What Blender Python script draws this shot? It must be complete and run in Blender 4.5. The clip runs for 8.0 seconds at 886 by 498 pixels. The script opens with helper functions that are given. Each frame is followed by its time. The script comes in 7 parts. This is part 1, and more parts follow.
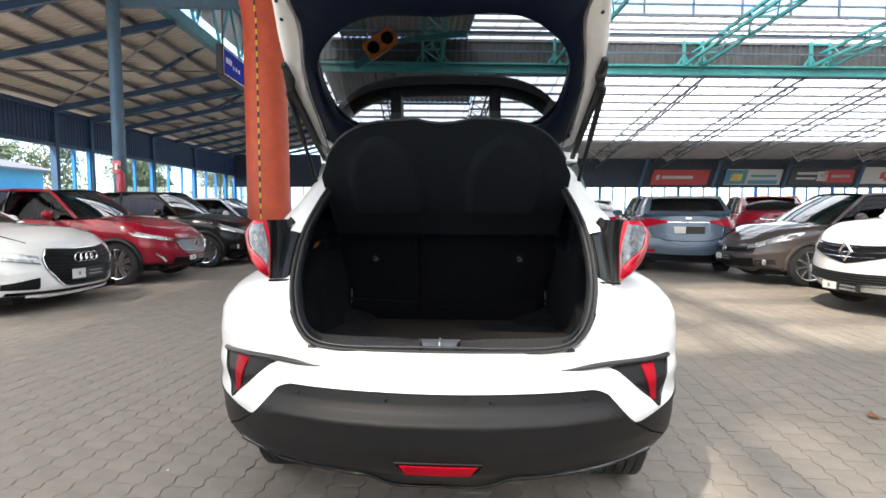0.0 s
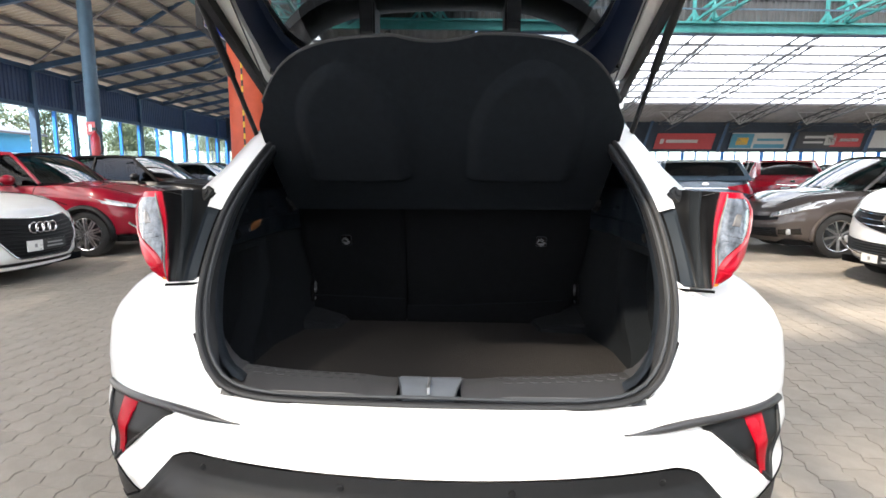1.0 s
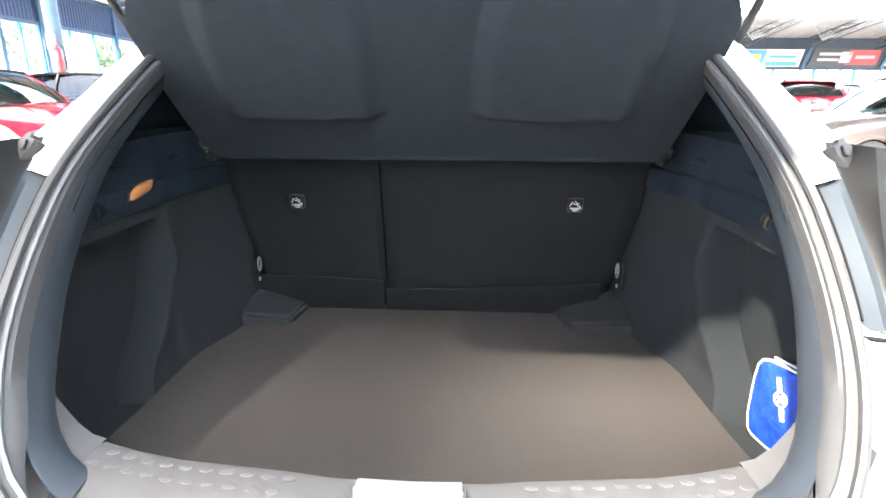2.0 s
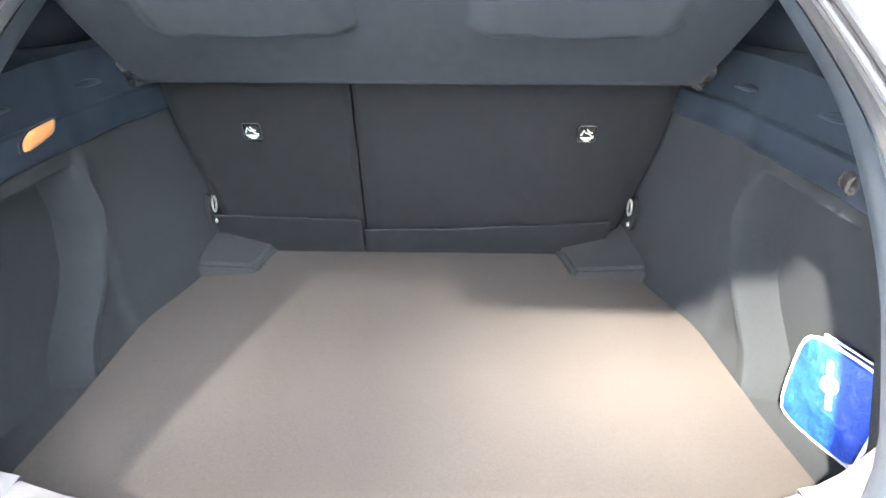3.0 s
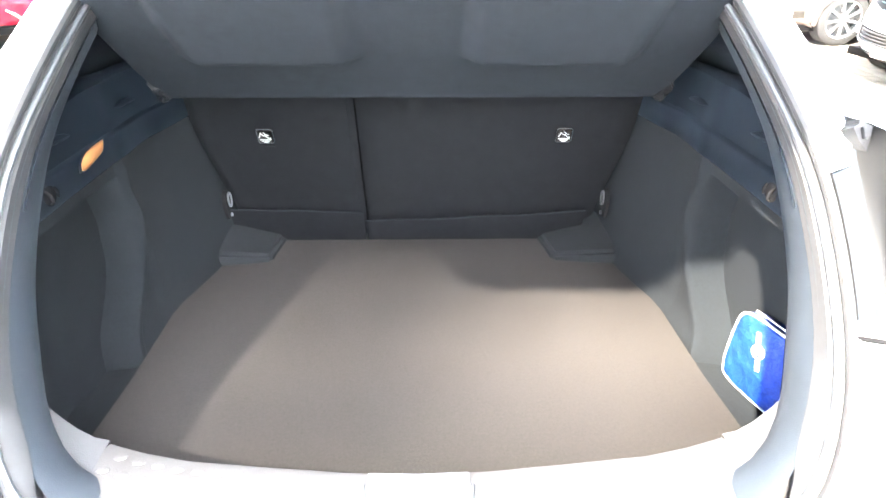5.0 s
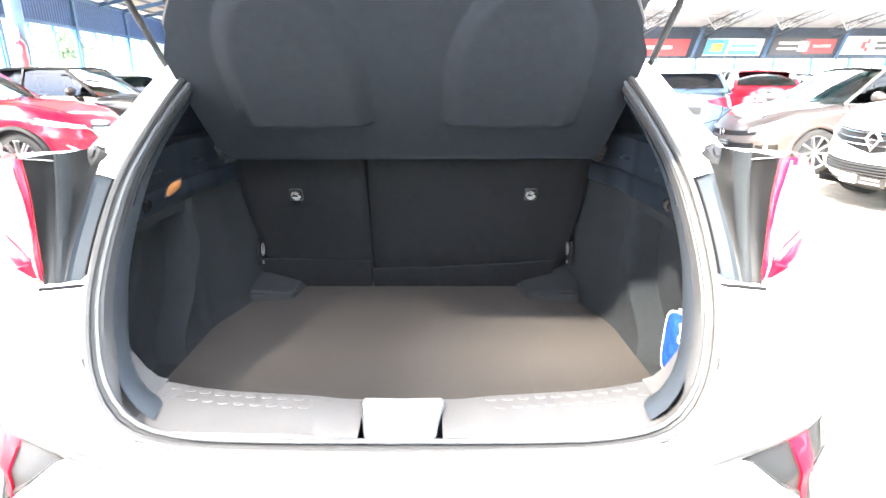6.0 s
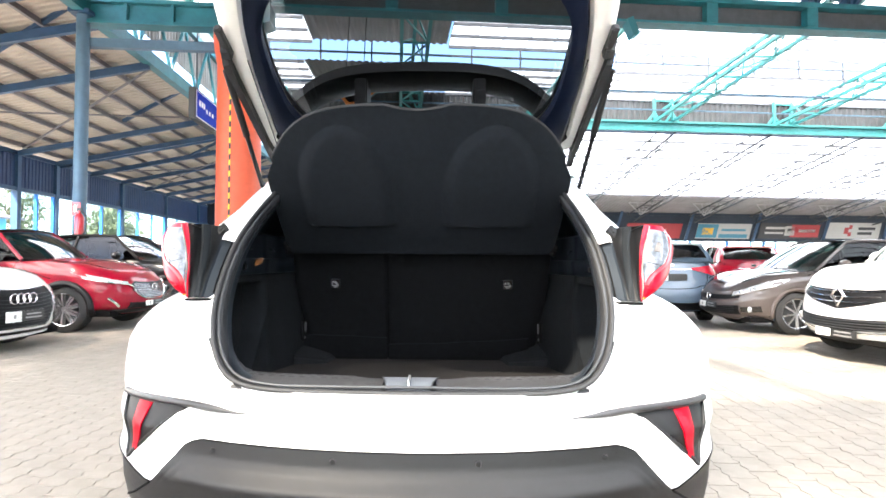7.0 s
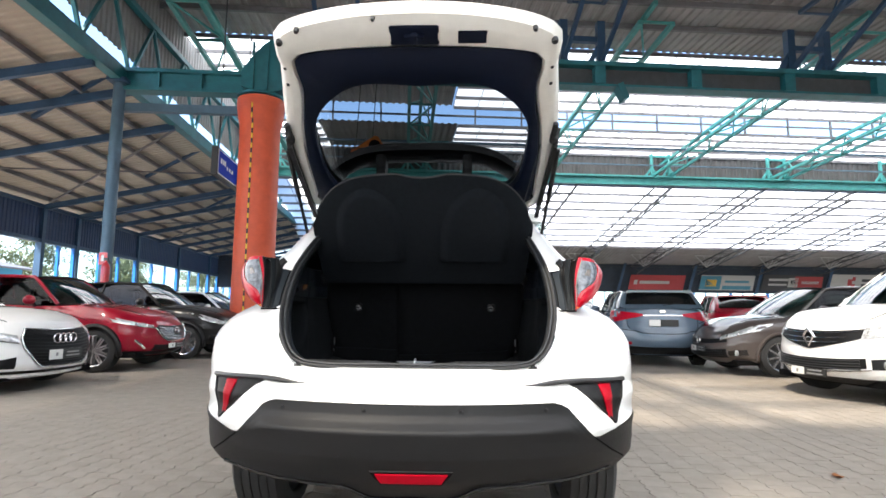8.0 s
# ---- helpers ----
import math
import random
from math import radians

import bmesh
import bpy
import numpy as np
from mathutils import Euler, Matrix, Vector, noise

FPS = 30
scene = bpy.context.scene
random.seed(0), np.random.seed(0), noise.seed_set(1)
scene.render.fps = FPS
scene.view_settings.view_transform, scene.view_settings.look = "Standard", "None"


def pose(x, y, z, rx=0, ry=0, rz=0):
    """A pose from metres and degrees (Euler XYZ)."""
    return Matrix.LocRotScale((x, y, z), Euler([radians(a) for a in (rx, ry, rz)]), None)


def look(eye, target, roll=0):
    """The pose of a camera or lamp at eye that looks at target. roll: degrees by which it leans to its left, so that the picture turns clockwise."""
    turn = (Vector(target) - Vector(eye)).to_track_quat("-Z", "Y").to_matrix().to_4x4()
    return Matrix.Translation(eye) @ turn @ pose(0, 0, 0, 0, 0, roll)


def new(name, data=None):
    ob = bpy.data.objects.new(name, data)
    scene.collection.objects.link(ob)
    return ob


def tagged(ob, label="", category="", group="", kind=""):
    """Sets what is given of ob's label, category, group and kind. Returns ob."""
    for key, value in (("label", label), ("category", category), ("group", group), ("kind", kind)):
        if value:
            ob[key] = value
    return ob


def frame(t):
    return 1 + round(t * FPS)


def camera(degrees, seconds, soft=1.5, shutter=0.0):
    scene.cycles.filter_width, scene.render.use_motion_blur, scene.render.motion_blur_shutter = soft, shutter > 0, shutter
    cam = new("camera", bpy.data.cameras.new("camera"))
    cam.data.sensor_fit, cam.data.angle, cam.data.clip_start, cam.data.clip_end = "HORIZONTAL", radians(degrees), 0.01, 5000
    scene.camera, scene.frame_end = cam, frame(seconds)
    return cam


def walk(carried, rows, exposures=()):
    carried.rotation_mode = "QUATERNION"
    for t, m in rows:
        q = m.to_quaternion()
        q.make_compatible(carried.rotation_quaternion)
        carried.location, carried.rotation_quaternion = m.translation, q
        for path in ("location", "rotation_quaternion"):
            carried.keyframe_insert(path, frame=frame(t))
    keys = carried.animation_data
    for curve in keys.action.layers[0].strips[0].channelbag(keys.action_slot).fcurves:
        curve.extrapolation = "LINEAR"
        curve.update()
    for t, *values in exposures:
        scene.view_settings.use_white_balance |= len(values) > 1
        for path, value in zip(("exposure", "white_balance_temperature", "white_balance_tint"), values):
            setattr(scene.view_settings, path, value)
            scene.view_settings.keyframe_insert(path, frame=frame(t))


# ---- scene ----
cam = camera(78.0, 8.0, soft=1.6)
PATH = [
    (0, (0.131, -0.142, 1.238), (0.001, 1.848, 1.085), 0.0),
    (0.5, (0.101, 0.207, 1.236), (-0.026, 2.193, 1.039), 0.2),
    (1, (0.102, 0.537, 1.235), (-0.022, 2.513, 0.956), -0.0),
    (1.2, (0.108, 0.674, 1.25), (-0.021, 2.643, 0.922), 0.0),
    (2.3, (0.064, 1.206, 1.262), (-0.024, 3.093, 0.605), 0.3),
    (2.5, (0.058, 1.253, 1.258), (-0.013, 3.114, 0.528), 0.4),
    (3, (0.05, 1.324, 1.303), (0.022, 3.095, 0.375), 0.2),
    (3.5, (0.042, 1.319, 1.335), (0.041, 3.025, 0.292), 0.1),
    (4, (0.033, 1.298, 1.379), (0.044, 2.978, 0.295), -0.1),
    (4.5, (0.025, 1.286, 1.412), (0.049, 2.963, 0.323), -0.0),
    (4.7, (0.022, 1.269, 1.419), (0.053, 2.952, 0.339), 0.1),
    (5.8, (0.073, 0.948, 1.358), (0.066, 2.815, 0.64), -0.1),
    (6, (0.079, 0.859, 1.314), (0.066, 2.77, 0.723), -0.2),
    (6.5, (0.087, 0.569, 1.216), (0.049, 2.563, 1.067), 0.2),
    (7, (0.117, 0.27, 1.093), (0.071, 2.269, 1.134), 0.4),
    (7.5, (0.152, -0.049, 0.985), (0.101, 1.94, 1.184), 0.5),
    (8, (0.172, -0.379, 0.973), (0.103, 1.606, 1.205), 0.5),
]
BASE = 2.2
EXPOSURES = [(t, BASE + e, 5950, 8) for t, e in ((0, -0.22), (0.6, 0.0), (1.2, 0.2), (1.8, 1.8), (2.3, 3.85), (3.0, 4.18), (3.5, 4.25), (4.0, 4.1), (4.7, 3.95), (5.8, 3.4), (6.0, 3.15), (6.5, 2.65), (6.8, 1.6), (7.0, 1.2), (7.5, 0.55), (8, -0.08))]
walk(cam, [(t, look(eye, target, roll)) for t, eye, target, roll in PATH], EXPOSURES)

# ---- daylight ----
SUN_ELEVATION, SUN_BEARING = 50.0, 214.0
world = bpy.data.worlds.new("daylight")
scene.world = world
world.use_nodes = True
sky = world.node_tree.nodes.new("ShaderNodeTexSky")
sky.sky_type, sky.sun_disc = "NISHITA", False
sky.sun_elevation, sky.sun_rotation = radians(SUN_ELEVATION), radians(SUN_BEARING)
world.node_tree.links.new(sky.outputs[0], world.node_tree.nodes["Background"].inputs[0])
world.node_tree.nodes["Background"].inputs[1].default_value = 0.15
sun_data = bpy.data.lights.new("sun", "SUN")
sun_data.energy, sun_data.angle, sun_data.color = 5.0, radians(2.0), (1.0, 0.84, 0.66)
sun = new("sun", sun_data)
sb, se = radians(SUN_BEARING), radians(SUN_ELEVATION)
sun.matrix_world = look((0, 0, 30), Vector((0, 0, 30)) - Vector((math.sin(sb) * math.cos(se), math.cos(sb) * math.cos(se), math.sin(se))))

# ---- materials ----
def material(name, colour, rough=0.5, metal=0.0, vary=0.0, scale=5.0, bump=0.0, bump_scale=80.0, coat=0.0, second=None, random_tint=0.0, spec=0.5):
    m = bpy.data.materials.new(name)
    m.use_nodes = True
    nodes, links = m.node_tree.nodes, m.node_tree.links
    p = nodes["Principled BSDF"]
    p.inputs["Base Color"].default_value = (*colour, 1)
    p.inputs["Roughness"].default_value, p.inputs["Metallic"].default_value = rough, metal
    p.inputs["Specular IOR Level"].default_value = spec
    if coat:
        p.inputs["Coat Weight"].default_value, p.inputs["Coat Roughness"].default_value = coat, 0.05
    co = nodes.new("ShaderNodeTexCoord")
    last = None
    if vary or second:
        n = nodes.new("ShaderNodeTexNoise")
        n.inputs["Scale"].default_value, n.inputs["Detail"].default_value, n.inputs["Roughness"].default_value = scale, 8, 0.65
        links.new(co.outputs["Object"], n.inputs["Vector"])
        r = nodes.new("ShaderNodeValToRGB")
        r.color_ramp.elements[0].position, r.color_ramp.elements[1].position = 0.3, 0.72
        low = second or [c * (1 - vary) for c in colour]
        high = colour if second else [min(1, c * (1 + vary)) for c in colour]
        r.color_ramp.elements[0].color, r.color_ramp.elements[1].color = (*low, 1), (*high, 1)
        links.new(n.outputs["Fac"], r.inputs[0])
        last = r.outputs[0]
    if random_tint:
        info = nodes.new("ShaderNodeObjectInfo")
        hsv = nodes.new("ShaderNodeHueSaturation")
        mr = nodes.new("ShaderNodeMapRange")
        mr.inputs["To Min"].default_value, mr.inputs["To Max"].default_value = 1 - random_tint, 1 + random_tint
        links.new(info.outputs["Random"], mr.inputs["Value"])
        links.new(mr.outputs[0], hsv.inputs["Value"])
        hsv.inputs["Color"].default_value = (*colour, 1)
        if last:
            links.new(last, hsv.inputs["Color"])
        last = hsv.outputs[0]
    if last:
        links.new(last, p.inputs["Base Color"])
    if bump:
        n2 = nodes.new("ShaderNodeTexNoise")
        n2.inputs["Scale"].default_value, n2.inputs["Detail"].default_value = bump_scale, 4
        links.new(co.outputs["Object"], n2.inputs["Vector"])
        b = nodes.new("ShaderNodeBump")
        b.inputs["Strength"].default_value, b.inputs["Distance"].default_value = bump, 0.01
        links.new(n2.outputs["Fac"], b.inputs["Height"])
        links.new(b.outputs[0], p.inputs["Normal"])
    return m


def glass_material(name, tint, rough=0.02, mirror=0.05, falloff=4.0):
    """Thin glazing: tinted see-through with a clear reflection."""
    m = bpy.data.materials.new(name)
    m.use_nodes = True
    nodes, links = m.node_tree.nodes, m.node_tree.links
    nodes.remove(nodes["Principled BSDF"])
    t, g, mix, f, pw, sc = (nodes.new("ShaderNode" + k) for k in ("BsdfTransparent", "BsdfGlossy", "MixShader", "LayerWeight", "Math", "Math"))
    t.inputs[0].default_value = (*tint, 1)
    g.inputs["Roughness"].default_value = rough
    f.inputs["Blend"].default_value = 0.5
    pw.operation, sc.operation = "POWER", "MULTIPLY_ADD"
    pw.inputs[1].default_value, sc.inputs[1].default_value, sc.inputs[2].default_value = falloff, 0.85, mirror
    links.new(f.outputs["Facing"], pw.inputs[0])
    links.new(pw.outputs[0], sc.inputs[0])
    links.new(sc.outputs[0], mix.inputs[0])
    links.new(t.outputs[0], mix.inputs[1])
    links.new(g.outputs[0], mix.inputs[2])
    links.new(mix.outputs[0], nodes["Material Output"].inputs[0])
    return m


def skylight_material(name, clear, milk, low=0.72, high=0.88):
    """Weathered translucent roof sheet: part of the light goes straight through, part is scattered."""
    m = bpy.data.materials.new(name)
    m.use_nodes = True
    nodes, links = m.node_tree.nodes, m.node_tree.links
    nodes.remove(nodes["Principled BSDF"])
    t, s, mix, n, r, co = (nodes.new("ShaderNode" + k) for k in ("BsdfTransparent", "BsdfTranslucent", "MixShader", "TexNoise", "ValToRGB", "TexCoord"))
    t.inputs[0].default_value, s.inputs[0].default_value = (*clear, 1), (*milk, 1)
    n.inputs["Scale"].default_value = 0.8
    r.color_ramp.elements[0].color, r.color_ramp.elements[1].color = (low, low, low, 1), (high, high, high, 1)
    links.new(co.outputs["Object"], n.inputs["Vector"])
    links.new(n.outputs["Fac"], r.inputs[0])
    links.new(r.outputs[0], mix.inputs[0])
    links.new(t.outputs[0], mix.inputs[1])
    links.new(s.outputs[0], mix.inputs[2])
    links.new(mix.outputs[0], nodes["Material Output"].inputs[0])
    return m


WHITE = material("white_paint", (0.80, 0.80, 0.79), 0.28, coat=0.6, vary=0.015, scale=3)
WHITE_IN = material("white_inner_paint", (0.74, 0.73, 0.69), 0.45, vary=0.05, scale=14, bump=0.05, bump_scale=40)
CLAD = material("black_textured_plastic", (0.0058, 0.0060, 0.0067), 0.5, vary=0.15, scale=30, bump=0.12, bump_scale=700, spec=0.3)
GLOSS = material("gloss_black", (0.006, 0.006, 0.007), 0.12, coat=0.5)
RUBBER = material("black_rubber", (0.014, 0.0145, 0.016), 0.6, vary=0.2, scale=60)
TYRE = material("tyre_rubber", (0.02, 0.02, 0.02), 0.8, vary=0.2, scale=40, bump=0.1, bump_scale=300)
GREYTRIM = material("grey_satin_plastic", (0.030, 0.033, 0.037), 0.5, vary=0.06, scale=12)
CARPET = material("boot_carpet", (0.0258, 0.0230, 0.0213), 0.95, second=(0.0154, 0.0140, 0.0132), scale=230, bump=0.6, bump_scale=1100, spec=0.2)
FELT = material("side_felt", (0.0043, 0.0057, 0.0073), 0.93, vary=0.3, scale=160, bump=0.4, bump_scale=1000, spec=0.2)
# the side felt again, paler: light on the blocks put into the colour
LIT_FELT = material("lit_felt", (0.0068, 0.0080, 0.0094), 0.93, vary=0.3, scale=160, bump=0.4, bump_scale=1000, spec=0.2)
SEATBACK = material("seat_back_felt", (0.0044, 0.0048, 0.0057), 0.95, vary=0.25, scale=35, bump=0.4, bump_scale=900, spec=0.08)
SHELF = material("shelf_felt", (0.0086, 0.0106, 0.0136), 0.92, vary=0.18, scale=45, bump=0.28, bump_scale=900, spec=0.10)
SILL = material("sill_plastic", (0.043, 0.043, 0.045), 0.45, vary=0.06, scale=25, bump=0.1, bump_scale=500)
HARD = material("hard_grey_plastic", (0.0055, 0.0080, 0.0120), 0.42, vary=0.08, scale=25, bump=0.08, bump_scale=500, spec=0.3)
DARK = material("dark_cavity", (0.0045, 0.0045, 0.005), 0.9, spec=0.1)
NAVYTRIM = material("tailgate_trim", (0.0036, 0.0068, 0.0190), 0.5, vary=0.1, scale=20, bump=0.1, bump_scale=500, spec=0.15)
STEEL = material("galvanised_latch", (0.55, 0.56, 0.58), 0.35, metal=0.9, vary=0.1, scale=30)
LASH = material("dull_zinc", (0.10, 0.102, 0.106), 0.4, metal=0.4, vary=0.1, scale=30)
CHROME = material("chrome", (0.8, 0.8, 0.82), 0.08, metal=1.0)
SILVER = material("silver_alloy", (0.55, 0.56, 0.58), 0.25, metal=0.9)
RED_LENS = material("red_lens", (0.38, 0.001, 0.016), 0.4, coat=0.4, spec=0.12)
RED_REFLECT = material("red_reflector", (0.30, 0.001, 0.010), 0.45, vary=0.12, scale=120, coat=0.12, spec=0.06)
CLEAR_LENS = material("clear_lamp_lens", (0.11, 0.125, 0.15), 0.15, vary=0.7, scale=45, coat=0.5)
CHANNEL = material("blue_grey_channel_plastic", (0.013, 0.0175, 0.023), 0.65, vary=0.06, scale=15, spec=0.2)
LAMP_GREY = material("dark_grey_strip_plastic", (0.010, 0.012, 0.014), 0.7, vary=0.08, scale=12, spec=0.15)
SATIN = material("satin_black_plastic", (0.0045, 0.0046, 0.005), 0.5, vary=0.1, scale=20, spec=0.25)
SATIN_GREY = material("satin_grey_moulding", (0.022, 0.022, 0.024), 0.32, vary=0.1, scale=20)
LENS_PINK = material("pink_light_guide", (0.42, 0.025, 0.04), 0.3, coat=0.5)
LENS_PALE = material("pale_lamp_lens", (0.16, 0.15, 0.145), 0.15, coat=0.6, vary=0.3, scale=50)
LENS_AMBER = material("amber_lamp_lens", (0.75, 0.24, 0.03), 0.15, coat=0.5)
AMBER = bpy.data.materials.new("boot_lamp_lens")
AMBER.use_nodes = True
AMBER.node_tree.nodes["Principled BSDF"].inputs["Base Color"].default_value = (0.17, 0.075, 0.026, 1)
AMBER.node_tree.nodes["Principled BSDF"].inputs["Emission Color"].default_value = (1.0, 0.38, 0.09, 1)
AMBER.node_tree.nodes["Principled BSDF"].inputs["Emission Strength"].default_value = 0.0018
LATCH = material("pale_latch_metal", (0.15, 0.165, 0.19), 0.4, metal=0.3, vary=0.08, scale=30)
GREY_PRINT = material("pale_print", (0.18, 0.18, 0.18), 0.7)
BAG_WHITE = material("white_vinyl", (0.34, 0.34, 0.35), 0.5, vary=0.08, scale=60)
WHITE_PRINT = material("white_print", (0.8, 0.8, 0.8), 0.6)
BAG_BLUE = material("blue_bag_vinyl", (0.004, 0.021, 0.18), 0.42, vary=0.3, scale=25, bump=0.8, bump_scale=30)
GLASS_DARK = glass_material("tailgate_glass", (0.30, 0.315, 0.325))
CARGLASS = glass_material("car_glass", (0.34, 0.40, 0.38), 0.015, 0.16, 4.0)
SIDEGLASS = glass_material("car_side_glass", (0.06, 0.07, 0.07), 0.02, 0.02, 5.5)
PANE = glass_material("hall_glass", (0.9, 0.94, 0.95))
SKYLIGHT = skylight_material("translucent_roof_sheet", (0.93, 0.94, 0.92), (0.85, 0.86, 0.84))
CLEAR_SHEET = skylight_material("clear_roof_sheet", (0.95, 0.95, 0.93), (0.85, 0.86, 0.84), 0.46, 0.60)
HALF_SHEET = skylight_material("half_clear_roof_sheet", (0.94, 0.94, 0.92), (0.85, 0.86, 0.84), 0.55, 0.72)
LESS_CLEAR_SHEET = skylight_material("less_clear_roof_sheet", (0.94, 0.94, 0.92), (0.85, 0.86, 0.84), 0.76, 0.90)
MILKY_ROOF = skylight_material("milky_roof_sheet", (0.9, 0.9, 0.88), (0.86, 0.87, 0.85), 0.91, 0.97)
MILKY = skylight_material("milky_wall_sheet", (0.80, 0.80, 0.79), (0.88, 0.87, 0.84), 0.79, 0.91)
# paler than the other hard trim: the glossy highlight is in the base colour
TRIM_SHEEN = material("corner_plastic_with_sheen", (0.022, 0.027, 0.034), 0.38, vary=0.06, scale=20, bump=0.06, bump_scale=500)
CORR_GREY = material("corrugated_sheet", (0.26, 0.255, 0.25), 0.6, vary=0.2, scale=1.2, bump=0.1, bump_scale=20)
# much darker than the roof sheets
FASCIA = material("dark_fascia_sheet", (0.055, 0.055, 0.056), 0.7, vary=0.3, scale=1.2, bump=0.1, bump_scale=20)
CORR_BEIGE = material("beige_corrugated_sheet", (0.38, 0.35, 0.29), 0.6, vary=0.14, scale=1.0, bump=0.1, bump_scale=20)
CORR_BLUE = material("blue_corrugated_cladding", (0.006, 0.028, 0.092), 0.5, vary=0.2, scale=1.5)
BLUE_STEEL = material("blue_steel_paint", (0.02, 0.058, 0.12), 0.5, vary=0.2, scale=4)
NAVY = material("navy_cladding_paint", (0.010, 0.022, 0.042), 0.6, vary=0.25, scale=2)
BRIGHT_BLUE = material("bright_blue_frame_paint", (0.02, 0.16, 0.55), 0.4, vary=0.12, scale=6)
PILLAR_BLUE = material("blue_grey_pillar_paint", (0.06, 0.115, 0.165), 0.5, vary=0.15, scale=5)
TEAL = material("teal_steel_paint", (0.017, 0.125, 0.15), 0.5, vary=0.25, scale=3)
TEAL_LIGHT = material("pale_teal_truss_paint", (0.055, 0.26, 0.255), 0.5, vary=0.2, scale=5)
DARKSTEEL = material("dark_lattice_steel", (0.05, 0.055, 0.06), 0.6, vary=0.2, scale=5)
PALE_STEEL = material("pale_steel_paint", (0.42, 0.43, 0.43), 0.6, vary=0.15, scale=4)
PURLIN = material("grey_purlin_paint", (0.14, 0.14, 0.15), 0.6, vary=0.2, scale=4)
ORANGE = material("orange_column_paint", (0.56, 0.085, 0.03), 0.55, vary=0.16, scale=2.5, bump=0.15, bump_scale=25)
YELLOW = material("yellow_tape", (0.7, 0.45, 0.02), 0.5)
BLACK_TAPE = material("black_tape", (0.02, 0.02, 0.02), 0.5)
PAVER = material("concrete_paver", (0.31, 0.272, 0.228), 0.85, second=(0.235, 0.208, 0.176), scale=7, bump=0.25, bump_scale=160, random_tint=0.04)
PAVER_FIELD = material("concrete_paver_field", (0.31, 0.272, 0.228), 0.85, second=(0.235, 0.208, 0.176), scale=7, bump=0.25, bump_scale=160)
JOINT = material("joint_sand", (0.31, 0.275, 0.235), 0.9, second=(0.235, 0.208, 0.18), scale=1.3, bump=0.3, bump_scale=120)


# ---- mesh helpers ----
def part(name, bm, mat, parent=None, label="", smooth=True):
    me = bpy.data.meshes.new(name)
    bmesh.ops.recalc_face_normals(bm, faces=bm.faces)
    bm.to_mesh(me)
    bm.free()
    for mm in (mat if isinstance(mat, (list, tuple)) else [mat]):
        me.materials.append(mm)
    if smooth:
        me.polygons.foreach_set("use_smooth", [True] * len(me.polygons))
        me.set_sharp_from_angle(angle=radians(38))
    ob = new(name, me)
    if parent is not None:
        ob.parent = parent
        ob.matrix_parent_inverse = parent.matrix_world.inverted() if parent.matrix_basis != Matrix() else Matrix()
    if label:
        ob["label"] = label
    return ob


def thing(name, label, category, group="", kind="", at=None):
    ob = new(name)
    ob.empty_display_size = 0.2
    if at is not None:
        ob.matrix_basis = at
    return tagged(ob, label, category, group, kind)


def add_grid(bm, rows, cyclic=False, mat=0):
    vs = [[bm.verts.new(p) for p in row] for row in rows]
    for a, b in zip(vs, vs[1:]):
        n = len(a)
        for i in range(n if cyclic else n - 1):
            j = (i + 1) % n
            try:
                f = bm.faces.new((a[i], a[j], b[j], b[i]))
                f.material_index = mat
            except ValueError:
                pass
    return vs


def grid_mesh(rows, cyclic=False):
    bm = bmesh.new()
    add_grid(bm, rows, cyclic)
    return bm


def thick(bm, d):
    """Gives a sheet thickness d along its normals."""
    bmesh.ops.recalc_face_normals(bm, faces=bm.faces)
    bmesh.ops.solidify(bm, geom=bm.faces[:], thickness=d)
    return bm


def add_box(bm, x0, x1, y0, y1, z0, z1, m=None, bevel=0.0):
    mat = Matrix.Translation(((x0 + x1) / 2, (y0 + y1) / 2, (z0 + z1) / 2)) @ Matrix.Diagonal((abs(x1 - x0), abs(y1 - y0), abs(z1 - z0), 1))
    r = bmesh.ops.create_cube(bm, size=1, matrix=(m @ mat) if m else mat)
    if bevel:
        es = list({e for v in r["verts"] for e in v.link_edges})
        bmesh.ops.bevel(bm, geom=es, offset=bevel, segments=2, affect="EDGES")
    return bm


def box_mesh(x0, x1, y0, y1, z0, z1, m=None, bevel=0.0):
    return add_box(bmesh.new(), x0, x1, y0, y1, z0, z1, m, bevel)


def add_tube(bm, pts, r, n=8, cyclic=False, cap=True):
    """A round bar along a line of points; r is one radius or one for each point."""
    pts = [Vector(p) for p in pts]
    k = len(pts)
    rows, side = [], None
    for i, p in enumerate(pts):
        a = pts[(i - 1) % k] if (cyclic or i) else p
        b = pts[(i + 1) % k] if (cyclic or i < k - 1) else p
        d = (b - a).normalized()
        if side is None:
            side = d.orthogonal().normalized()
        side = (side - d * side.dot(d)).normalized()
        up = d.cross(side)
        rr = r[i] if isinstance(r, (list, tuple)) else r
        rows.append([p + rr * (side * math.cos(2 * math.pi * j / n) + up * math.sin(2 * math.pi * j / n)) for j in range(n)])
    if cyclic:
        rows.append(rows[0])
    vs = add_grid(bm, rows, cyclic=True)
    if cap and not cyclic:
        bm.faces.new(vs[0])
        bm.faces.new(vs[-1])
    return bm


def tube_mesh(pts, r, n=8, cyclic=False):
    return add_tube(bmesh.new(), pts, r, n, cyclic)


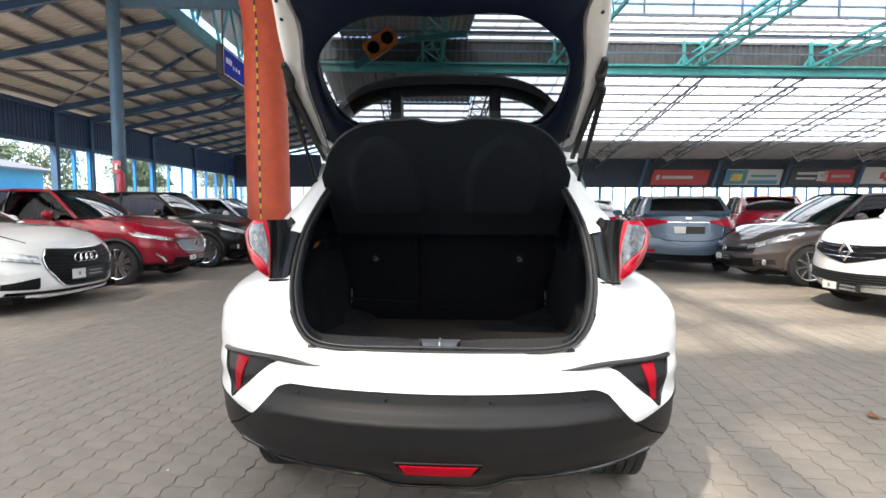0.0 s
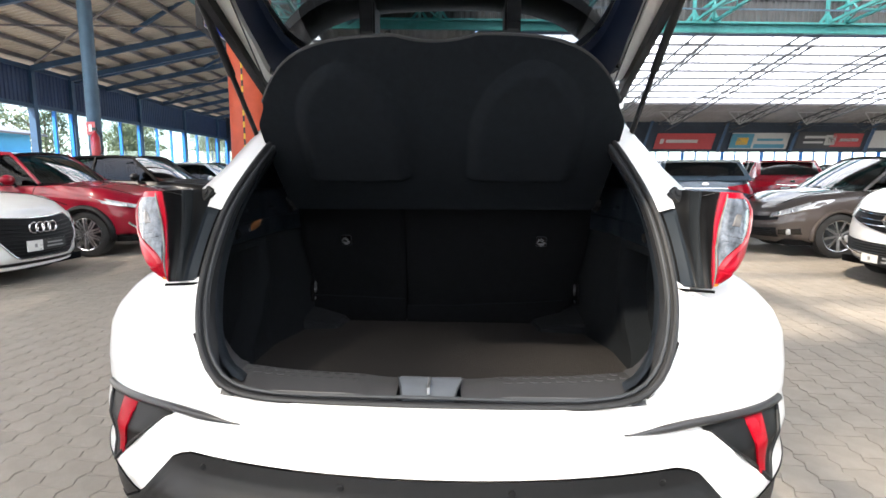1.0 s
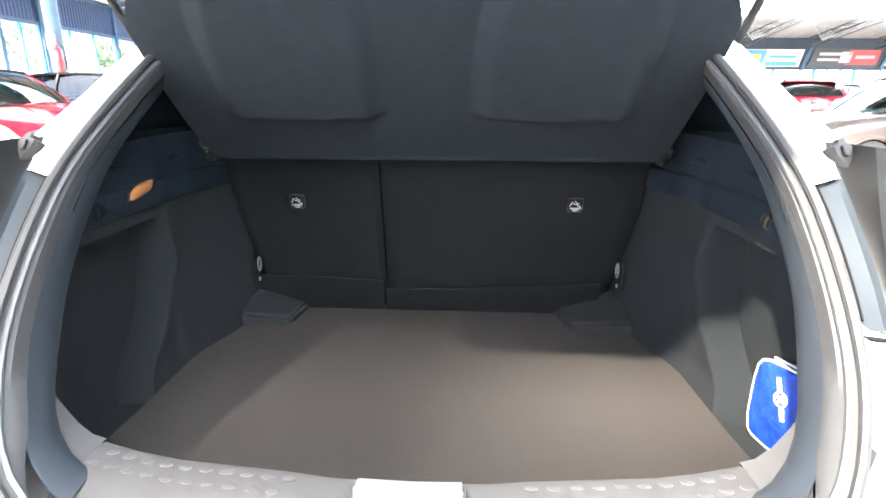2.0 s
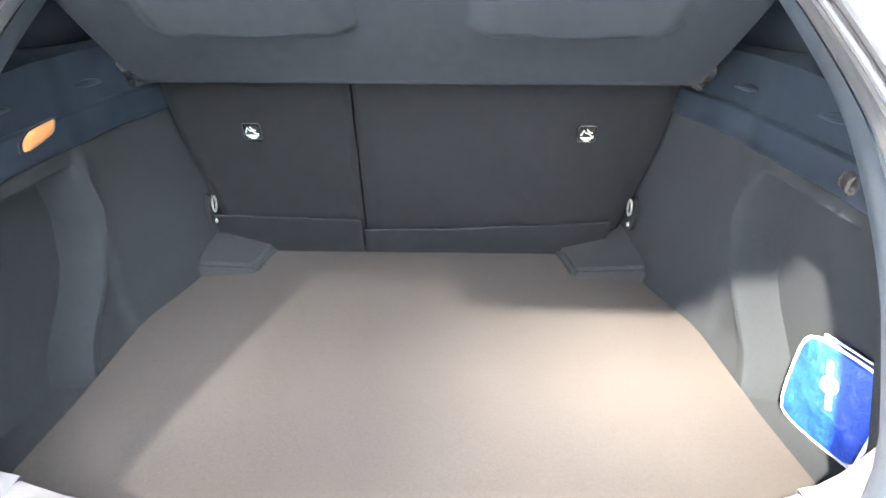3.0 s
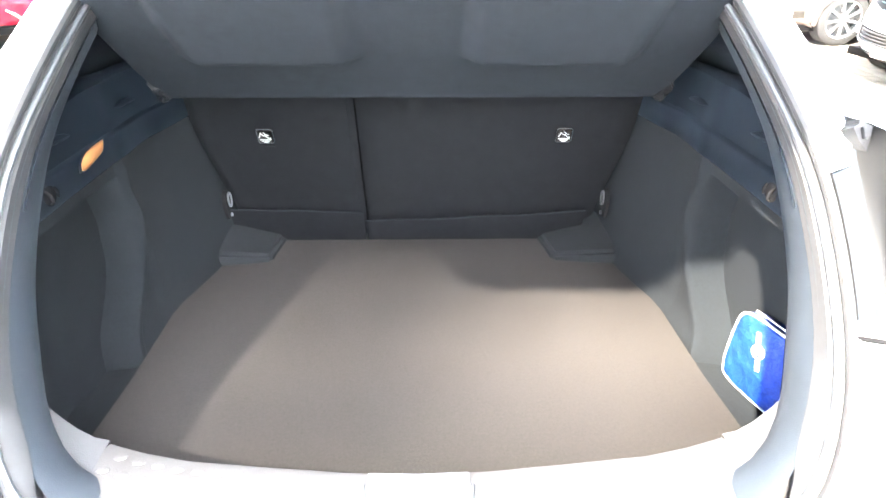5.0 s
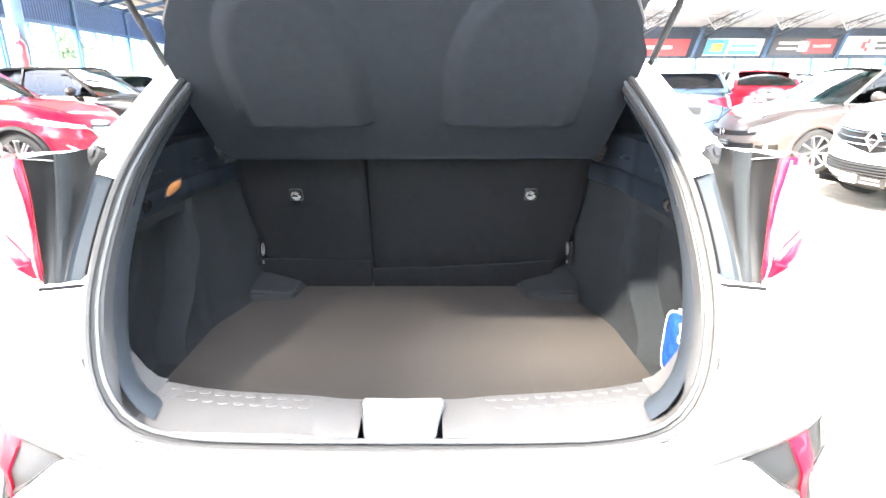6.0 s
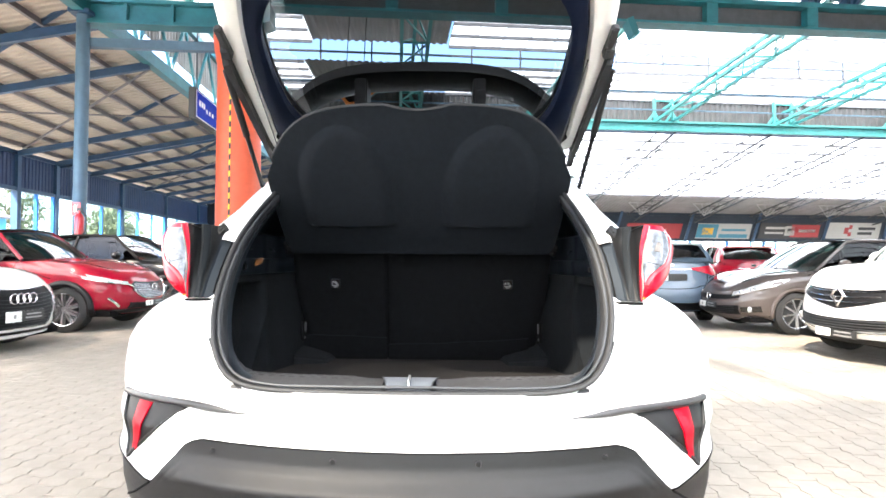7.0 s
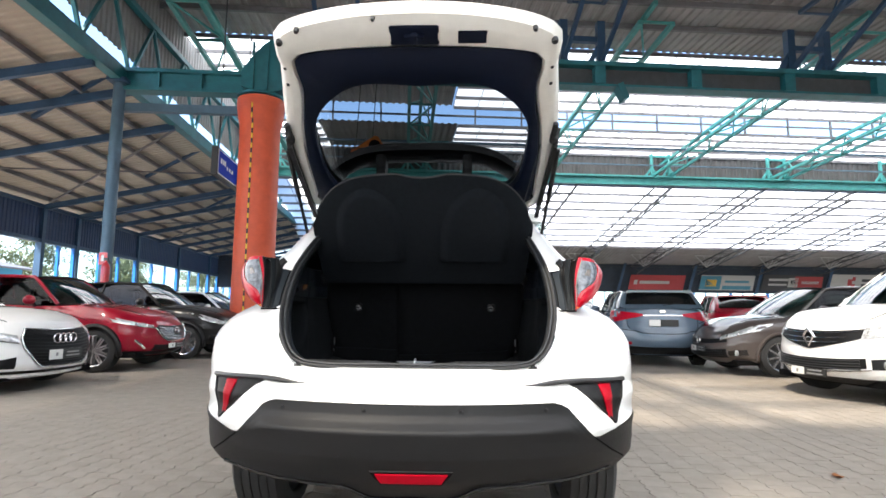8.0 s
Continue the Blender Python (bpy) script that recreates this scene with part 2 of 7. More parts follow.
def add_beam(bm, a, b, w, h):
    """A straight rectangular bar from a to b, w wide and h high."""
    a, b = Vector(a), Vector(b)
    d = b - a
    m = Matrix.Translation((a + b) / 2) @ d.to_track_quat("Y", "Z").to_matrix().to_4x4()
    return add_box(bm, -w / 2, w / 2, -d.length / 2, d.length / 2, -h / 2, h / 2, m)


def lathe(bm, profile, n=32, m=None):
    """Turns a list of (radius, height) round the local z axis."""
    rows = []
    for r, h in profile:
        row = [Vector((r * math.cos(2 * math.pi * j / n), r * math.sin(2 * math.pi * j / n), h)) for j in range(n)]
        rows.append([m @ v for v in row] if m else row)
    return add_grid(bm, rows, cyclic=True)


def spline(pts, n):
    """A smooth curve of n points through pts."""
    pts = [Vector(p) for p in pts]
    seg = [0.0]
    for a, b in zip(pts, pts[1:]):
        seg.append(seg[-1] + (b - a).length)
    out = []
    for k in range(n):
        s = seg[-1] * k / (n - 1)
        i = max(j for j in range(len(pts) - 1) if seg[j] <= s + 1e-9)
        t = (s - seg[i]) / max(seg[i + 1] - seg[i], 1e-9)
        p0, p1, p2, p3 = pts[max(i - 1, 0)], pts[i], pts[i + 1], pts[min(i + 2, len(pts) - 1)]
        out.append(0.5 * ((2 * p1) + (p2 - p0) * t + (2 * p0 - 5 * p1 + 4 * p2 - p3) * t * t + (3 * p1 - p0 - 3 * p2 + p3) * t ** 3))
    return out


def lerp_table(table, x):
    """Straight-line reading of a table of (x, y)."""
    if x <= table[0][0]:
        return table[0][1]
    for (a, fa), (b, fb) in zip(table, table[1:]):
        if x <= b:
            return fa + (fb - fa) * (x - a) / (b - a)
    return table[-1][1]


def step01(a, b, x):
    t = max(0.0, min(1.0, (x - a) / (b - a)))
    return t * t * (3 - 2 * t)

# ---- the hall ----
HALL = pose(0, 0, 0, 0, 0, 6)


def structure(name, bm, mat, label, parent=None, smooth=False):
    ob = part(name, bm, mat, None, "", smooth)
    if parent is None:
        ob.matrix_basis = HALL
        tagged(ob, label, name.split("_")[0], kind="structure")
    else:
        ob.parent = parent
    return ob


def corrugated(u0, u1, v0, v1, z_of, pitch, depth, along_v=True, thickness=0.01):
    """A trapezoidal roof sheet; ribs run along v (or along u)."""
    bm = bmesh.new()
    a0, a1 = (u0, u1) if along_v else (v0, v1)
    prof, a = [], a0
    while a < a1:
        for f, h in ((0, 0), (0.35, 0), (0.5, 1), (0.85, 1)):
            if a + f * pitch <= a1:
                prof.append((a + f * pitch, h * depth))
        a += pitch
    ends = (v0, v1) if along_v else (u0, u1)
    rows = []
    for e in ends:
        rows.append([Vector((p, e, z_of(p, e) + h)) if along_v else Vector((e, p, z_of(e, p) + h)) for p, h in prof])
    add_grid(bm, rows)
    return bm


# ground: one sheet to the horizon
bm = bmesh.new()
bmesh.ops.create_grid(bm, x_segments=2, y_segments=2, size=600)
ground = part("ground", bm, JOINT, None, "", False)
ground.location = (0, 0, -0.007)
tagged(ground, "worn grey-brown concrete paving floor of the hall", "ground", kind="structure")

# left wing: wall, glazing and lean-to roof
WU, EAVE, HEAD, GUT_U, GUT_Z = -14.0, 5.05, 3.68, -6.8, 6.55
cols = [9.0, 13.3, 21.7, 24.0, 29.4, 34.7, 40.1, 45.4]
wall_w = structure("wall_west", corrugated(0, 1.37, 8.9, 46, lambda e, p: 0, 0.20, 0.03, along_v=False), CORR_BLUE, "dark blue corrugated cladding above the windows")
wall_w.matrix_basis = HALL @ Matrix(((0, 0, 1, WU), (0, 1, 0, 0), (1, 0, 0, HEAD), (0, 0, 0, 1)))
bm = bmesh.new()
add_box(bm, WU - 0.12, WU + 0.10, 8.9, 46, HEAD - 0.12, HEAD + 0.02)
add_box(bm, WU - 0.12, WU + 0.08, 8.9, 46, EAVE - 0.15, EAVE)
add_box(bm, WU - 0.15, WU - 0.05, 21.7, 46, 0, 0.5)
structure("trim_west", bm, BLUE_STEEL, "dark blue steel rails along the glazed wall")
for i, v in enumerate(cols):
    structure("wall_post", box_mesh(WU - 0.1, WU + 0.14, v - 0.1, v + 0.1, 0, EAVE - 0.15), BLUE_STEEL if v < 23 else BLUE_STEEL, "blue steel wall post")
for i in range(len(cols) - 1):
    v0, v1 = cols[i] + 0.1, cols[i + 1] - 0.1
    if v0 < 20:
        continue
    win = structure("window_%d" % (i + 1), box_mesh(WU - 0.04, WU + 0.06, v0, v1, 0.5, 0.56), BRIGHT_BLUE, "tall window with bright blue frame")
    n = 3 if v1 - v0 > 4 else 2
    bm = bmesh.new()
    for k in range(n + 1):
        c = v0 + (v1 - v0) * k / n
        add_box(bm, WU - 0.04, WU + 0.07, c - 0.05, c + 0.05, 0.56, HEAD - 0.12)
    structure("window_frame", bm, BRIGHT_BLUE, "", win)
    for k in range(n):
        c0, c1 = v0 + (v1 - v0) * k / n + 0.05, v0 + (v1 - v0) * (k + 1) / n - 0.05
        p = structure("pane", box_mesh(WU - 0.005, WU + 0.005, c0, c1, 0.56, HEAD - 0.12), PANE, "", win)
        p.visible_shadow = False


def wing_z(u, v):
    return EAVE + (GUT_Z - EAVE) * (u - WU) / (GUT_U - WU)


structure("ceiling_west", corrugated(WU - 0.4, GUT_U, 8.5, 46, lambda u, v: wing_z(u, v) + 0.16, 0.22, 0.035, along_v=False), CORR_BEIGE, "beige corrugated sheet roof of the side wing")
bm = bmesh.new()
for k in range(8):
    u = WU + 0.35 + k * 0.95
    add_box(bm, u - 0.04, u + 0.04, 8.5, 46, wing_z(u, 0) + 0.02, wing_z(u, 0) + 0.15)
structure("roof_purlin_west", bm, PURLIN, "grey steel purlins under the wing roof")
for v in [c + d for c in cols for d in (0, 2.65)]:
    bm = bmesh.new()
    add_beam(bm, (WU, v, EAVE - 0.12), (GUT_U, v, GUT_Z - 0.12), 0.12, 0.2)
    structure("rafter", bm, BLUE_STEEL, "blue steel rafter")
bm = bmesh.new()
for v in (16.0, 26.6, 37.0):
    add_beam(bm, (WU + 0.5, v, EAVE), (GUT_U, v + 5.3, GUT_Z - 0.2), 0.05, 0.05)
    add_beam(bm, (WU + 0.5, v + 5.3, EAVE), (GUT_U, v, GUT_Z - 0.2), 0.05, 0.05)
structure("wind_brace", bm, PURLIN, "thin crossed bracing rods under the wing roof")
# gutter lattice girder between wing and hall
bm = bmesh.new()
add_box(bm, GUT_U - 0.12, GUT_U + 0.12, -14, 46, GUT_Z - 0.1, GUT_Z + 0.25)
add_box(bm, GUT_U - 0.08, GUT_U + 0.08, -14, 46, GUT_Z + 2.0, GUT_Z + 2.15)
for k in range(28):
    v = -12 + k * 2.1
    add_beam(bm, (GUT_U, v, GUT_Z + 0.2), (GUT_U, v + 1.05, GUT_Z + 2.05), 0.08, 0.08)
    add_beam(bm, (GUT_U, v + 1.05, GUT_Z + 2.05), (GUT_U, v + 2.1, GUT_Z + 0.2), 0.08, 0.08)
structure("valley_girder", bm, TEAL, "teal lattice girder along the valley gutter")
bm = bmesh.new()
for k in range(9):
    v = -12 + k * 6.2
    add_beam(bm, (GUT_U, v, GUT_Z + 0.3), (GUT_U - 2.6, v + 1, GUT_Z - 0.7), 0.1, 0.1)
structure("knee_brace", bm, BLUE_STEEL, "blue steel knee braces at the valley")


def pillar(u, v):
    th = thing("steel_pillar", "blue-grey round steel pillar carrying the valley gutter", "pillar", kind="structure", at=HALL @ pose(u, v, 0))
    bm = bmesh.new()
    add_tube(bm, [(0, 0, 0), (0, 0, 6.45)], 0.135, 20)
    p = part("shaft", bm, PILLAR_BLUE); p.parent = th
    p = part("base_plate", box_mesh(-0.25, 0.25, -0.25, 0.25, 0, 0.03), BLUE_STEEL, smooth=False); p.parent = th
    p = part("head_plate", box_mesh(-0.22, 0.22, -0.22, 0.22, 6.42, 6.5), BLUE_STEEL, smooth=False); p.parent = th
    return th


pillar(GUT_U, 12.8)
pillar(GUT_U, -8.0)
structure("tie_beam", box_mesh(GUT_U, -3.5, 12.82, 12.98, 5.75, 5.95), PILLAR_BLUE, "blue-grey tie beam between pillar and column")

# orange column with marking tape
colm = thing("concrete_column", "orange-red painted round column with a yellow-black tape strip", "column", at=HALL @ pose(-3.46, 12.9, 0))
bm = bmesh.new()
lathe(bm, [(0.0, 0), (0.50, 0), (0.485, 0.3), (0.475, 5.1), (0.48, 5.4), (0.54, 5.75), (0.565, 5.95), (0.565, 6.1), (0.3, 6.12), (0.0, 6.12)], 40)
p = part("shaft", bm, ORANGE); p.parent = colm
bm = bmesh.new()
lathe(bm, [(0.45, 6.12), (0.58, 6.14), (0.58, 6.2), (0.3, 6.24), (0, 6.24)], 40)
p = part("capital_plate", bm, TEAL); p.parent = colm
for k in range(42):
    a, z = radians(-97), 0.9 + k * 0.12
    r = 0.482 if z < 5.3 else (0.49 if z < 5.5 else 0.555)
    c = Vector((r * math.cos(a), r * math.sin(a), z))
    p = part("tape_mark", box_mesh(-0.017, 0.017, -0.012, 0.012, -0.06, 0.06, Matrix.Translation(c) @ pose(0, 0, 0, 0, 0, -7)), YELLOW if k % 2 else BLACK_TAPE, smooth=False)
    p.parent = colm

# crane runway beams
bm = bmesh.new()
add_box(bm, -3.1, 60, 12.65, 13.15, 7.30, 7.42)
add_box(bm, -3.1, 60, 12.70, 13.10, 6.78, 6.84)
for k in range(24):
    u = -2.6 + k * 2.55
    add_box(bm, u - 0.14, u + 0.14, 12.67, 13.13, 6.84, 7.30)
add_box(bm, -6.9, -3.9, 12.72, 13.08, 6.72, 6.80)
add_box(bm, -6.9, -3.9, 12.72, 13.08, 6.25, 6.33)
add_box(bm, -6.9, -3.9, 12.84, 12.96, 6.33, 6.72)
for u in (-5.9, -4.9):
    add_box(bm, u - 0.03, u + 0.03, 12.74, 13.06, 6.33, 6.72)
structure("crane_beam", bm, TEAL, "dark teal steel crane runway beam")
# the web takes a dark material for the shade between the flanges
structure("beam_web", box_mesh(-3.1, 60, 12.88, 12.92, 6.84, 7.30), DARKSTEEL, "web of the crane beam, its shade painted dark")
# curved haunch over the column
bm = bmesh.new()
crown = [(-3.9 + 1.15 * k / 14, 6.80 + 0.86 * math.sin(math.pi / 2 * min(1.0, k / 11))) for k in range(15)]
sole = [(-2.75 - 1.15 * k / 14, 6.40 - 0.15 * math.sin(math.pi * k / 14)) for k in range(15)]
front = [bm.verts.new((u, 12.62, z)) for u, z in crown + sole]
back = [bm.verts.new((u, 13.18, z)) for u, z in crown + sole]
bm.faces.new(front)
bm.faces.new(back[::-1])
for k in range(len(front)):
    bm.faces.new((front[k], back[k], back[(k + 1) % len(front)], front[(k + 1) % len(front)]))
for u in (-3.62, -3.28):
    add_box(bm, u - 0.025, u + 0.025, 12.56, 12.62, 6.3, 7.5)
add_beam(bm, (5.55, 12.8, 6.85), (5.72, 12.8, 6.45), 0.34, 0.16)
structure("beam_bracket", bm, TEAL, "teal steel bracket at the crane beam")
bm = bmesh.new()
add_box(bm, -6.5, 60, 25.9, 26.1, 7.5, 7.9)
add_box(bm, -6.5, 60, 25.75, 26.25, 7.86, 7.94)
structure("crane_beam_far", bm, TEAL_LIGHT, "pale teal steel beam across the hall")

# trusses and posts between the beams
def truss(u, va, za, vb, zb, depth, mat, label, bars=8, w=0.09):
    bm = bmesh.new()
    for du in (-0.45, 0.45):
        add_beam(bm, (u + du, va, za), (u + du, vb, zb), w, w)
    for k in range(bars + 1):
        f = k / bars
        v, z = va + (vb - va) * f, za + (zb - za) * f
        add_beam(bm, (u - 0.45, v, z), (u + 0.45, v, z), w * 0.5, w * 0.5)
        if k < bars:
            f2 = (k + 1) / bars
            v2, z2 = va + (vb - va) * f2, za + (zb - za) * f2
            add_beam(bm, (u - 0.45 if k % 2 else u + 0.45, v, z), (u + 0.45 if k % 2 else u - 0.45, v2, z2), w * 0.4, w * 0.4)
            add_beam(bm, (u, (v + v2) / 2, (z + z2) / 2 + depth), (u + 0.45, v, z), w * 0.4, w * 0.4)
            add_beam(bm, (u, (v + v2) / 2, (z + z2) / 2 + depth), (u - 0.45, v2, z2), w * 0.4, w * 0.4)
    add_beam(bm, (u, va, za + depth), (u, vb, zb + depth), w, w)
    return structure("roof_truss", bm, mat, label)


for k in range(-2, 7):
    u = 0.65 + 6.2 * k
    if u > -6:
        truss(u, 26, 7.95, 13.2, 8.85, 0.6, TEAL_LIGHT, "pale teal lattice roof truss", 7, 0.12)
        bm = bmesh.new()
        for du in (-0.45, 0.45):
            add_beam(bm, (u + du, 26, 7.9), (u + du, 26, 9.12), 0.12, 0.12)
            add_beam(bm, (u + du - 0.35, 26, 7.92), (u + du, 26, 8.4), 0.08, 0.1)
            add_beam(bm, (u + du + 0.35, 26, 7.92), (u + du, 26, 8.4), 0.08, 0.1)
        add_beam(bm, (u - 0.45, 26, 9.0), (u + 0.45, 26, 9.0), 0.1, 0.1)
        structure("truss_post", bm, TEAL_LIGHT, "pale teal truss foot on the beam")
        bm = bmesh.new()
        u2 = u + 4.0
        for du in (-0.5, 0.5):
            add_beam(bm, (u2 + du, 12.9, 7.42), (u2 + du, 12.9, 8.6), 0.2, 0.2)
            add_beam(bm, (u2 + du, 12.9, 7.45), (u2 + du, 9, 9.3), 0.1, 0.1)
            add_beam(bm, (u2 + du - 0.3, 12.9, 7.45), (u2 + du, 12.9, 8.0), 0.1, 0.14)
        add_beam(bm, (u2 - 0.5, 12.9, 8.1), (u2 + 0.5, 12.9, 8.1), 0.14, 0.14)
        structure("truss_post", bm, BLUE_STEEL, "dark steel truss foot on the crane beam")
for k in range(-4, 12):
    u = 3.4 + 5.0 * k
    if u > -6:
        truss(u, 26.2, 7.55, 41.5, 4.75, -0.55, DARKSTEEL, "dark lattice truss under the translucent roof", 12, 0.07)
for k in range(-2, 8):
    truss(0.65 + 6.2 * k + 4.0, 12.5, 8.9, -14, 9.0, 0.55, BLUE_STEEL, "dark blue lattice roof truss", 12, 0.1)

bm = bmesh.new()
add_box(bm, -6.5, 60, 22.45, 22.55, 8.24, 8.33)
add_box(bm, -6.5, 60, 24.55, 24.62, 8.10, 8.16)
structure("roof_rail", bm, PILLAR_BLUE, "thin blue-grey rails along the trusses")

# crane hook block with two sheaves, hung from the roof
HOOK_ORANGE = material("orange_hook_block_paint", (0.45, 0.13, 0.008), 0.5, vary=0.3, scale=6)
hook_block = thing("crane_hook_block", "orange crane hook block with two dark sheaves hung on cables", "crane hook", at=pose(-3.1, 18.0, 6.1))
tilt = pose(0, 0, 0.45, 0, -35, 8)
p = part("cheek_plate", box_mesh(-0.55, 0.55, -0.14, 0.14, -0.30, 0.30, tilt, bevel=0.05), HOOK_ORANGE); p.parent = hook_block
for x in (-0.27, 0.27):
    bm = bmesh.new()
    lathe(bm, [(0.0, -0.02), (0.12, -0.02), (0.19, 0.0), (0.21, 0.03), (0.21, 0.2)], 24, tilt @ pose(x, -0.16, 0, -90))
    p = part("sheave", bm, DARK); p.parent = hook_block
for x in (-0.35, 0.35):
    p = part("cable", tube_mesh([tilt @ Vector((x, 0, 0.25)), (x * 0.8, 0, 3.66)], 0.018, 6), DARKSTEEL); p.parent = hook_block
bm = bmesh.new()
add_beam(bm, (-0.9, 0.1, -0.25), (0.5, 0.1, 0.55), 0.12, 0.22)
add_beam(bm, (0.5, 0.1, 0.55), (2.8, 0.1, 0.75), 0.10, 0.16)
p = part("jib", bm, TEAL, None, "teal steel jib"); p.parent = hook_block

# roofs
TOP = 9.75
ROOF_V, CLEAR_V = 2.2, -3.5
# the first sheet is out of view and bounds the sun patch in the boot
for u0, u1, v0, v1 in ((-7, -3.1, CLEAR_V, ROOF_V), (-7, 60, ROOF_V, 16.6)):
    structure("ceiling_hall", corrugated(u0, u1, v0, v1, lambda u, v: TOP, 0.28, 0.045), CORR_GREY, "grey corrugated sheet roof of the hall")
structure("ceiling_strip", corrugated(-3.3, 2.1, 16.6, 22.0, lambda u, v: TOP, 0.28, 0.045), CORR_GREY, "opaque strip of corrugated roof sheet")
structure("wall_fascia", corrugated(-7, 60, 7.98, 9.17, lambda u, v: 0.0, 0.28, 0.045, along_v=True), FASCIA, "dark grey corrugated fascia above the far beam").matrix_basis = HALL @ Matrix(((1, 0, 0, 0), (0, 0, 1, 26.32), (0, 1, 0, 0), (0, 0, 0, 1)))
structure("ceiling_eaves", corrugated(-7, 60, 37.5, 42.6, lambda u, v: 5.85 - (v - 37.5) * 0.2, 0.28, 0.045), CORR_GREY, "corrugated eaves sheet at the far wall")


def skylight(name, u0, u1, v0, v1, z0, z1, sheet=SKYLIGHT, label="milky translucent roof sheets"):
    bm = grid_mesh([[(u0, v0, z0), (u1, v0, z0)], [(u0, v1, z1), (u1, v1, z1)]])
    structure(name, bm, sheet, label)
    bm = bmesh.new()
    n = max(2, int((v1 - v0) / 1.05))
    for k in range(n + 1):
        f = k / n
        add_box(bm, u0, u1, v0 + (v1 - v0) * f - 0.035, v0 + (v1 - v0) * f + 0.035, z0 + (z1 - z0) * f - 0.13, z0 + (z1 - z0) * f - 0.01)
    structure("roof_purlin", bm, PURLIN, "grey purlins under the translucent sheets")
    bm = bmesh.new()
    k = u0
    while k < u1:
        add_beam(bm, (k, v0, z0 - 0.02), (k, v1, z1 - 0.02), 0.025, 0.03)
        k += 1.03
    structure("sheet_joint", bm, PURLIN, "overlap joints of the translucent sheets")


skylight("skylight_hall", 2.1, 60, 16.6, 22.0, TOP, TOP)
skylight("skylight_valley", -7, -3.3, 16.6, 22.0, TOP, TOP)
skylight("skylight_step", -7, -3.6, 22.0, 26.3, 8.95, 9.17)
skylight("skylight_step", 2.3, 60, 22.0, 26.3, 8.95, 9.17)
structure("ceiling_strip_step", corrugated(-3.6, 2.3, 22.0, 26.3, lambda u, v: 8.95 + (v - 22) * 0.0512, 0.28, 0.045), CORR_GREY, "opaque strip of corrugated roof sheet")
structure("wall_clerestory", corrugated(0, TOP - 7.35, 8.5, 41.0, lambda e, p: 0, 0.22, 0.035, along_v=False), CORR_GREY, "grey corrugated band above the side roof").matrix_basis = HALL @ Matrix(((0, 0, 1, -7.0), (0, 1, 0, 0), (1, 0, 0, 7.35), (0, 0, 0, 1)))
skylight("skylight_far", -7, -4.6, 26.1, 37.5, 8.0, 5.85)
skylight("skylight_far", 2.9, 60, 26.1, 37.5, 8.0, 5.85)
skylight("skylight_far", -4.6, 2.9, 31.0, 37.5, 7.076, 5.85)
structure("ceiling_strip_far", corrugated(-4.6, 2.9, 26.1, 31.0, lambda u, v: 8.0 - (v - 26.1) * 0.1886, 0.28, 0.045), CORR_GREY, "opaque strip of corrugated roof sheet")
# unseen rear roof; its opaque east part is added to darken the boot's left
skylight("skylight_rear", -3.1, 14.0, -40.0, -1.9, TOP, TOP, MILKY_ROOF)
structure("ceiling_rear_east", corrugated(14.0, 60, -40.0, -1.9, lambda u, v: TOP, 0.28, 0.045), CORR_GREY, "grey corrugated sheet roof of the hall")
# unseen part-clear sheets, set to drop a soft sun patch on the boot floor
skylight("skylight_clear", -4.55, -3.75, -4.75, CLEAR_V, TOP, TOP, CLEAR_SHEET, "unseen clear sheets that let a sun patch into the boot")
skylight("skylight_clear", -5.3, -4.55, -4.95, -4.05, TOP, TOP, HALF_SHEET, "unseen half-clear sheets that let part of the sun through")
skylight("skylight_clear", -5.1, -4.55, -4.05, CLEAR_V, TOP, TOP, LESS_CLEAR_SHEET, "unseen half-clear sheets that let part of the sun through")
# unseen opaque pieces that mask the sun round that patch
for u0, u1, v0, v1 in ((-7, -5.1, -4.05, CLEAR_V), (-7, -5.3, -4.95, -4.05), (-4.55, -3.1, -40.0, -4.75), (-3.75, -3.1, -4.75, CLEAR_V), (-7, -4.55, -40.0, -4.95)):
    structure("ceiling_strip_rear", corrugated(u0, u1, v0, v1, lambda u, v: TOP, 0.28, 0.045), CORR_GREY, "opaque strip of corrugated roof sheet")
# unseen half-clear sheets over the aisle; open joints added to cast thin sun streaks
for u0, u1, v0, v1 in ((-3.1, -1.66, -1.9, ROOF_V), (-1.38, 60, -1.9, ROOF_V), (-1.66, -1.38, -1.9, -1.55), (-1.66, -1.38, -0.68, 0.05), (-1.66, -1.38, 0.80, ROOF_V)):
    structure("skylight_aisle", grid_mesh([[(u0, v0, TOP), (u1, v0, TOP)], [(u0, v1, TOP), (u1, v1, TOP)]]), HALF_SHEET, "unseen half-clear sheets that let part of the sun through")
# unseen side wall, added to throw soft light from the left into the boot
structure("wall_translucent", grid_mesh([[(-7.05, -40, 0.3), (-7.05, 8.5, 0.3)], [(-7.05, -40, 6.7), (-7.05, 8.5, 6.7)]]), MILKY, "unseen milky sheet wall added for soft side light")
bm = bmesh.new()
for k in range(7):
    add_box(bm, -7.0, -6.9, -40, 8.5, 0.3 + 0.92 * k, 0.38 + 0.92 * k)
for k in range(9):
    add_box(bm, -7.1, -6.85, -40 + 6.05 * k, -39.75 + 6.05 * k, 0, TOP)
structure("wall_rail", bm, PURLIN, "steel rails of the unseen translucent wall")
structure("wall_upper_west", box_mesh(-7.12, -7.0, -40, 8.5, 6.7, TOP), CORR_GREY, "grey sheet band above the unseen translucent wall")
bm = bmesh.new()
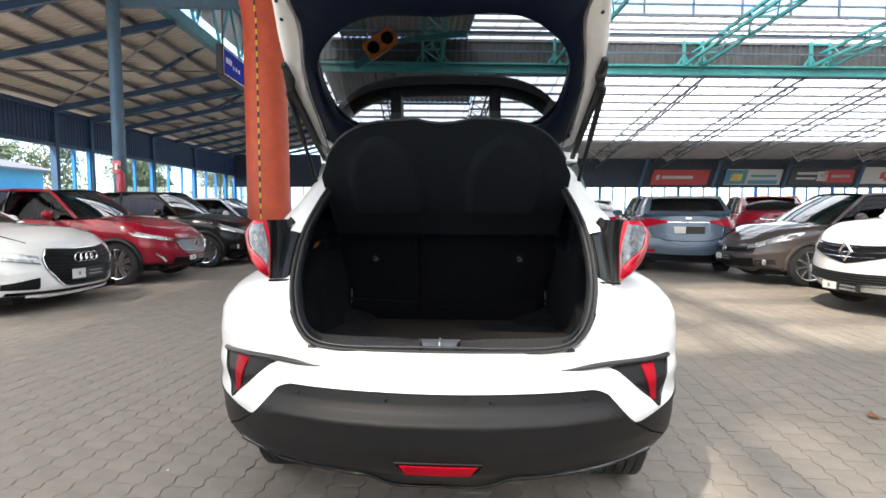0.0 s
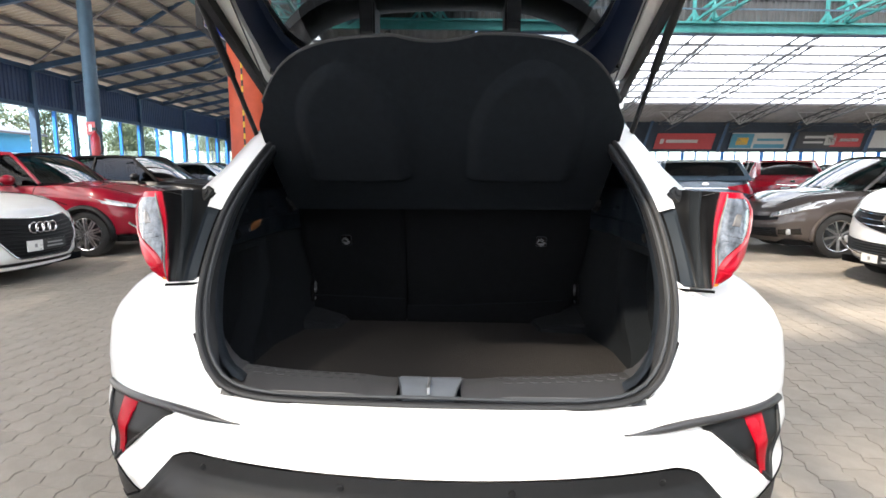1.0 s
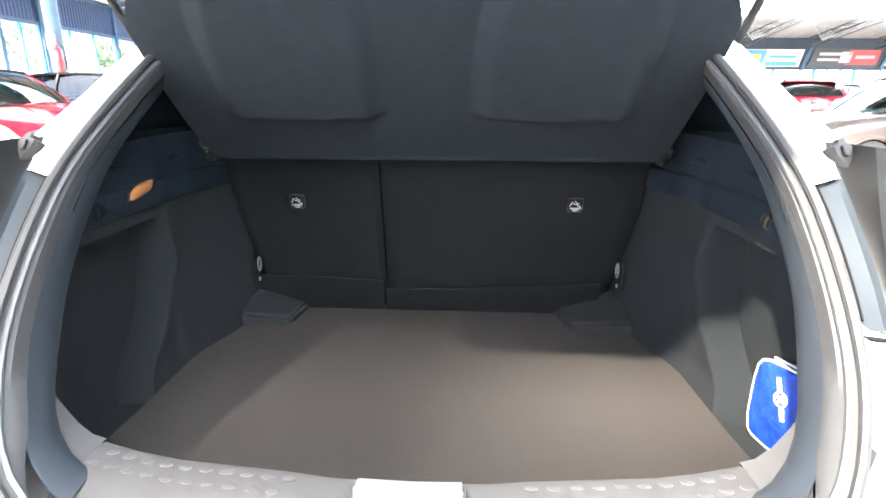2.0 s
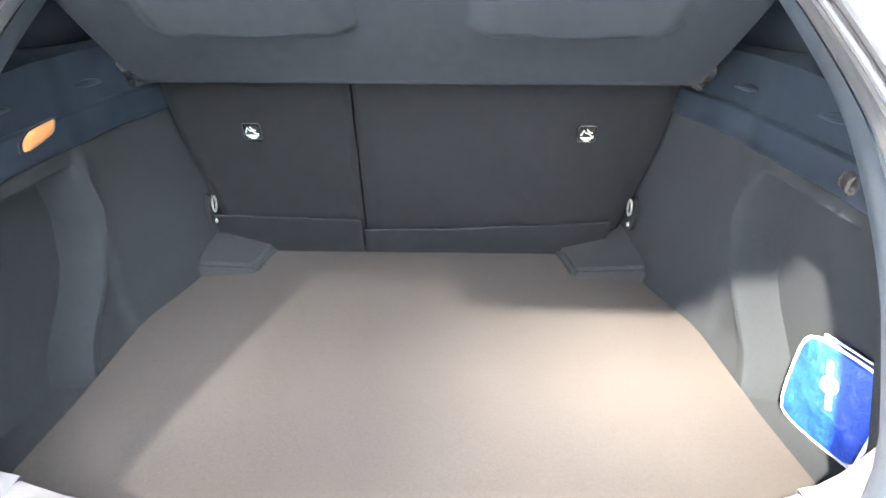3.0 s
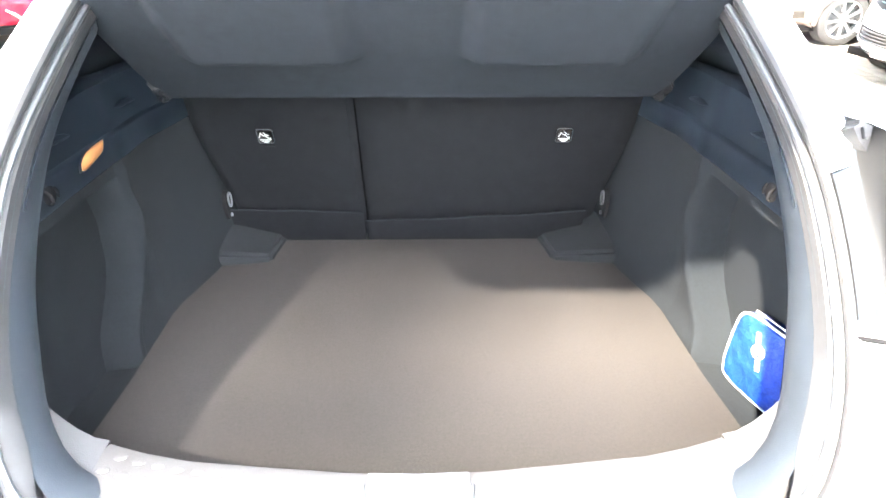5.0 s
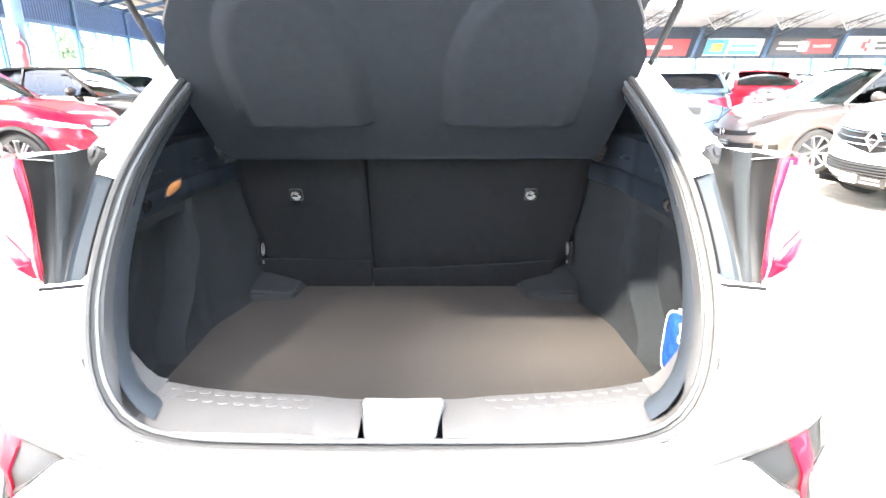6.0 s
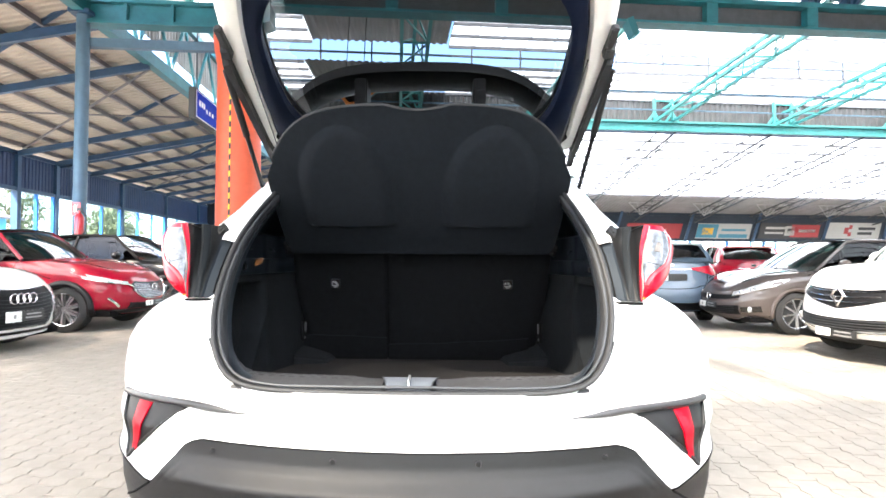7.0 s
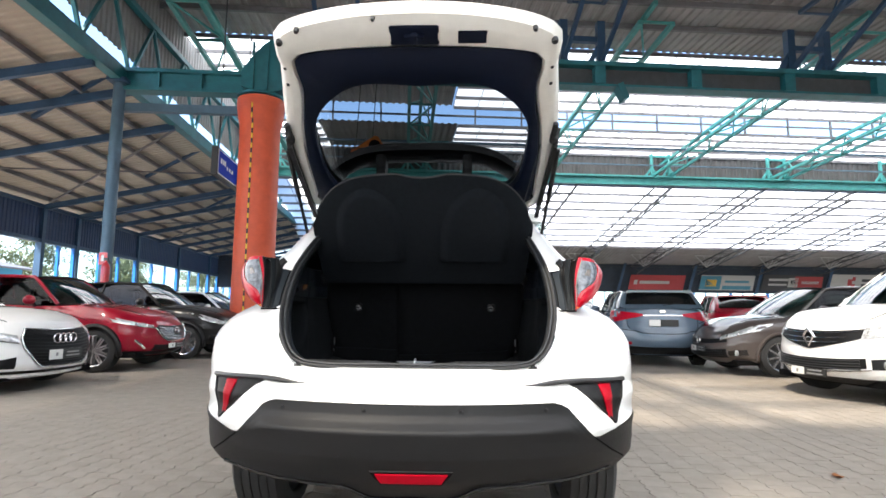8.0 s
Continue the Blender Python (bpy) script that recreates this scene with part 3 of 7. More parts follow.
for k in range(34):
    add_box(bm, -7 + 2 * k, -7 + 2 * k + 0.06, 21.95, 22.05, 8.9, TOP)
add_box(bm, -7, 60, 21.95, 22.05, 9.28, 9.34)
structure("window_frame_clerestory", bm, PURLIN, "steel bars of the roof light")
bm = bmesh.new()
for k in range(14):
    v = -2.0 + 1.3 * k
    add_box(bm, -7, 60, v - 0.05, v + 0.05, TOP - 0.16, TOP - 0.01)
structure("roof_purlin_hall", bm, PURLIN, "grey purlins under the hall roof")

# far wall with glazing and banners
FV = 42.0
bm = bmesh.new()
add_box(bm, -14, 60, FV, FV + 0.2, 4.75, 5.2)
add_box(bm, -14, 60, FV, FV + 0.2, 2.75, 3.1)
add_box(bm, -14, 60, FV + 0.05, FV + 0.15, 3.1, 4.75)
add_box(bm, -14, 60, FV, FV + 0.2, 0, 0.5)
structure("wall_north", bm, NAVY, "dark blue far wall above the windows")
k = 0
u = -14.0
while u < 60:
    k += 1
    win = structure("window_%d" % (20 + k), box_mesh(u, u + 0.16, FV - 0.03, FV + 0.17, 0.5, 2.75), BRIGHT_BLUE, "far window bay with blue frame")
    bm = bmesh.new()
    add_box(bm, u + 1.05, u + 1.12, FV, FV + 0.12, 0.5, 2.75)
    add_box(bm, u + 2.05, u + 2.12, FV, FV + 0.12, 0.5, 2.75)
    structure("window_frame", bm, BRIGHT_BLUE, "", win)
    p = structure("pane", box_mesh(u + 0.16, u + 3.1, FV + 0.05, FV + 0.06, 0.5, 2.75), PANE, "", win)
    p.visible_shadow = False
    u += 3.1
# closing walls
bm = bmesh.new()
add_box(bm, 59.8, 60, -40, 42, 6.5, 9.8)
for k in range(14):
    add_box(bm, 59.7, 60, -40 + 6.2 * k, -39.6 + 6.2 * k, 0, 6.5)
structure("wall_east", bm, CORR_GREY, "plain grey end wall with wide openings")
bm = bmesh.new()
add_box(bm, -14, 60, -40.2, -40, 6.5, 9.8)
for k in range(10):
    add_box(bm, -14 + 8 * k, -13.6 + 8 * k, -40.2, -40, 0, 6.5)
structure("wall_south", bm, CORR_GREY, "plain wall with wide openings behind")


def banner(u, w, z0, z1, base, marks, label):
    lean = Matrix(((1, 0, 0.27, -0.27 * z0), (0, 1, 0, 0), (0, 0, 1, 0), (0, 0, 0, 1)))
    th = thing("banner", label, "banner", "banners on the far wall", at=HALL @ pose(u, FV - 0.12, -0.33))
    p = part("sheet", box_mesh(0, w, -0.02, 0.02, z0, z1, lean), base, smooth=False); p.parent = th
    for (a, b, c, d, m) in marks:
        p = part("print", box_mesh(a * w, b * w, -0.03, -0.021, z0 + c * (z1 - z0), z0 + d * (z1 - z0), lean), m, smooth=False); p.parent = th
    return th


B_RED = material("red_banner_print", (0.30, 0.03, 0.035), 0.6, vary=0.08)
B_CYAN = material("cyan_banner_print", (0.05, 0.19, 0.27), 0.6, vary=0.08)
B_WHITE = material("white_banner_print", (0.36, 0.36, 0.35), 0.6, vary=0.06)
B_BLACK = material("black_banner_print", (0.03, 0.03, 0.035), 0.6)
B_YELLOW = material("yellow_banner_print", (0.65, 0.4, 0.05), 0.6)
SIGNBLUE = material("blue_sign_face", (0.008, 0.032, 0.38), 0.7, spec=0.1)
banner(17.8, 4.5, 3.28, 4.45, B_RED, [(0.18, 0.72, 0.4, 0.6, B_WHITE), (0.08, 0.14, 0.35, 0.65, B_WHITE)], "red advertising banner with pale print")
banner(23.6, 4.5, 3.3, 4.5, B_WHITE, [(0.0, 0.38, 0.05, 0.95, B_CYAN), (0.1, 0.3, 0.25, 0.7, B_YELLOW), (0.42, 0.95, 0.05, 0.3, B_CYAN), (0.45, 0.9, 0.5, 0.65, B_CYAN)], "pale blue and white advertising banner with yellow emblem")
banner(28.8, 5.2, 3.35, 4.6, B_BLACK, [(0.52, 0.98, 0.1, 0.9, B_RED), (0.1, 0.45, 0.6, 0.75, B_WHITE), (0.1, 0.4, 0.3, 0.42, B_WHITE), (0.42, 0.58, 0.2, 0.8, B_WHITE), (0.46, 0.54, 0.35, 0.65, B_BLACK), (0.64, 0.92, 0.42, 0.6, B_WHITE)], "black and red advertising banner")
banner(34.6, 4.6, 3.4, 4.7, B_WHITE, [(0.32, 0.4, 0.3, 0.7, B_RED), (0.4, 0.46, 0.15, 0.4, B_RED), (0.4, 0.46, 0.6, 0.85, B_RED), (0.58, 0.9, 0.55, 0.72, B_BLACK), (0.58, 0.85, 0.25, 0.42, B_BLACK)], "white advertising banner with a red arrow mark")
banner(39.9, 4.6, 3.45, 4.8, B_WHITE, [(0.02, 0.2, 0.1, 0.9, B_YELLOW), (0.3, 0.9, 0.3, 0.7, B_BLACK)], "white and yellow advertising banner")

# sloping struts beside the banners and pale lattice fans under the eaves
bm = bmesh.new()
for u in (16.9, 22.7, 28.3, 34.2, 39.4, 45.0):
    add_beam(bm, (u, FV - 0.25, 2.7), (u + 0.62, FV - 0.5, 5.0), 0.16, 0.2)
structure("eaves_strut", bm, BLUE_STEEL, "dark blue sloping struts at the far wall")
bm = bmesh.new()
for k in range(-1, 9):
    for j in range(5):
        a = -1.3 + 0.65 * j
        add_beam(bm, (3.4 + 5.0 * k, 40.2, 4.65), (3.4 + 5.0 * k + a, 39.4, 5.45), 0.05, 0.05)
    add_beam(bm, (2.1 + 5.0 * k, 39.4, 5.45), (4.7 + 5.0 * k, 39.4, 5.45), 0.06, 0.06)
structure("lattice_fan", bm, PALE_STEEL, "pale steel lattice fans under the eaves")

# hanging display board that faces the aisle
sg = thing("hanging_sign", "blue display board with white border hung from the roof", "sign", at=HALL @ pose(-4.72, 13.7, 4.45))
case = part("case", box_mesh(-0.16, 0.0, 0.0, 2.9, 0.0, 0.76, bevel=0.015), BLACK_TAPE); case.parent = sg
p = part("border", box_mesh(0.001, 0.010, 0.06, 2.84, 0.055, 0.705), WHITE_PRINT, smooth=False); p.parent = case
p = part("face", box_mesh(0.008, 0.014, 0.085, 2.815, 0.08, 0.68), SIGNBLUE, None, "plain blue display face", False); p.parent = case
for n, (y0, y1) in enumerate(((0.22, 0.34), (0.38, 0.50), (0.54, 0.62), (0.72, 0.80), (0.92, 1.02), (1.12, 1.24))):
    p = part("print", box_mesh(0.012, 0.018, y0, y1, 0.36 if n < 3 else 0.30, 0.50 if n < 3 else 0.40), WHITE_PRINT, smooth=False); p.parent = case
for y in (0.3, 2.6):
    p = part("hanger", tube_mesh([(-0.08, y, 0.74), (-0.08, y, 5.30)], 0.02, 6), DARKSTEEL); p.parent = sg

# fire extinguisher on the pillar
fx = thing("fire_extinguisher", "red fire extinguisher with sign plate fixed to the blue pillar", "extinguisher", at=HALL @ pose(GUT_U + 0.12, 12.58, 1.5))
E_RED = material("extinguisher_red", (0.5, 0.02, 0.03), 0.3, coat=0.4)
bm = bmesh.new()
lathe(bm, [(0, 0), (0.085, 0.01), (0.09, 0.05), (0.09, 0.45), (0.06, 0.52), (0.03, 0.55), (0.03, 0.6), (0, 0.6)], 20)
p = part("cylinder", bm, E_RED); p.parent = fx
p = part("valve", box_mesh(-0.05, 0.05, -0.02, 0.02, 0.58, 0.66, bevel=0.005), BLACK_TAPE); p.parent = fx
p = part("hose", tube_mesh(spline([(0.03, 0, 0.6), (0.13, 0, 0.5), (0.14, 0, 0.2), (0.1, -0.05, 0.1)], 10), 0.012), BLACK_TAPE); p.parent = fx
p = part("sign_plate", box_mesh(-0.16, 0.02, -0.01, 0.0, 0.5, 0.78), E_RED, smooth=False); p.parent = fx
p = part("pictogram", box_mesh(-0.11, -0.05, -0.014, -0.011, 0.58, 0.72), WHITE_PRINT, smooth=False); p.parent = fx

# outside: light-blue shed and trees beyond the windows
SHED = material("light_blue_shed_paint", (0.05, 0.32, 0.55), 0.6, vary=0.1, scale=1)
shed = thing("shed", "light blue low building with a grey pitched roof outside the windows", "building", at=HALL @ pose(-34, 32, 0))
p = part("wall", box_mesh(-8, 4, -14, 13, 0, 4.15), SHED, smooth=False); p.parent = shed
bm = bmesh.new()
add_grid(bm, [[(-9, -14.6, 4.1), (-2, -14.6, 5.6), (5, -14.6, 4.1)], [(-9, 13.6, 4.1), (-2, 13.6, 5.6), (5, 13.6, 4.1)]])
p = part("roof", thick(bm, 0.15), PURLIN, smooth=False); p.parent = shed
bm = box_mesh(-26, -25.8, -10, 110, 0, 1.9)
yard = part("yard_wall", bm, CORR_BEIGE, smooth=False); yard.matrix_basis = HALL
tagged(yard, "pale rendered yard wall outside the windows", "wall", kind="structure")

LEAF = material("leaf_green", (0.125, 0.15, 0.07), 0.6, second=(0.075, 0.10, 0.045), scale=1.5)
BARK = material("bark", (0.12, 0.09, 0.06), 0.9, vary=0.3, scale=8, bump=0.5, bump_scale=20)


def tree(u, v, h, seed):
    rnd = random.Random(seed)
    th = thing("tree", "broad leafy green tree beyond the hall windows", "tree", "trees outside", at=HALL @ pose(u, v, 0))
    bm = bmesh.new()
    add_tube(bm, [(0, 0, 0), (0.1, 0, h * 0.25), (0, 0.15, h * 0.5), (0.1, 0.1, h * 0.8)], [0.3, 0.22, 0.14, 0.04], 8)
    for k in range(7):
        a, z = rnd.uniform(0, 6.3), h * rnd.uniform(0.25, 0.6)
        add_tube(bm, [(0, 0, z), (math.cos(a) * h * 0.14, math.sin(a) * h * 0.14, z + h * 0.1), (math.cos(a) * h * 0.26, math.sin(a) * h * 0.26, z + h * 0.22)], [0.1, 0.07, 0.02], 6)
    p = part("trunk", bm, BARK); p.parent = th
    verts, faces = [], []
    clumps = [(rnd.gauss(0, h * 0.17), rnd.gauss(0, h * 0.17), h * rnd.uniform(0.3, 0.98)) for _ in range(60)]
    for c in clumps:
        for _ in range(65):
            q = Vector(c) + Vector((rnd.gauss(0, 1), rnd.gauss(0, 1), rnd.gauss(0, 0.8))) * h * 0.055
            a = Vector((rnd.uniform(-1, 1), rnd.uniform(-1, 1), rnd.uniform(-1, 1))).normalized()
            b = a.orthogonal().normalized()
            s = rnd.uniform(0.09, 0.2)
            i = len(verts)
            verts += [q - a * s, q + b * s * 0.5, q + a * s, q - b * s * 0.5]
            faces.append((i, i + 1, i + 2, i + 3))
    me = bpy.data.meshes.new("crown")
    me.from_pydata(verts, [], faces)
    me.materials.append(LEAF)
    p = new("crown", me); p.parent = th


for k, (u, v, h) in enumerate(((-46, 28, 9), (-44, 46, 8), (-38, 52, 7), (-40, 62, 9), (-34, 70, 8), (-42, 82, 10), (-33, 92, 9), (-52, 38, 11), (-30, 60, 6), (-36, 106, 10))):
    tree(u, v, h, 11 + k)

# ---- the white crossover with its tailgate open ----
SHELL_Y = [(0.30, 1.62), (0.36, 1.53), (0.42, 1.478), (0.50, 1.444), (0.582, 1.430), (0.590, 1.433), (0.602, 1.446), (0.616, 1.460), (0.635, 1.471), (0.675, 1.480), (0.70, 1.505), (0.725, 1.53), (0.785, 1.533), (0.86, 1.548), (0.95, 1.585), (1.0, 1.615), (1.06, 1.66)]
SHELL_W = [(0.30, 0.80), (0.36, 0.845), (0.45, 0.876), (0.55, 0.880), (0.62, 0.876), (0.72, 0.871), (0.80, 0.871), (0.86, 0.868), (0.90, 0.853), (0.94, 0.82), (0.97, 0.785), (1.0, 0.725), (1.03, 0.665), (1.06, 0.60)]
POWER = 2.2
SHELL_D = [(0.45, 0.62), (0.55, 0.64), (0.62, 0.58), (0.70, 0.485), (0.74, 0.455), (0.9, 0.45)]



def shell_y(x, z):
    u = min(0.9999, abs(x) / lerp_table(SHELL_W, z))
    round_ = lerp_table(SHELL_D, z) * (1 - (1 - u ** POWER) ** (1 / POWER))
    return lerp_table(SHELL_Y, z) + round_


def shell(x, z, off=0.0):
    return Vector((x, shell_y(x, z) - off, z))


def plan_row(x_from, z, n_arc=26, y_end=3.3, n_side=6, y0=None):
    """Points of the body's outline at height z, from x_from round the corner and forward along the flank."""
    w = lerp_table(SHELL_W, z)
    a0 = math.asin(min(1, (x_from / w)) ** (POWER / 2)) if x_from > 0 else 0.0
    row = []
    for k in range(n_arc + 1):
        a = a0 + (math.pi / 2 - a0) * k / n_arc
        row.append(Vector((w * math.sin(a) ** (2 / POWER), lerp_table(SHELL_Y, z) + lerp_table(SHELL_D, z) * (1 - math.cos(a) ** (2 / POWER) if a < math.pi / 2 - 1e-6 else 1), z)))
    if y0 is not None:
        for k, p in enumerate(row):
            p.y += (y0 - row[0].y) * max(0, 1 - k / 10) if k else 0
        row[0].y = y0
    ys = row[-1].y
    for k in range(1, n_side + 1):
        row.append(Vector((w, ys + (y_end - ys) * k / n_side, z)))
    return row


def mirrored(rows):
    return [[Vector((-p.x, p.y, p.z)) for p in row] for row in rows]


RIM_HALF = [(0, 1.556, 0.781), (0.20, 1.558, 0.782), (0.34, 1.565, 0.786), (0.425, 1.583, 0.803), (0.475, 1.612, 0.852), (0.505, 1.66, 0.92), (0.522, 1.72, 0.99), (0.526, 1.80, 1.08), (0.520, 1.88, 1.16), (0.502, 2.0, 1.25), (0.475, 2.12, 1.335), (0.44, 2.25, 1.42), (0.33, 2.35, 1.475), (0, 2.40, 1.50)]
rim_half = spline(RIM_HALF, 60)
rim_loop = rim_half + [Vector((-p.x, p.y, p.z)) for p in rim_half[-2:0:-1]]


RIM_Z = sorted(((p.z, p.x, p.y) for p in rim_half if p.y < 2.3 and p.x > 0.39), key=lambda t: t[0])
RIM_ZX, RIM_ZY = [(z, x) for z, x, y in RIM_Z], [(z, y) for z, x, y in RIM_Z]


def rim_at(z):
    return Vector((lerp_table(RIM_ZX, z), lerp_table(RIM_ZY, z), z))


chr_car = thing("crossover_car", "white compact crossover car parked with its tailgate wide open", "car", at=pose(0, 3.7, 0))


def cpart(name, bm, mat, label="", parent=None, smooth=True):
    for v in bm.verts:
        v.co.x += 0.005 - 0.028 * (max(1.45, min(2.7, v.co.y)) - 1.65)
    ob = part(name, bm, mat, None, label, smooth)
    if parent is None:
        ob.parent = chr_car
        ob.matrix_parent_inverse = Matrix.Translation((0, -3.7, 0))
    else:
        ob.parent = parent
    return ob


# bumper and cladding meet along this edge
CLAD_TOP = [(0.0, 0.669), (0.49, 0.672), (0.53, 0.655), (0.625, 0.552), (0.645, 0.548), (0.84, 0.598), (0.88, 0.605)]
CLAD_LOW = [(0.0, 0.345), (0.14, 0.345), (0.22, 0.385), (0.5, 0.40), (0.72, 0.42), (0.80, 0.45), (0.88, 0.45)]


def strip_rows(z_low, z_high, n, xs, off=0.0):
    rows = []
    for k in range(n + 1):
        row = []
        for x in xs:
            a, b = z_low(x), z_high(x)
            z = a + (b - a) * k / n
            w = lerp_table(SHELL_W, z)
            row.append(shell(min(x, w * 0.9995), z, off))
        rows.append(row)
    return rows


XS = [0.89 * math.sin(math.pi / 2 * k / 44) for k in range(45)]
bumper_rows = strip_rows(lambda x: lerp_table(CLAD_TOP, x), lambda x: 0.781, 14, XS)
for row in bumper_rows:
    for f in (0.2, 0.5, 1.0):
        row.append(Vector((row[len(XS) - 1].x, row[len(XS) - 1].y + f * 0.75, row[len(XS) - 1].z)))
bm = bmesh.new()
add_grid(bm, bumper_rows)
add_grid(bm, mirrored(bumper_rows))
bmesh.ops.remove_doubles(bm, verts=bm.verts, dist=0.0004)
cpart("rear_bumper", bm, WHITE, "white painted rear bumper")

clad_rows = strip_rows(lambda x: lerp_table(CLAD_LOW, x), lambda x: lerp_table(CLAD_TOP, x) - 0.002, 54, XS, 0.004)
for row in clad_rows:
    for f in (0.1, 0.2):
        row.append(Vector((row[len(XS) - 1].x, row[len(XS) - 1].y + f * 0.3, row[len(XS) - 1].z)))
low = clad_rows[0]
clad_rows.insert(0, [Vector((p.x * 0.97, p.y + 0.05, p.z - 0.005)) for p in low])
clad_rows.insert(0, [Vector((p.x * 0.93, p.y + 0.25, p.z + 0.03)) for p in low])
bm = bmesh.new()
add_grid(bm, clad_rows)
add_grid(bm, mirrored(clad_rows))
bmesh.ops.remove_doubles(bm, verts=bm.verts, dist=0.0004)
cpart("bumper_cladding", bm, CLAD, "black grained plastic lower bumper")
# seam and side flare of the cladding
for s in (1, -1):
    seam = [shell(s * x, z, 0.006) for x, z in ((0.63, 0.55), (0.70, 0.50), (0.77, 0.455))]
    cpart("cladding_seam", tube_mesh(seam, 0.003, 6), DARK)
    edge = spline([shell(s * x, lerp_table(CLAD_LOW, x) + 0.012, 0.010) for x in (0.70, 0.5, 0.3, 0.22, 0.14, 0.0)], 30)
    cpart("lip_moulding", tube_mesh(edge, 0.007, 6), GLOSS, "glossy lower lip moulding")

# painted landing between the bumper's top edge and the boot seal
landing = [p for p in rim_loop if p.z < 0.806]
landing.sort(key=lambda p: p.x)
cpart("bumper_landing", grid_mesh([[shell(p.x, 0.7805) + Vector((0, 0.008 * step01(0.785, 0.80, p.z), 0)) for p in landing], [p + Vector((0, -0.002 + 0.012 * step01(0.785, 0.80, p.z), -0.003)) for p in landing]]), WHITE)

# shoulder panels outside the boot opening
for s in (1, -1):
    rows = []
    for k in range(15):
        z = 0.781 + (1.06 - 0.781) * k / 14
        r = rim_at(max(z, 0.80))
        xf = r.x + 0.006 if z < 1.0 else 0.525
        rows.append(plan_row(min(xf, lerp_table(SHELL_W, z) * 0.9), z, y0=(r.y + 0.004) if z < 0.97 else None))
    if s < 0:
        rows = mirrored(rows)
    cpart("quarter_panel", grid_mesh(rows), WHITE, "white rear quarter panel")
    ledge = [p for p in rows[0] if abs(p.x) < lerp_table(SHELL_W, 0.781) * 0.97]
    cpart("bumper_ledge", grid_mesh([ledge, [shell(p.x, 0.782, 0.0005) for p in ledge]]), WHITE)
    # upper pillar panel beside the opening, up to the roof
    rows = []
    for p in rim_half:
        if p.z > 1.135 and p.y < 2.36:
            f = (p.z - 1.135) / 0.34
            rows.append([p + Vector((0.004, 0, 0.004)), p + Vector((0.04, 0.01, 0.012)), p + Vector((0.10 - 0.02 * f + 0.035 * max(0, 1 - 3 * f), 0.06, 0.005)), p + Vector((0.135 - 0.03 * f + 0.04 * max(0, 1 - 3 * f), 0.16, -0.02)), p + Vector((0.15 - 0.03 * f, 0.45, -0.06)), Vector((0.72 - 0.1 * f, 3.2, p.z - 0.06))])
    if s < 0:
        rows = mirrored(rows)
    cpart("pillar_panel", grid_mesh(rows), WHITE, "white rear pillar panel")
    # shoulder skirt closing pillar to fender
    a = [Vector((0.60, 1.86, 1.06)), Vector((0.66, 2.05, 1.06)), Vector((0.72, 2.4, 1.05)), Vector((0.76, 3.2, 1.04))]
    b = [Vector((0.60, 1.90, 1.17)), Vector((0.645, 2.05, 1.17)), Vector((0.69, 2.4, 1.2)), Vector((0.72, 3.2, 1.2))]
    rows = [a, b] if s > 0 else mirrored([a, b])
    cpart("shoulder_panel", grid_mesh(rows), WHITE)
    # dark lines under and beside the channel
    bm = bmesh.new()
    add_tube(bm, [Vector((s * (0.53 + 0.01 * k), 1.722 - 0.003 * k, 0.984)) for k in range(8)], 0.0035, 6)
    add_tube(bm, [rim_at(1.0 + 0.018 * k) * 1.0 + Vector((0.016, 0.006, 0)) if s > 0 else Vector((-rim_at(1.0 + 0.018 * k).x - 0.016, rim_at(1.0 + 0.018 * k).y + 0.006, 1.0 + 0.018 * k)) for k in range(9)], 0.0022, 6)
    cpart("channel_edge", bm, DARK)
    # kite-shaped clip bracket at the foot of the pillar
    cm = Matrix.Translation((s * 0.580, 1.890, 1.181)) @ pose(0, 0, 0, -32, 0, s * 8)
    kite = [(0.0, -0.024), (0.009, -0.008), (0.014, 0.008), (0.005, 0.013), (0.004, 0.019), (-0.004, 0.019), (-0.005, 0.013), (-0.014, 0.008), (-0.009, -0.008)]
    bm = bmesh.new()
    front = [bm.verts.new(cm @ Vector((x, -0.005, z))) for x, z in kite]
    back = [bm.verts.new(cm @ Vector((x * 1.1, 0.016, z * 1.1))) for x, z in kite]
    bm.faces.new(front)
    bm.faces.new(back[::-1])
    for k in range(9):
        bm.faces.new((front[k], back[k], back[(k + 1) % 9], front[(k + 1) % 9]))
    bmesh.ops.recalc_face_normals(bm, faces=bm.faces)
    add_box(bm, -0.004, 0.004, -0.009, 0.0, -0.008, 0.008, cm, bevel=0.001)
    cpart("clip_bracket", bm, CLAD, "black plastic clip", smooth=False)
    # rubber plugs on the bumper top
    p = shell(s * 0.545, 0.768, 0.001)
    bm = bmesh.new()
    lathe(bm, [(0, 0.006), (0.007, 0.005), (0.010, 0), (0.010, -0.01)], 14, Matrix.Translation(p) @ pose(0, 0, 0, 90))
    cpart("bumper_plug", bm, WHITE)

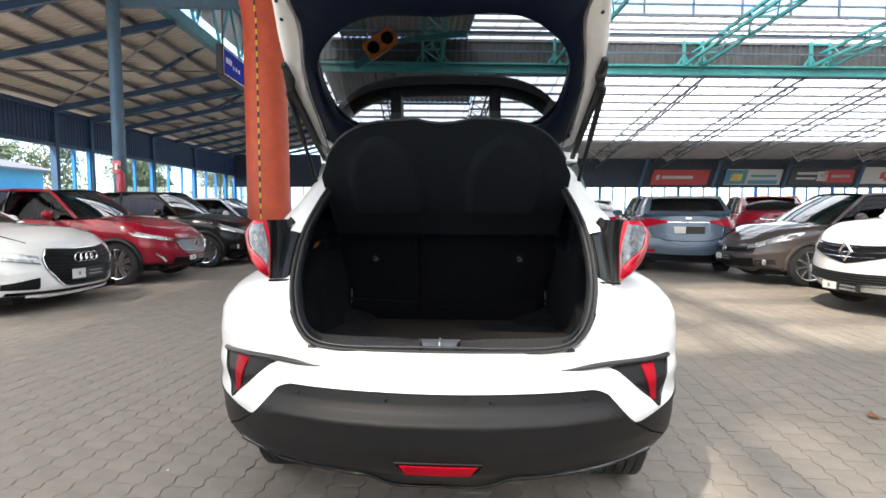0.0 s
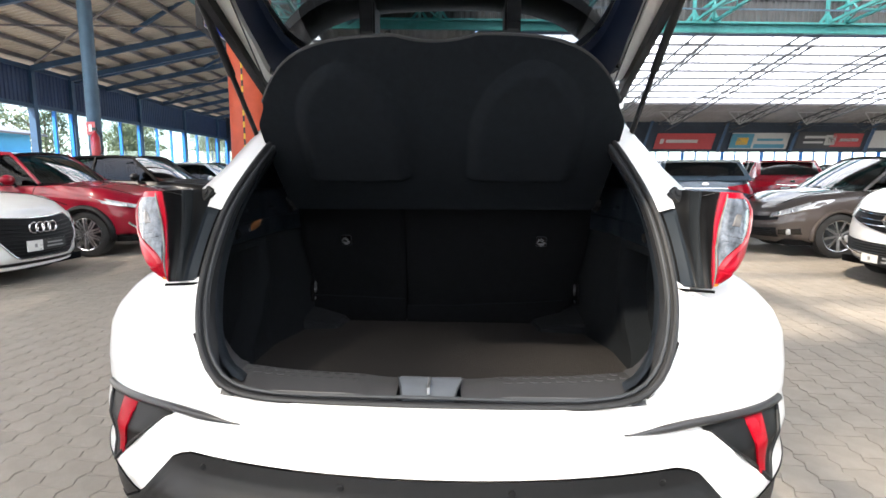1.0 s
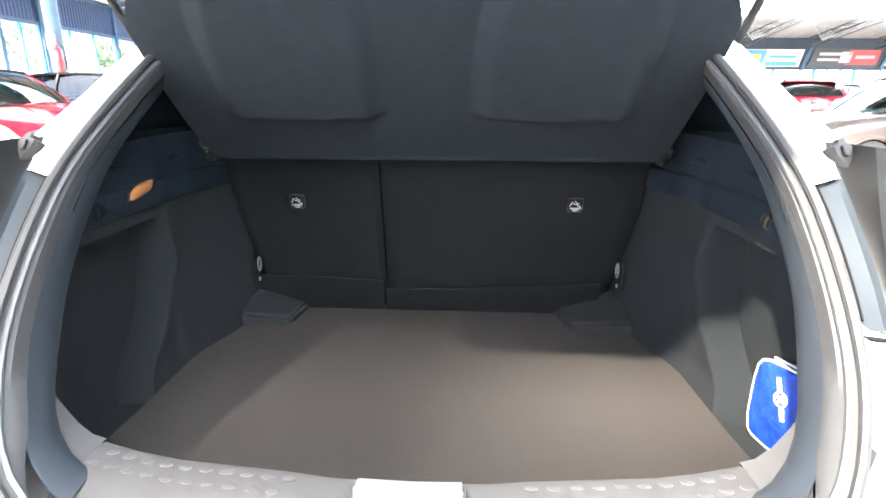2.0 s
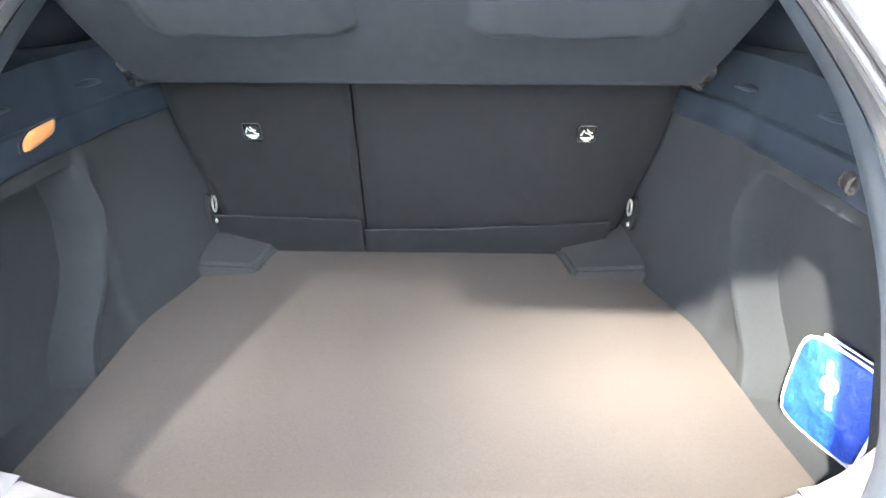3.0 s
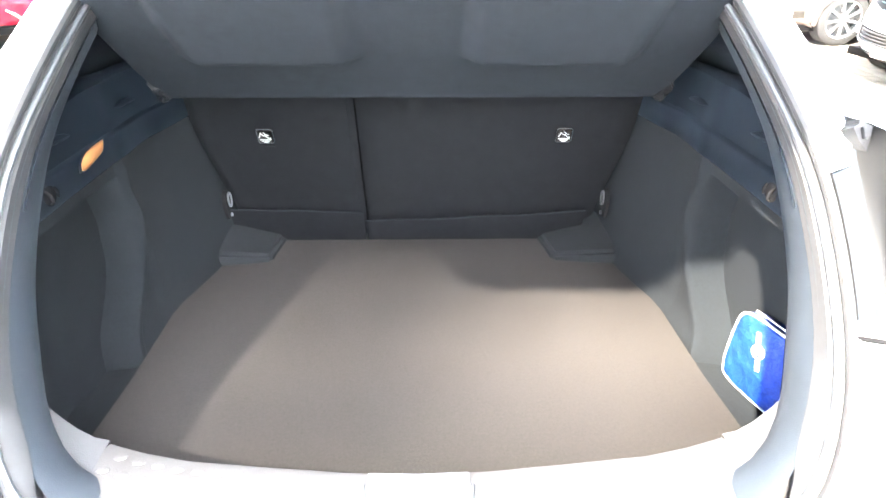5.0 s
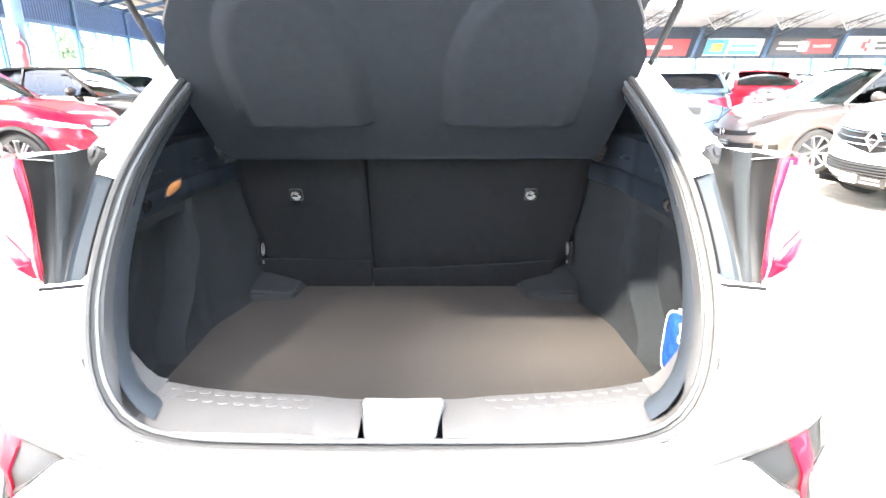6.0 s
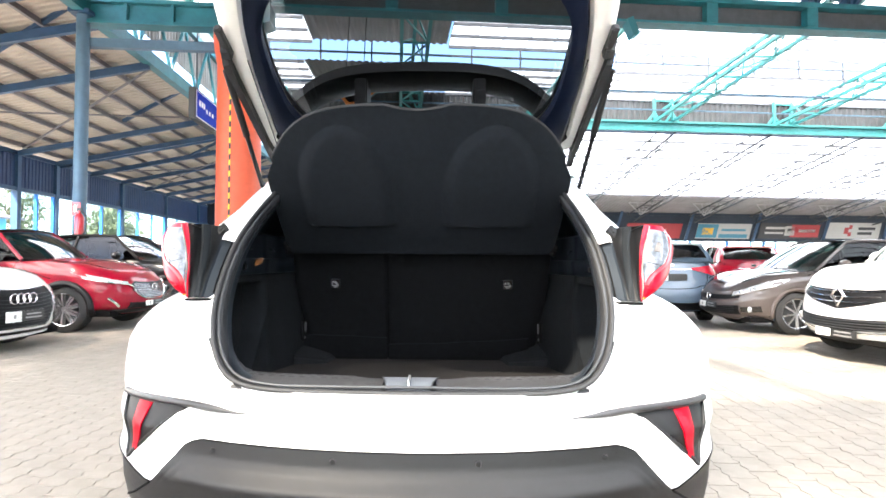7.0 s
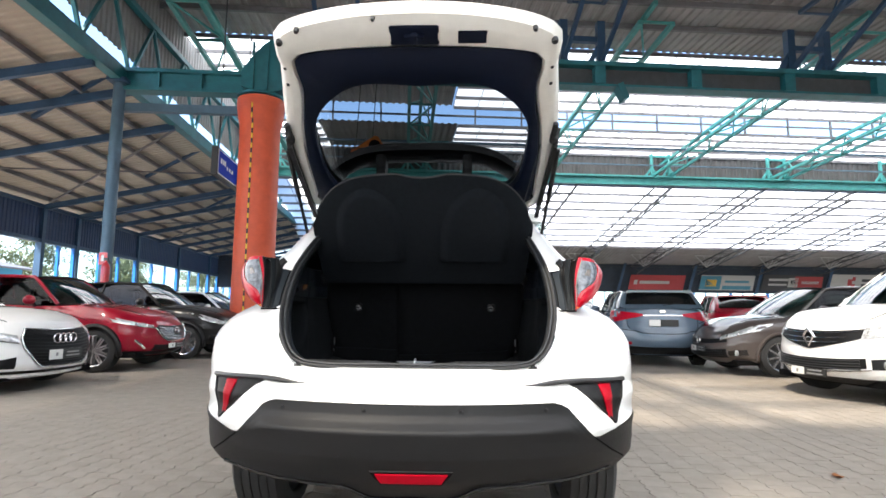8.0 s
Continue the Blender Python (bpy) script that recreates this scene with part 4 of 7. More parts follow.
# fog surrounds: a thin blade that widens to a triangle with a red reflector
for s in (1, -1):
    def side(pts, s=s):
        return [Vector((s * p.x, p.y, p.z)) for p in pts]

    def outer(z):
        return 0.724 + 0.052 * ((z - 0.594) / 0.141) ** 0.8

    def inward(z):
        f = (z - 0.594) / 0.134
        return 0.716 - 0.160 * f ** 1.1 - 0.02 * step01(0.9, 1.0, f)
    levels = [0.594 + 0.141 * (k / 24) ** 1.15 for k in range(25)]
    rows = []
    for z in levels:
        a, b = inward(min(z, 0.728)), outer(z)
        rows.append(side([shell(a + (b - a) * k / 10, z, 0.005 - 0.004 * (k in (0, 10))) for k in range(11)]))
    fog = cpart("fog_surround", grid_mesh(rows), SATIN, "black fog lamp surround")
    ring = [shell(inward(z), z, 0.003) for z in reversed(levels[:-2])] + [shell(0.721, 0.590, 0.003)] + [shell(outer(z) + 0.002, z, 0.003) for z in levels]
    cpart("fog_bezel", tube_mesh(side(ring), [0.0015 + 0.0035 * step01(0, 16, k) for k in range(len(ring))], 8), CLAD, "", fog)
    blade = [shell(x, 0.726 + 0.011 * step01(0.384, 0.56, x) - 0.004 * step01(0.60, 0.79, x), 0.005) for x in [0.384 + (0.780 - 0.384) * k / 52 for k in range(53)]]
    cpart("fog_blade", tube_mesh(side(blade), [0.0015 + 0.0075 * step01(0, 14, k) for k in range(len(blade))], 10), SATIN_GREY, "satin grey blade", fog)
    # the reflector stands proud of the plate; its three fields slope to a crease
    rows = []
    for k in range(11):
        v = k / 10
        z, a, b = 0.608 + 0.116 * v, 0.694 - 0.034 * v, 0.714 + 0.000 * v
        rows.append(side([shell(a + (b - a) * u, z, (0.006, 0.011, 0.0125, 0.011, 0.006)[n] if 0 < k < 10 else 0.006) for n, u in enumerate((0, 0.06, 0.6, 0.94, 1))]))
    cpart("reflector", grid_mesh(rows), RED_REFLECT, "red rear reflector", fog)

# central red rear fog lamp and its recess
rows = [[shell(x, z, 0.012) + Vector((0, 0.002, 0)) for x in [-0.118 + 0.236 * k / 20 for k in range(21)]] for z in (0.424, 0.434, 0.444, 0.454)]
for j, row in enumerate(rows):
    for p in row:
        p.x *= 0.84 + 0.16 * j / 3
cpart("rear_fog_lamp", thick(grid_mesh(rows), 0.006), RED_REFLECT, "red central rear fog lamp")
cpart("fog_lamp_frame", tube_mesh([shell(x, z, 0.009) for x, z in ((-0.135, 0.460), (-0.10, 0.418), (0.10, 0.418), (0.135, 0.460))], 0.004, 6, cyclic=True), SATIN)
# parking sensors
for x in (-0.45, -0.16, 0.16, 0.45):
    p = shell(x, 0.648, 0.004)
    bm = bmesh.new()
    lathe(bm, [(0, 0.003), (0.006, 0.0025), (0.0075, -0.002)], 14, Matrix.Translation(p) @ pose(0, 0, 0, 90))
    cpart("parking_sensor", bm, CLAD)

# tail lamps
LAMP_IN = [(0.596, 1.710, 0.988), (0.597, 1.714, 1.03), (0.599, 1.722, 1.09), (0.606, 1.736, 1.14), (0.622, 1.755, 1.192)]
LAMP_OUT = [(0.602, 1.715, 0.988), (0.642, 1.745, 1.010), (0.694, 1.79, 1.048), (0.733, 1.845, 1.098), (0.745, 1.87, 1.145), (0.706, 1.86, 1.188)]
for s in (1, -1):
    inn, out = spline(LAMP_IN, 29), spline(LAMP_OUT, 29)
    rows = []
    for a, b in zip(inn, out):
        row = []
        for k in range(21):
            f = k / 20
            bulge = 0.030 * math.sin(math.pi * f) ** 0.7 * step01(0.0, 0.09, (b - a).length)
            row.append(a.lerp(b, f) + Vector((0.45 * bulge, -bulge, 0)))
        rows.append(row)
    if s < 0:
        rows = mirrored(rows)
    lamp = cpart("tail_lamp", grid_mesh([[p + Vector((0, 0.003, 0)) for p in row] for row in rows]), RED_LENS, "red and clear boomerang tail lamp")

    def lens(h0, h1, f0, f1, off, name, mat, label, lamp=lamp, rows=rows):
        """A lens field between the heights h0 and h1 (0 to 1), from f0 to f1 across."""
        sub = []
        for i in range(13):
            t = i / 12
            h = (h0 + (h1 - h0) * t) * 28
            i0 = min(27, int(h))
            a, b = f0(t), f1(t)
            row = []
            for k in range(9):
                f = (a + (b - a) * k / 8) * 20
                j = min(19, int(f))
                lo, hi_ = rows[i0][j].lerp(rows[i0][j + 1], f - j), rows[i0 + 1][j].lerp(rows[i0 + 1][j + 1], f - j)
                edge_drop = 0.003 * (k in (0, 8) or i in (0, 12))
                row.append(lo.lerp(hi_, h - i0) + Vector((0, -off + edge_drop, 0)))
            sub.append(row)
        cpart(name, grid_mesh(sub), mat, label, lamp)
    def window(t):
        return 0.09 + 0.51 * step01(0.0, 0.62, t)

    def inner(t):
        return 0.10 - 0.09 * math.sin(math.pi * min(1.0, 0.15 + 0.8 * t)) if t < 0.5 else 0.02 + 0.16 * (t - 0.5) ** 1.5
    lens(0.24, 0.92, lambda t: inner(t) + 0.02, window, 0.003, "reverse_lens", CLEAR_LENS, "dark clear reversing lens")
    lens(0.50, 0.56, lambda t: 0.07, lambda t: 0.46 + 0.06 * t, 0.005, "indicator_lens", CLEAR_LENS, "pale clear indicator lens")
    lens(0.66, 0.78, lambda t: 0.20 + 0.05 * t, lambda t: 0.36, 0.005, "lamp_bowl", LENS_PALE, "bright lamp bowl")
    lens(0.22, 0.94, lambda t: window(t) - 0.01, lambda t: window(t) + 0.09, 0.005, "light_bar", LENS_PINK, "pink light guide")
    lens(0.03, 0.97, lambda t: inner(t), lambda t: inner(t) + 0.022, 0.007, "inner_edge", LENS_PALE, "pale inner edge")
    lens(0.08, 0.20, lambda t: 0.15, lambda t: 0.75, 0.003, "lower_lens", RED_REFLECT, "red lower lens")
    lens(0.05, 0.08, lambda t: 0.2, lambda t: 0.8, 0.005, "amber_line", LENS_AMBER, "amber lower line")
    # inner side of the lamp: black, a rounded grey strip, black again down to the channel
    black, strip, inner_black, channel = [], [], [], []
    for k, a in enumerate(inn):
        f = k / 28
        chan = rim_at(a.z).y + 0.012
        end_d, end_g = 0.027 + 0.010 * f, 0.62 + 0.38 * f
        r = rim_at(a.z)

        def side_at(d, g, a=a, chan=chan):
            return Vector((a.x - d, a.y + (chan - a.y) * g, a.z))
        black.append([side_at(-0.001, 0.0), side_at(0.001, 0.22), side_at(0.004, 0.34), side_at(0.010, 0.42)])
        strip.append([side_at(0.009, 0.46), side_at(0.011, 0.37), side_at(0.016, 0.36), side_at(0.022, 0.42), side_at(0.025, 0.56)])
        inner_black.append([side_at(0.024, 0.55), side_at(0.0255, 0.55 + (end_g - 0.55) * 0.6), side_at(end_d, end_g)])
        e = side_at(end_d, end_g)
        b0 = Vector((r.x + 0.004, r.y + 0.003, a.z))
        channel.append([b0, b0 + Vector((0.005, 0.008, 0)), b0.lerp(e, 0.55) + Vector((0, 0.010, 0)), b0.lerp(e, 0.9) + Vector((0, 0.008, 0)), e])
    cpart("drain_channel", grid_mesh(channel if s > 0 else mirrored(channel)), CHANNEL, "blue-grey channel between boot seal and tail lamp")
    foot = [[p + Vector((0, -0.007, 0.004)) for p in row[:-1]] for row, a in zip(channel, inn) if a.z > 1.152]
    cpart("pillar_foot", grid_mesh(foot if s > 0 else mirrored(foot)), WHITE, "white foot of the rear pillar")
    for name, rows_, mat, label in (("lamp_side", black, SATIN, "black inner side of the tail lamp"), ("lamp_strip", strip, LAMP_GREY, "rounded grey strip"), ("lamp_gap", inner_black, SATIN, "")):
        cpart(name, grid_mesh(rows_ if s > 0 else mirrored(rows_)), mat, label, lamp)
    top = [[inn[-1], inn[-1] + Vector((-0.025, 0.10, -0.02))], [out[-1], out[-1] + Vector((-0.02, 0.25, -0.02))]]
    if s < 0:
        top = mirrored(top)
    cpart("lamp_top", grid_mesh(top), WHITE, "", lamp)
    bot = [[inn[0], inn[0] + Vector((-0.03, 0.14, 0))], [out[0], out[0] + Vector((0.02, 0.2, 0))]]
    if s < 0:
        bot = mirrored(bot)
    cpart("lamp_base", grid_mesh(bot), GLOSS, "", lamp)

# boot seal: outer and inner lips round the opening
centre = Vector((0, 1.9, 1.12))
cpart("boot_seal", tube_mesh([p + Vector((0, -0.006, 0)) for p in rim_loop], 0.0065, 8, cyclic=True), RUBBER, "black rubber boot seal")
inner = [p + (Vector((0, p.y, centre.z)) - Vector((p.x, p.y, p.z))).normalized() * 0.0115 + Vector((0, 0.006, 0)) for p in rim_loop]
cpart("inner_seal", tube_mesh(inner, 0.0042, 8, cyclic=True), GREYTRIM, "grey inner seal lip")
def flange(p, d, y):
    k = step01(0.79, 0.87, p.z)
    return p + (Vector((0, p.y, centre.z)) - p).normalized() * d * (0.15 + 0.85 * k) + Vector((0, y * (0.2 + 0.8 * k), 0))


rows = [rim_loop, [flange(p, 0.015, 0.02) for p in rim_loop], [flange(p, 0.017, 0.045) for p in rim_loop]]
cpart("opening_flange", grid_mesh(rows, cyclic=True), RUBBER)

# ---- boot interior ----
FLOOR_Z = 0.675
edge = [(1.68, 0.52), (1.76, 0.54), (1.95, 0.527), (2.17, 0.524), (2.30, 0.495), (2.38, 0.468), (2.50, 0.455)]
rows = []
for k in range(25):
    y = 1.68 + (2.50 - 1.68) * k / 24
    w = lerp_table(edge, y)
    rows.append([Vector((w * (-1 + 2 * j / 20), y, FLOOR_Z)) for j in range(21)])
cpart("boot_floor", thick(grid_mesh(rows), -0.02), CARPET, "brown-black carpeted boot floor")
for s in (1, -1):
    welt = [Vector((s * (lerp_table(edge, y) + 0.001), y, FLOOR_Z + 0.001)) for y in [1.76 + 0.60 * k / 24 for k in range(25)]]
    cpart("floor_welt", tube_mesh(welt, 0.0038, 8), CARPET, "stitched welt along the carpet's edge")
# underlay that closes the well
cpart("boot_pan", box_mesh(-0.56, 0.56, 1.66, 2.6, 0.60, 0.64), DARK)


WALL = [(1.64, 0.50), (1.70, 0.528), (1.78, 0.545), (2.0, 0.548), (2.15, 0.545), (2.20, 0.535), (2.32, 0.50), (2.45, 0.474), (2.56, 0.46)]
POCKET_FRONT = [(0.655, 2.0), (0.70, 2.03), (0.75, 2.072), (0.80, 2.115), (0.84, 2.14), (0.93, 2.158), (1.02, 2.146)]
POCKET_REAR = [(0.655, 1.76), (0.80, 1.80), (0.95, 1.868), (1.02, 1.885)]
RIDGE = [(0.655, 1.93), (0.86, 1.965), (0.92, 2.015), (1.02, 2.04)]


def wall_x(y, z):
    return lerp_table(WALL, y) + 0.03 * step01(0.70, 1.02, z) * step01(2.15, 2.30, y) - 0.02 * step01(0.74, 0.66, z)


def lining(y, z, depth):
    """Felt lining: the pocket's depth, a soft fold inside it and a crease in front of it."""
    fold = 0.016 * step01(-0.035, 0.02, y - lerp_table(RIDGE, z)) * depth
    crease = 0.007 * math.exp(-((y - 2.166) / 0.010) ** 2) + 0.004 * step01(2.166, 2.18, y)
    swell = 0.003 * math.sin(11 * y + 7 * z) - 0.006 * math.exp(-((y - lerp_table(POCKET_FRONT, z) - 0.006) / 0.007) ** 2) * step01(1.03, 0.99, z)
    return wall_x(y, z) + 0.078 * depth - fold - crease + swell


zs = [0.655 + 0.012 * k for k in range(30)] + [1.008, 1.013, 1.017, 1.020, 1.028, 1.045, 1.056]
for s in (1, -1):
    rows = []
    for z in zs:
        a, b = lerp_table(POCKET_REAR, z), lerp_table(POCKET_FRONT, z)
        roof = 1 - step01(1.005, 1.020, z)
        y0 = max(1.655, rim_at(max(z, 0.80)).y + 0.045)
        a = max(a, y0 + 0.03)
        ys = [(y0 + (a - y0) * k / 9, 0.0) for k in range(10)]
        ys += [(a + 0.004 * k, (0.25, 0.75, 1.0)[k - 1]) for k in (1, 2, 3)]
        ys += [(a + 0.012 + (b - a - 0.030) * k / 24, 1.0) for k in range(1, 25)]
        ys += [(b - 0.018 + 0.0036 * k, (1.0, 0.88, 0.55, 0.2, 0.04, 0.0)[k]) for k in range(1, 6)]
        ys += [(b + (2.55 - b) * k / 48, 0.0) for k in range(1, 49)]
        rows.append([Vector((s * lining(y, z, d * roof), y, z)) for y, d in ys])
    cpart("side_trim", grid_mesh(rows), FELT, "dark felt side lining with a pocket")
    # hard plastic upper trim that runs from the seat to the seal
    TRIM_TOP = [(1.84, 1.075), (1.888, 1.103), (1.964, 1.145), (2.048, 1.171), (2.114, 1.177), (2.227, 1.179), (2.55, 1.175)]
    rows = []
    for j in range(61):
        y = 1.845 + (2.52 - 1.845) * j / 60
        x = wall_x(y, 1.015)
        top = lerp_table(TRIM_TOP, y)
        step_z = min(1.093, top - 0.012)
        low = min(1.046, step_z - 0.02)
        band = 0.026 * step01(2.24, 2.06, y)
        rows.append([Vector((s * (x + 0.012), y, low - 0.006)), Vector((s * (x - 0.010), y, low - 0.002)), Vector((s * (x - 0.013), y, low + 0.003)), Vector((s * (x - 0.015), y, step_z - 0.003)), Vector((s * (x - 0.013), y, step_z)), Vector((s * (x - 0.006), y, step_z + 0.003)), Vector((s * (x - 0.005), y, (step_z + top) / 2)), Vector((s * (x - 0.004), y, top - 0.003)), Vector((s * (x + 0.002), y + 0.002, top + 0.002)), Vector((s * (x + 0.016 + band * 0.5), y + 0.008, top + 0.006 + band * 0.45)), Vector((s * (x + 0.02 + band), y + 0.01, top + 0.004 + band * 0.5))])
    cpart("upper_trim", grid_mesh(rows), HARD, "smooth blue-grey plastic upper side trim")
    # trim corner by the seal
    rows = []
    for p in rim_half:
        if 0.79 < p.z < 1.30 and p.x > 0.40:
            w = 0.085 - 0.03 * step01(0.95, 0.80, p.z)
            rows.append([Vector((s * (p.x - 0.016), p.y + 0.030, p.z)), Vector((s * (p.x - 0.016), p.y + 0.045, p.z)), Vector((s * (p.x - 0.010), p.y + 0.045 + w * 0.6, p.z - 0.002)), Vector((s * (p.x + 0.004), p.y + 0.045 + w, p.z - 0.005)), Vector((s * (p.x + 0.05), p.y + 0.06 + w, p.z - 0.008))])
    cpart("corner_trim", grid_mesh(rows), TRIM_SHEEN, "plastic trim beside the seal, its sheen put into a paler blue-grey")
    # dark plastic lining of the pillar above
    rows = []
    for p in rim_half:
        if p.z > 1.08 and p.y < 2.36:
            rows.append([Vector((s * (p.x - 0.018), p.y + 0.05, p.z - 0.004))] + [Vector((s * (0.610 - 0.06 * step01(1.15, 1.25, p.z) - 0.10 * step01(1.2, 1.5, p.z)), p.y + 0.09 + (2.66 - p.y - 0.09) * k / 5, p.z - 0.01)) for k in range(6)])
    cpart("pillar_lining", grid_mesh(rows), HARD, "dark plastic lining of the rear pillar")
    # two pressed dents and a bag hook in the upper trim
    for y0, y1, z0, z1 in ((2.195, 2.279, 1.128, 1.120), (1.985, 2.062, 1.132, 1.124)):
        line = [(y0 + (y1 - y0) * k / 8, z0 + (z1 - z0) * k / 8 + 0.002 * math.sin(math.pi * k / 8)) for k in range(9)]
        bm = bmesh.new()
        add_tube(bm, [(s * (wall_x(y, 1.015) - 0.003), y, z) for y, z in line], [0.0014 + 0.0062 * math.sin(math.pi * k / 8) for k in range(9)], 8)
        cpart("trim_ridge", bm, HARD)
    x = wall_x(1.95, 1.015) - 0.0135
    bm = bmesh.new()
    lathe(bm, [(0, 0.0012), (0.014, 0.0012), (0.016, 0.0), (0.016, -0.004)], 20, Matrix.Translation((s * x, 1.952, 1.070)) @ pose(0, 0, 0, 0, -s * 90))
    hook = cpart("bag_hook", bm, DARK, "small dark bag hook")
    bm = bmesh.new()
    add_tube(bm, [(s * (x - 0.001), 1.945, 1.080), (s * (x - 0.007), 1.945, 1.073), (s * (x - 0.008), 1.945, 1.062), (s * (x - 0.003), 1.945, 1.058)], 0.0025, 8)
    add_tube(bm, [(s * (x - 0.001), 1.966, 1.078), (s * (x - 0.004), 1.967, 1.070), (s * (x - 0.001), 1.968, 1.061)], 0.002, 8)
    cpart("hook_arm", bm, DARK, "", hook)
    rows = [[Vector((s * x_, y_, FLOOR_Z + 0.003)) for x_ in (0.520, 0.66)] for y_ in (1.66, 1.8, 2.02, 2.2)]
    cpart("pocket_floor", grid_mesh(rows), FELT, "felt base of the side pocket")
    # lashing eye near the seat
    c = Vector((s * 0.466, 2.445, 0.808))
    bm = bmesh.new()
    lathe(bm, [(0, 0.005), (0.7, 0.005), (0.95, 0.003), (1.0, -0.004)], 24, Matrix.Translation(c + Vector((s * 0.006, 0, 0))) @ pose(0, 0, 0, 0, -s * 90) @ Matrix.Diagonal((0.040, 0.017, 1, 1)))
    eye = cpart("lashing_plate", bm, DARK, "oval lashing eye plate")
    ring = [c + Vector((-s * 0.004, 0.011 * math.cos(a), 0.016 + 0.018 * math.sin(a))) for a in [2 * math.pi * k / 14 for k in range(14)]]
    cpart("lashing_ring", tube_mesh(ring, 0.0024, 6, cyclic=True), LASH, "steel ring", eye)
    bm = bmesh.new()
    lathe(bm, [(0, 0.004), (0.005, 0.003), (0.006, 0)], 10, Matrix.Translation(c + Vector((0, 0.002, -0.026))) @ pose(0, 0, 0, 0, -s * 90))
    cpart("screw", bm, LASH, "", eye)
    # foam block at the foot of the seat
    a = 0.315 if s > 0 else 0.345
    pts_low = [Vector((s * (a + 0.008), 2.352, FLOOR_Z)), Vector((s * 0.49, 2.335, FLOOR_Z)), Vector((s * 0.49, 2.52, FLOOR_Z)), Vector((s * (a - 0.012), 2.52, FLOOR_Z))]
    pts_top = [Vector((s * (a + 0.020), 2.366, FLOOR_Z + 0.036)), Vector((s * 0.49, 2.350, FLOOR_Z + 0.050)), Vector((s * 0.49, 2.51, FLOOR_Z + 0.090)), Vector((s * (a - 0.004), 2.50, FLOOR_Z + 0.036))]
    bm = bmesh.new()
    add_grid(bm, [pts_low, pts_top], cyclic=True)
    bm.faces.new([bm.verts[i] for i in (4, 5, 6, 7)]) if not bm.verts.ensure_lookup_table() else None
    bmesh.ops.bevel(bm, geom=bm.edges[:], offset=0.008, segments=2, affect="EDGES")
    cpart("corner_block", bm, LIT_FELT, "felt-covered block at the seat foot")
bm = bmesh.new()
add_box(bm, 0.30, 0.318, 2.47, 2.50, FLOOR_Z + 0.001, FLOOR_Z + 0.004)
cpart("floor_notch", bm, DARK)

# rear sill with latch
def sill_edge(x):
    return lerp_table([(0.0, 1.688), (0.17, 1.694), (0.31, 1.708), (0.37, 1.721), (0.45, 1.744)], abs(x))


for s in (1, -1):
    rows = []
    xs = [0.066 + (0.43 - 0.066) * k / 24 for k in range(25)]
    for x in xs:
        f = (x - 0.066) / 0.364
        inner_y = sill_edge(x)
        front_y = 1.566 + 0.012 * f
        zt = 0.788 + 0.006 * step01(0.05, 0.3, f)
        rows.append([Vector((s * x, front_y, 0.781)), Vector((s * x, front_y + 0.010, zt - 0.002)), Vector((s * x, (front_y + inner_y) / 2, zt)), Vector((s * x, inner_y - 0.012, zt)), Vector((s * x, inner_y - 0.003, zt - 0.003)), Vector((s * x, inner_y, zt - 0.012)), Vector((s * x, inner_y + 0.004, 0.66))])
    cpart("sill_trim", grid_mesh(rows), SILL, "grey plastic loading sill with raised dots")
    rows = [[Vector((s * (0.43 + 0.075 * t), 1.578 + 0.05 * t + (0.161 - 0.05 * t) * g, 0.794 + 0.10 * t ** 2)) for g in (0, 0.3, 0.7, 1.0)] for t in (0, 0.25, 0.5, 0.75, 1.0)]
    for row in rows:
        row.append(row[-1] + Vector((s * 0.012, 0.01, -0.12)))
    cpart("sill_corner", grid_mesh(rows), SILL)
    bm = bmesh.new()
    for r in range(2):
        for k in range(10):
            x = 0.15 + 0.028 * k + 0.014 * r
            m = Matrix.Translation((s * x, sill_edge(x) - 0.020 - 0.024 * r, 0.7945)) @ Matrix.Diagonal((0.0095, 0.006, 0.0011, 1))
            bmesh.ops.create_uvsphere(bm, u_segments=10, v_segments=5, radius=1, matrix=m)
    cpart("sill_dots", bm, SILL, "raised anti-slip dots")
bm = bmesh.new()
add_grid(bm, [[Vector((x * (0.74 + 0.26 * f), 1.566 + 0.094 * f, 0.784 + 0.012 * step01(0, 0.3, f))) for x in (-0.068, -0.03, 0.03, 0.068)] for f in (0, 0.1, 0.3, 0.6, 1.0)])
add_grid(bm, [[Vector((x, 1.660, 0.796)) for x in (-0.066, 0, 0.066)], [Vector((x, sill_edge(x) - 0.006, 0.790)) for x in (-0.066, 0, 0.066)], [Vector((x, sill_edge(x), 0.66)) for x in (-0.066, 0, 0.066)]])
latch = cpart("latch_plate", bm, LATCH, "pale metal latch plate")
cpart("striker", tube_mesh([Vector((0.0, 1.582, 0.792)), Vector((0.0, 1.584, 0.803)), Vector((0.0, 1.600, 0.806)), Vector((0.0, 1.630, 0.806)), Vector((0.0, 1.634, 0.796))], 0.0032, 8), STEEL, "bright steel striker loop", latch)
for s in (1, -1):
    cpart("latch_lip", tube_mesh([Vector((s * (0.052 + 0.018 * f), 1.570 + 0.092 * f, 0.786 + 0.010 * min(1, 3 * f))) for f in (0, 0.15, 0.35, 0.7, 1.0)], 0.002, 6), GREYTRIM, "", latch)

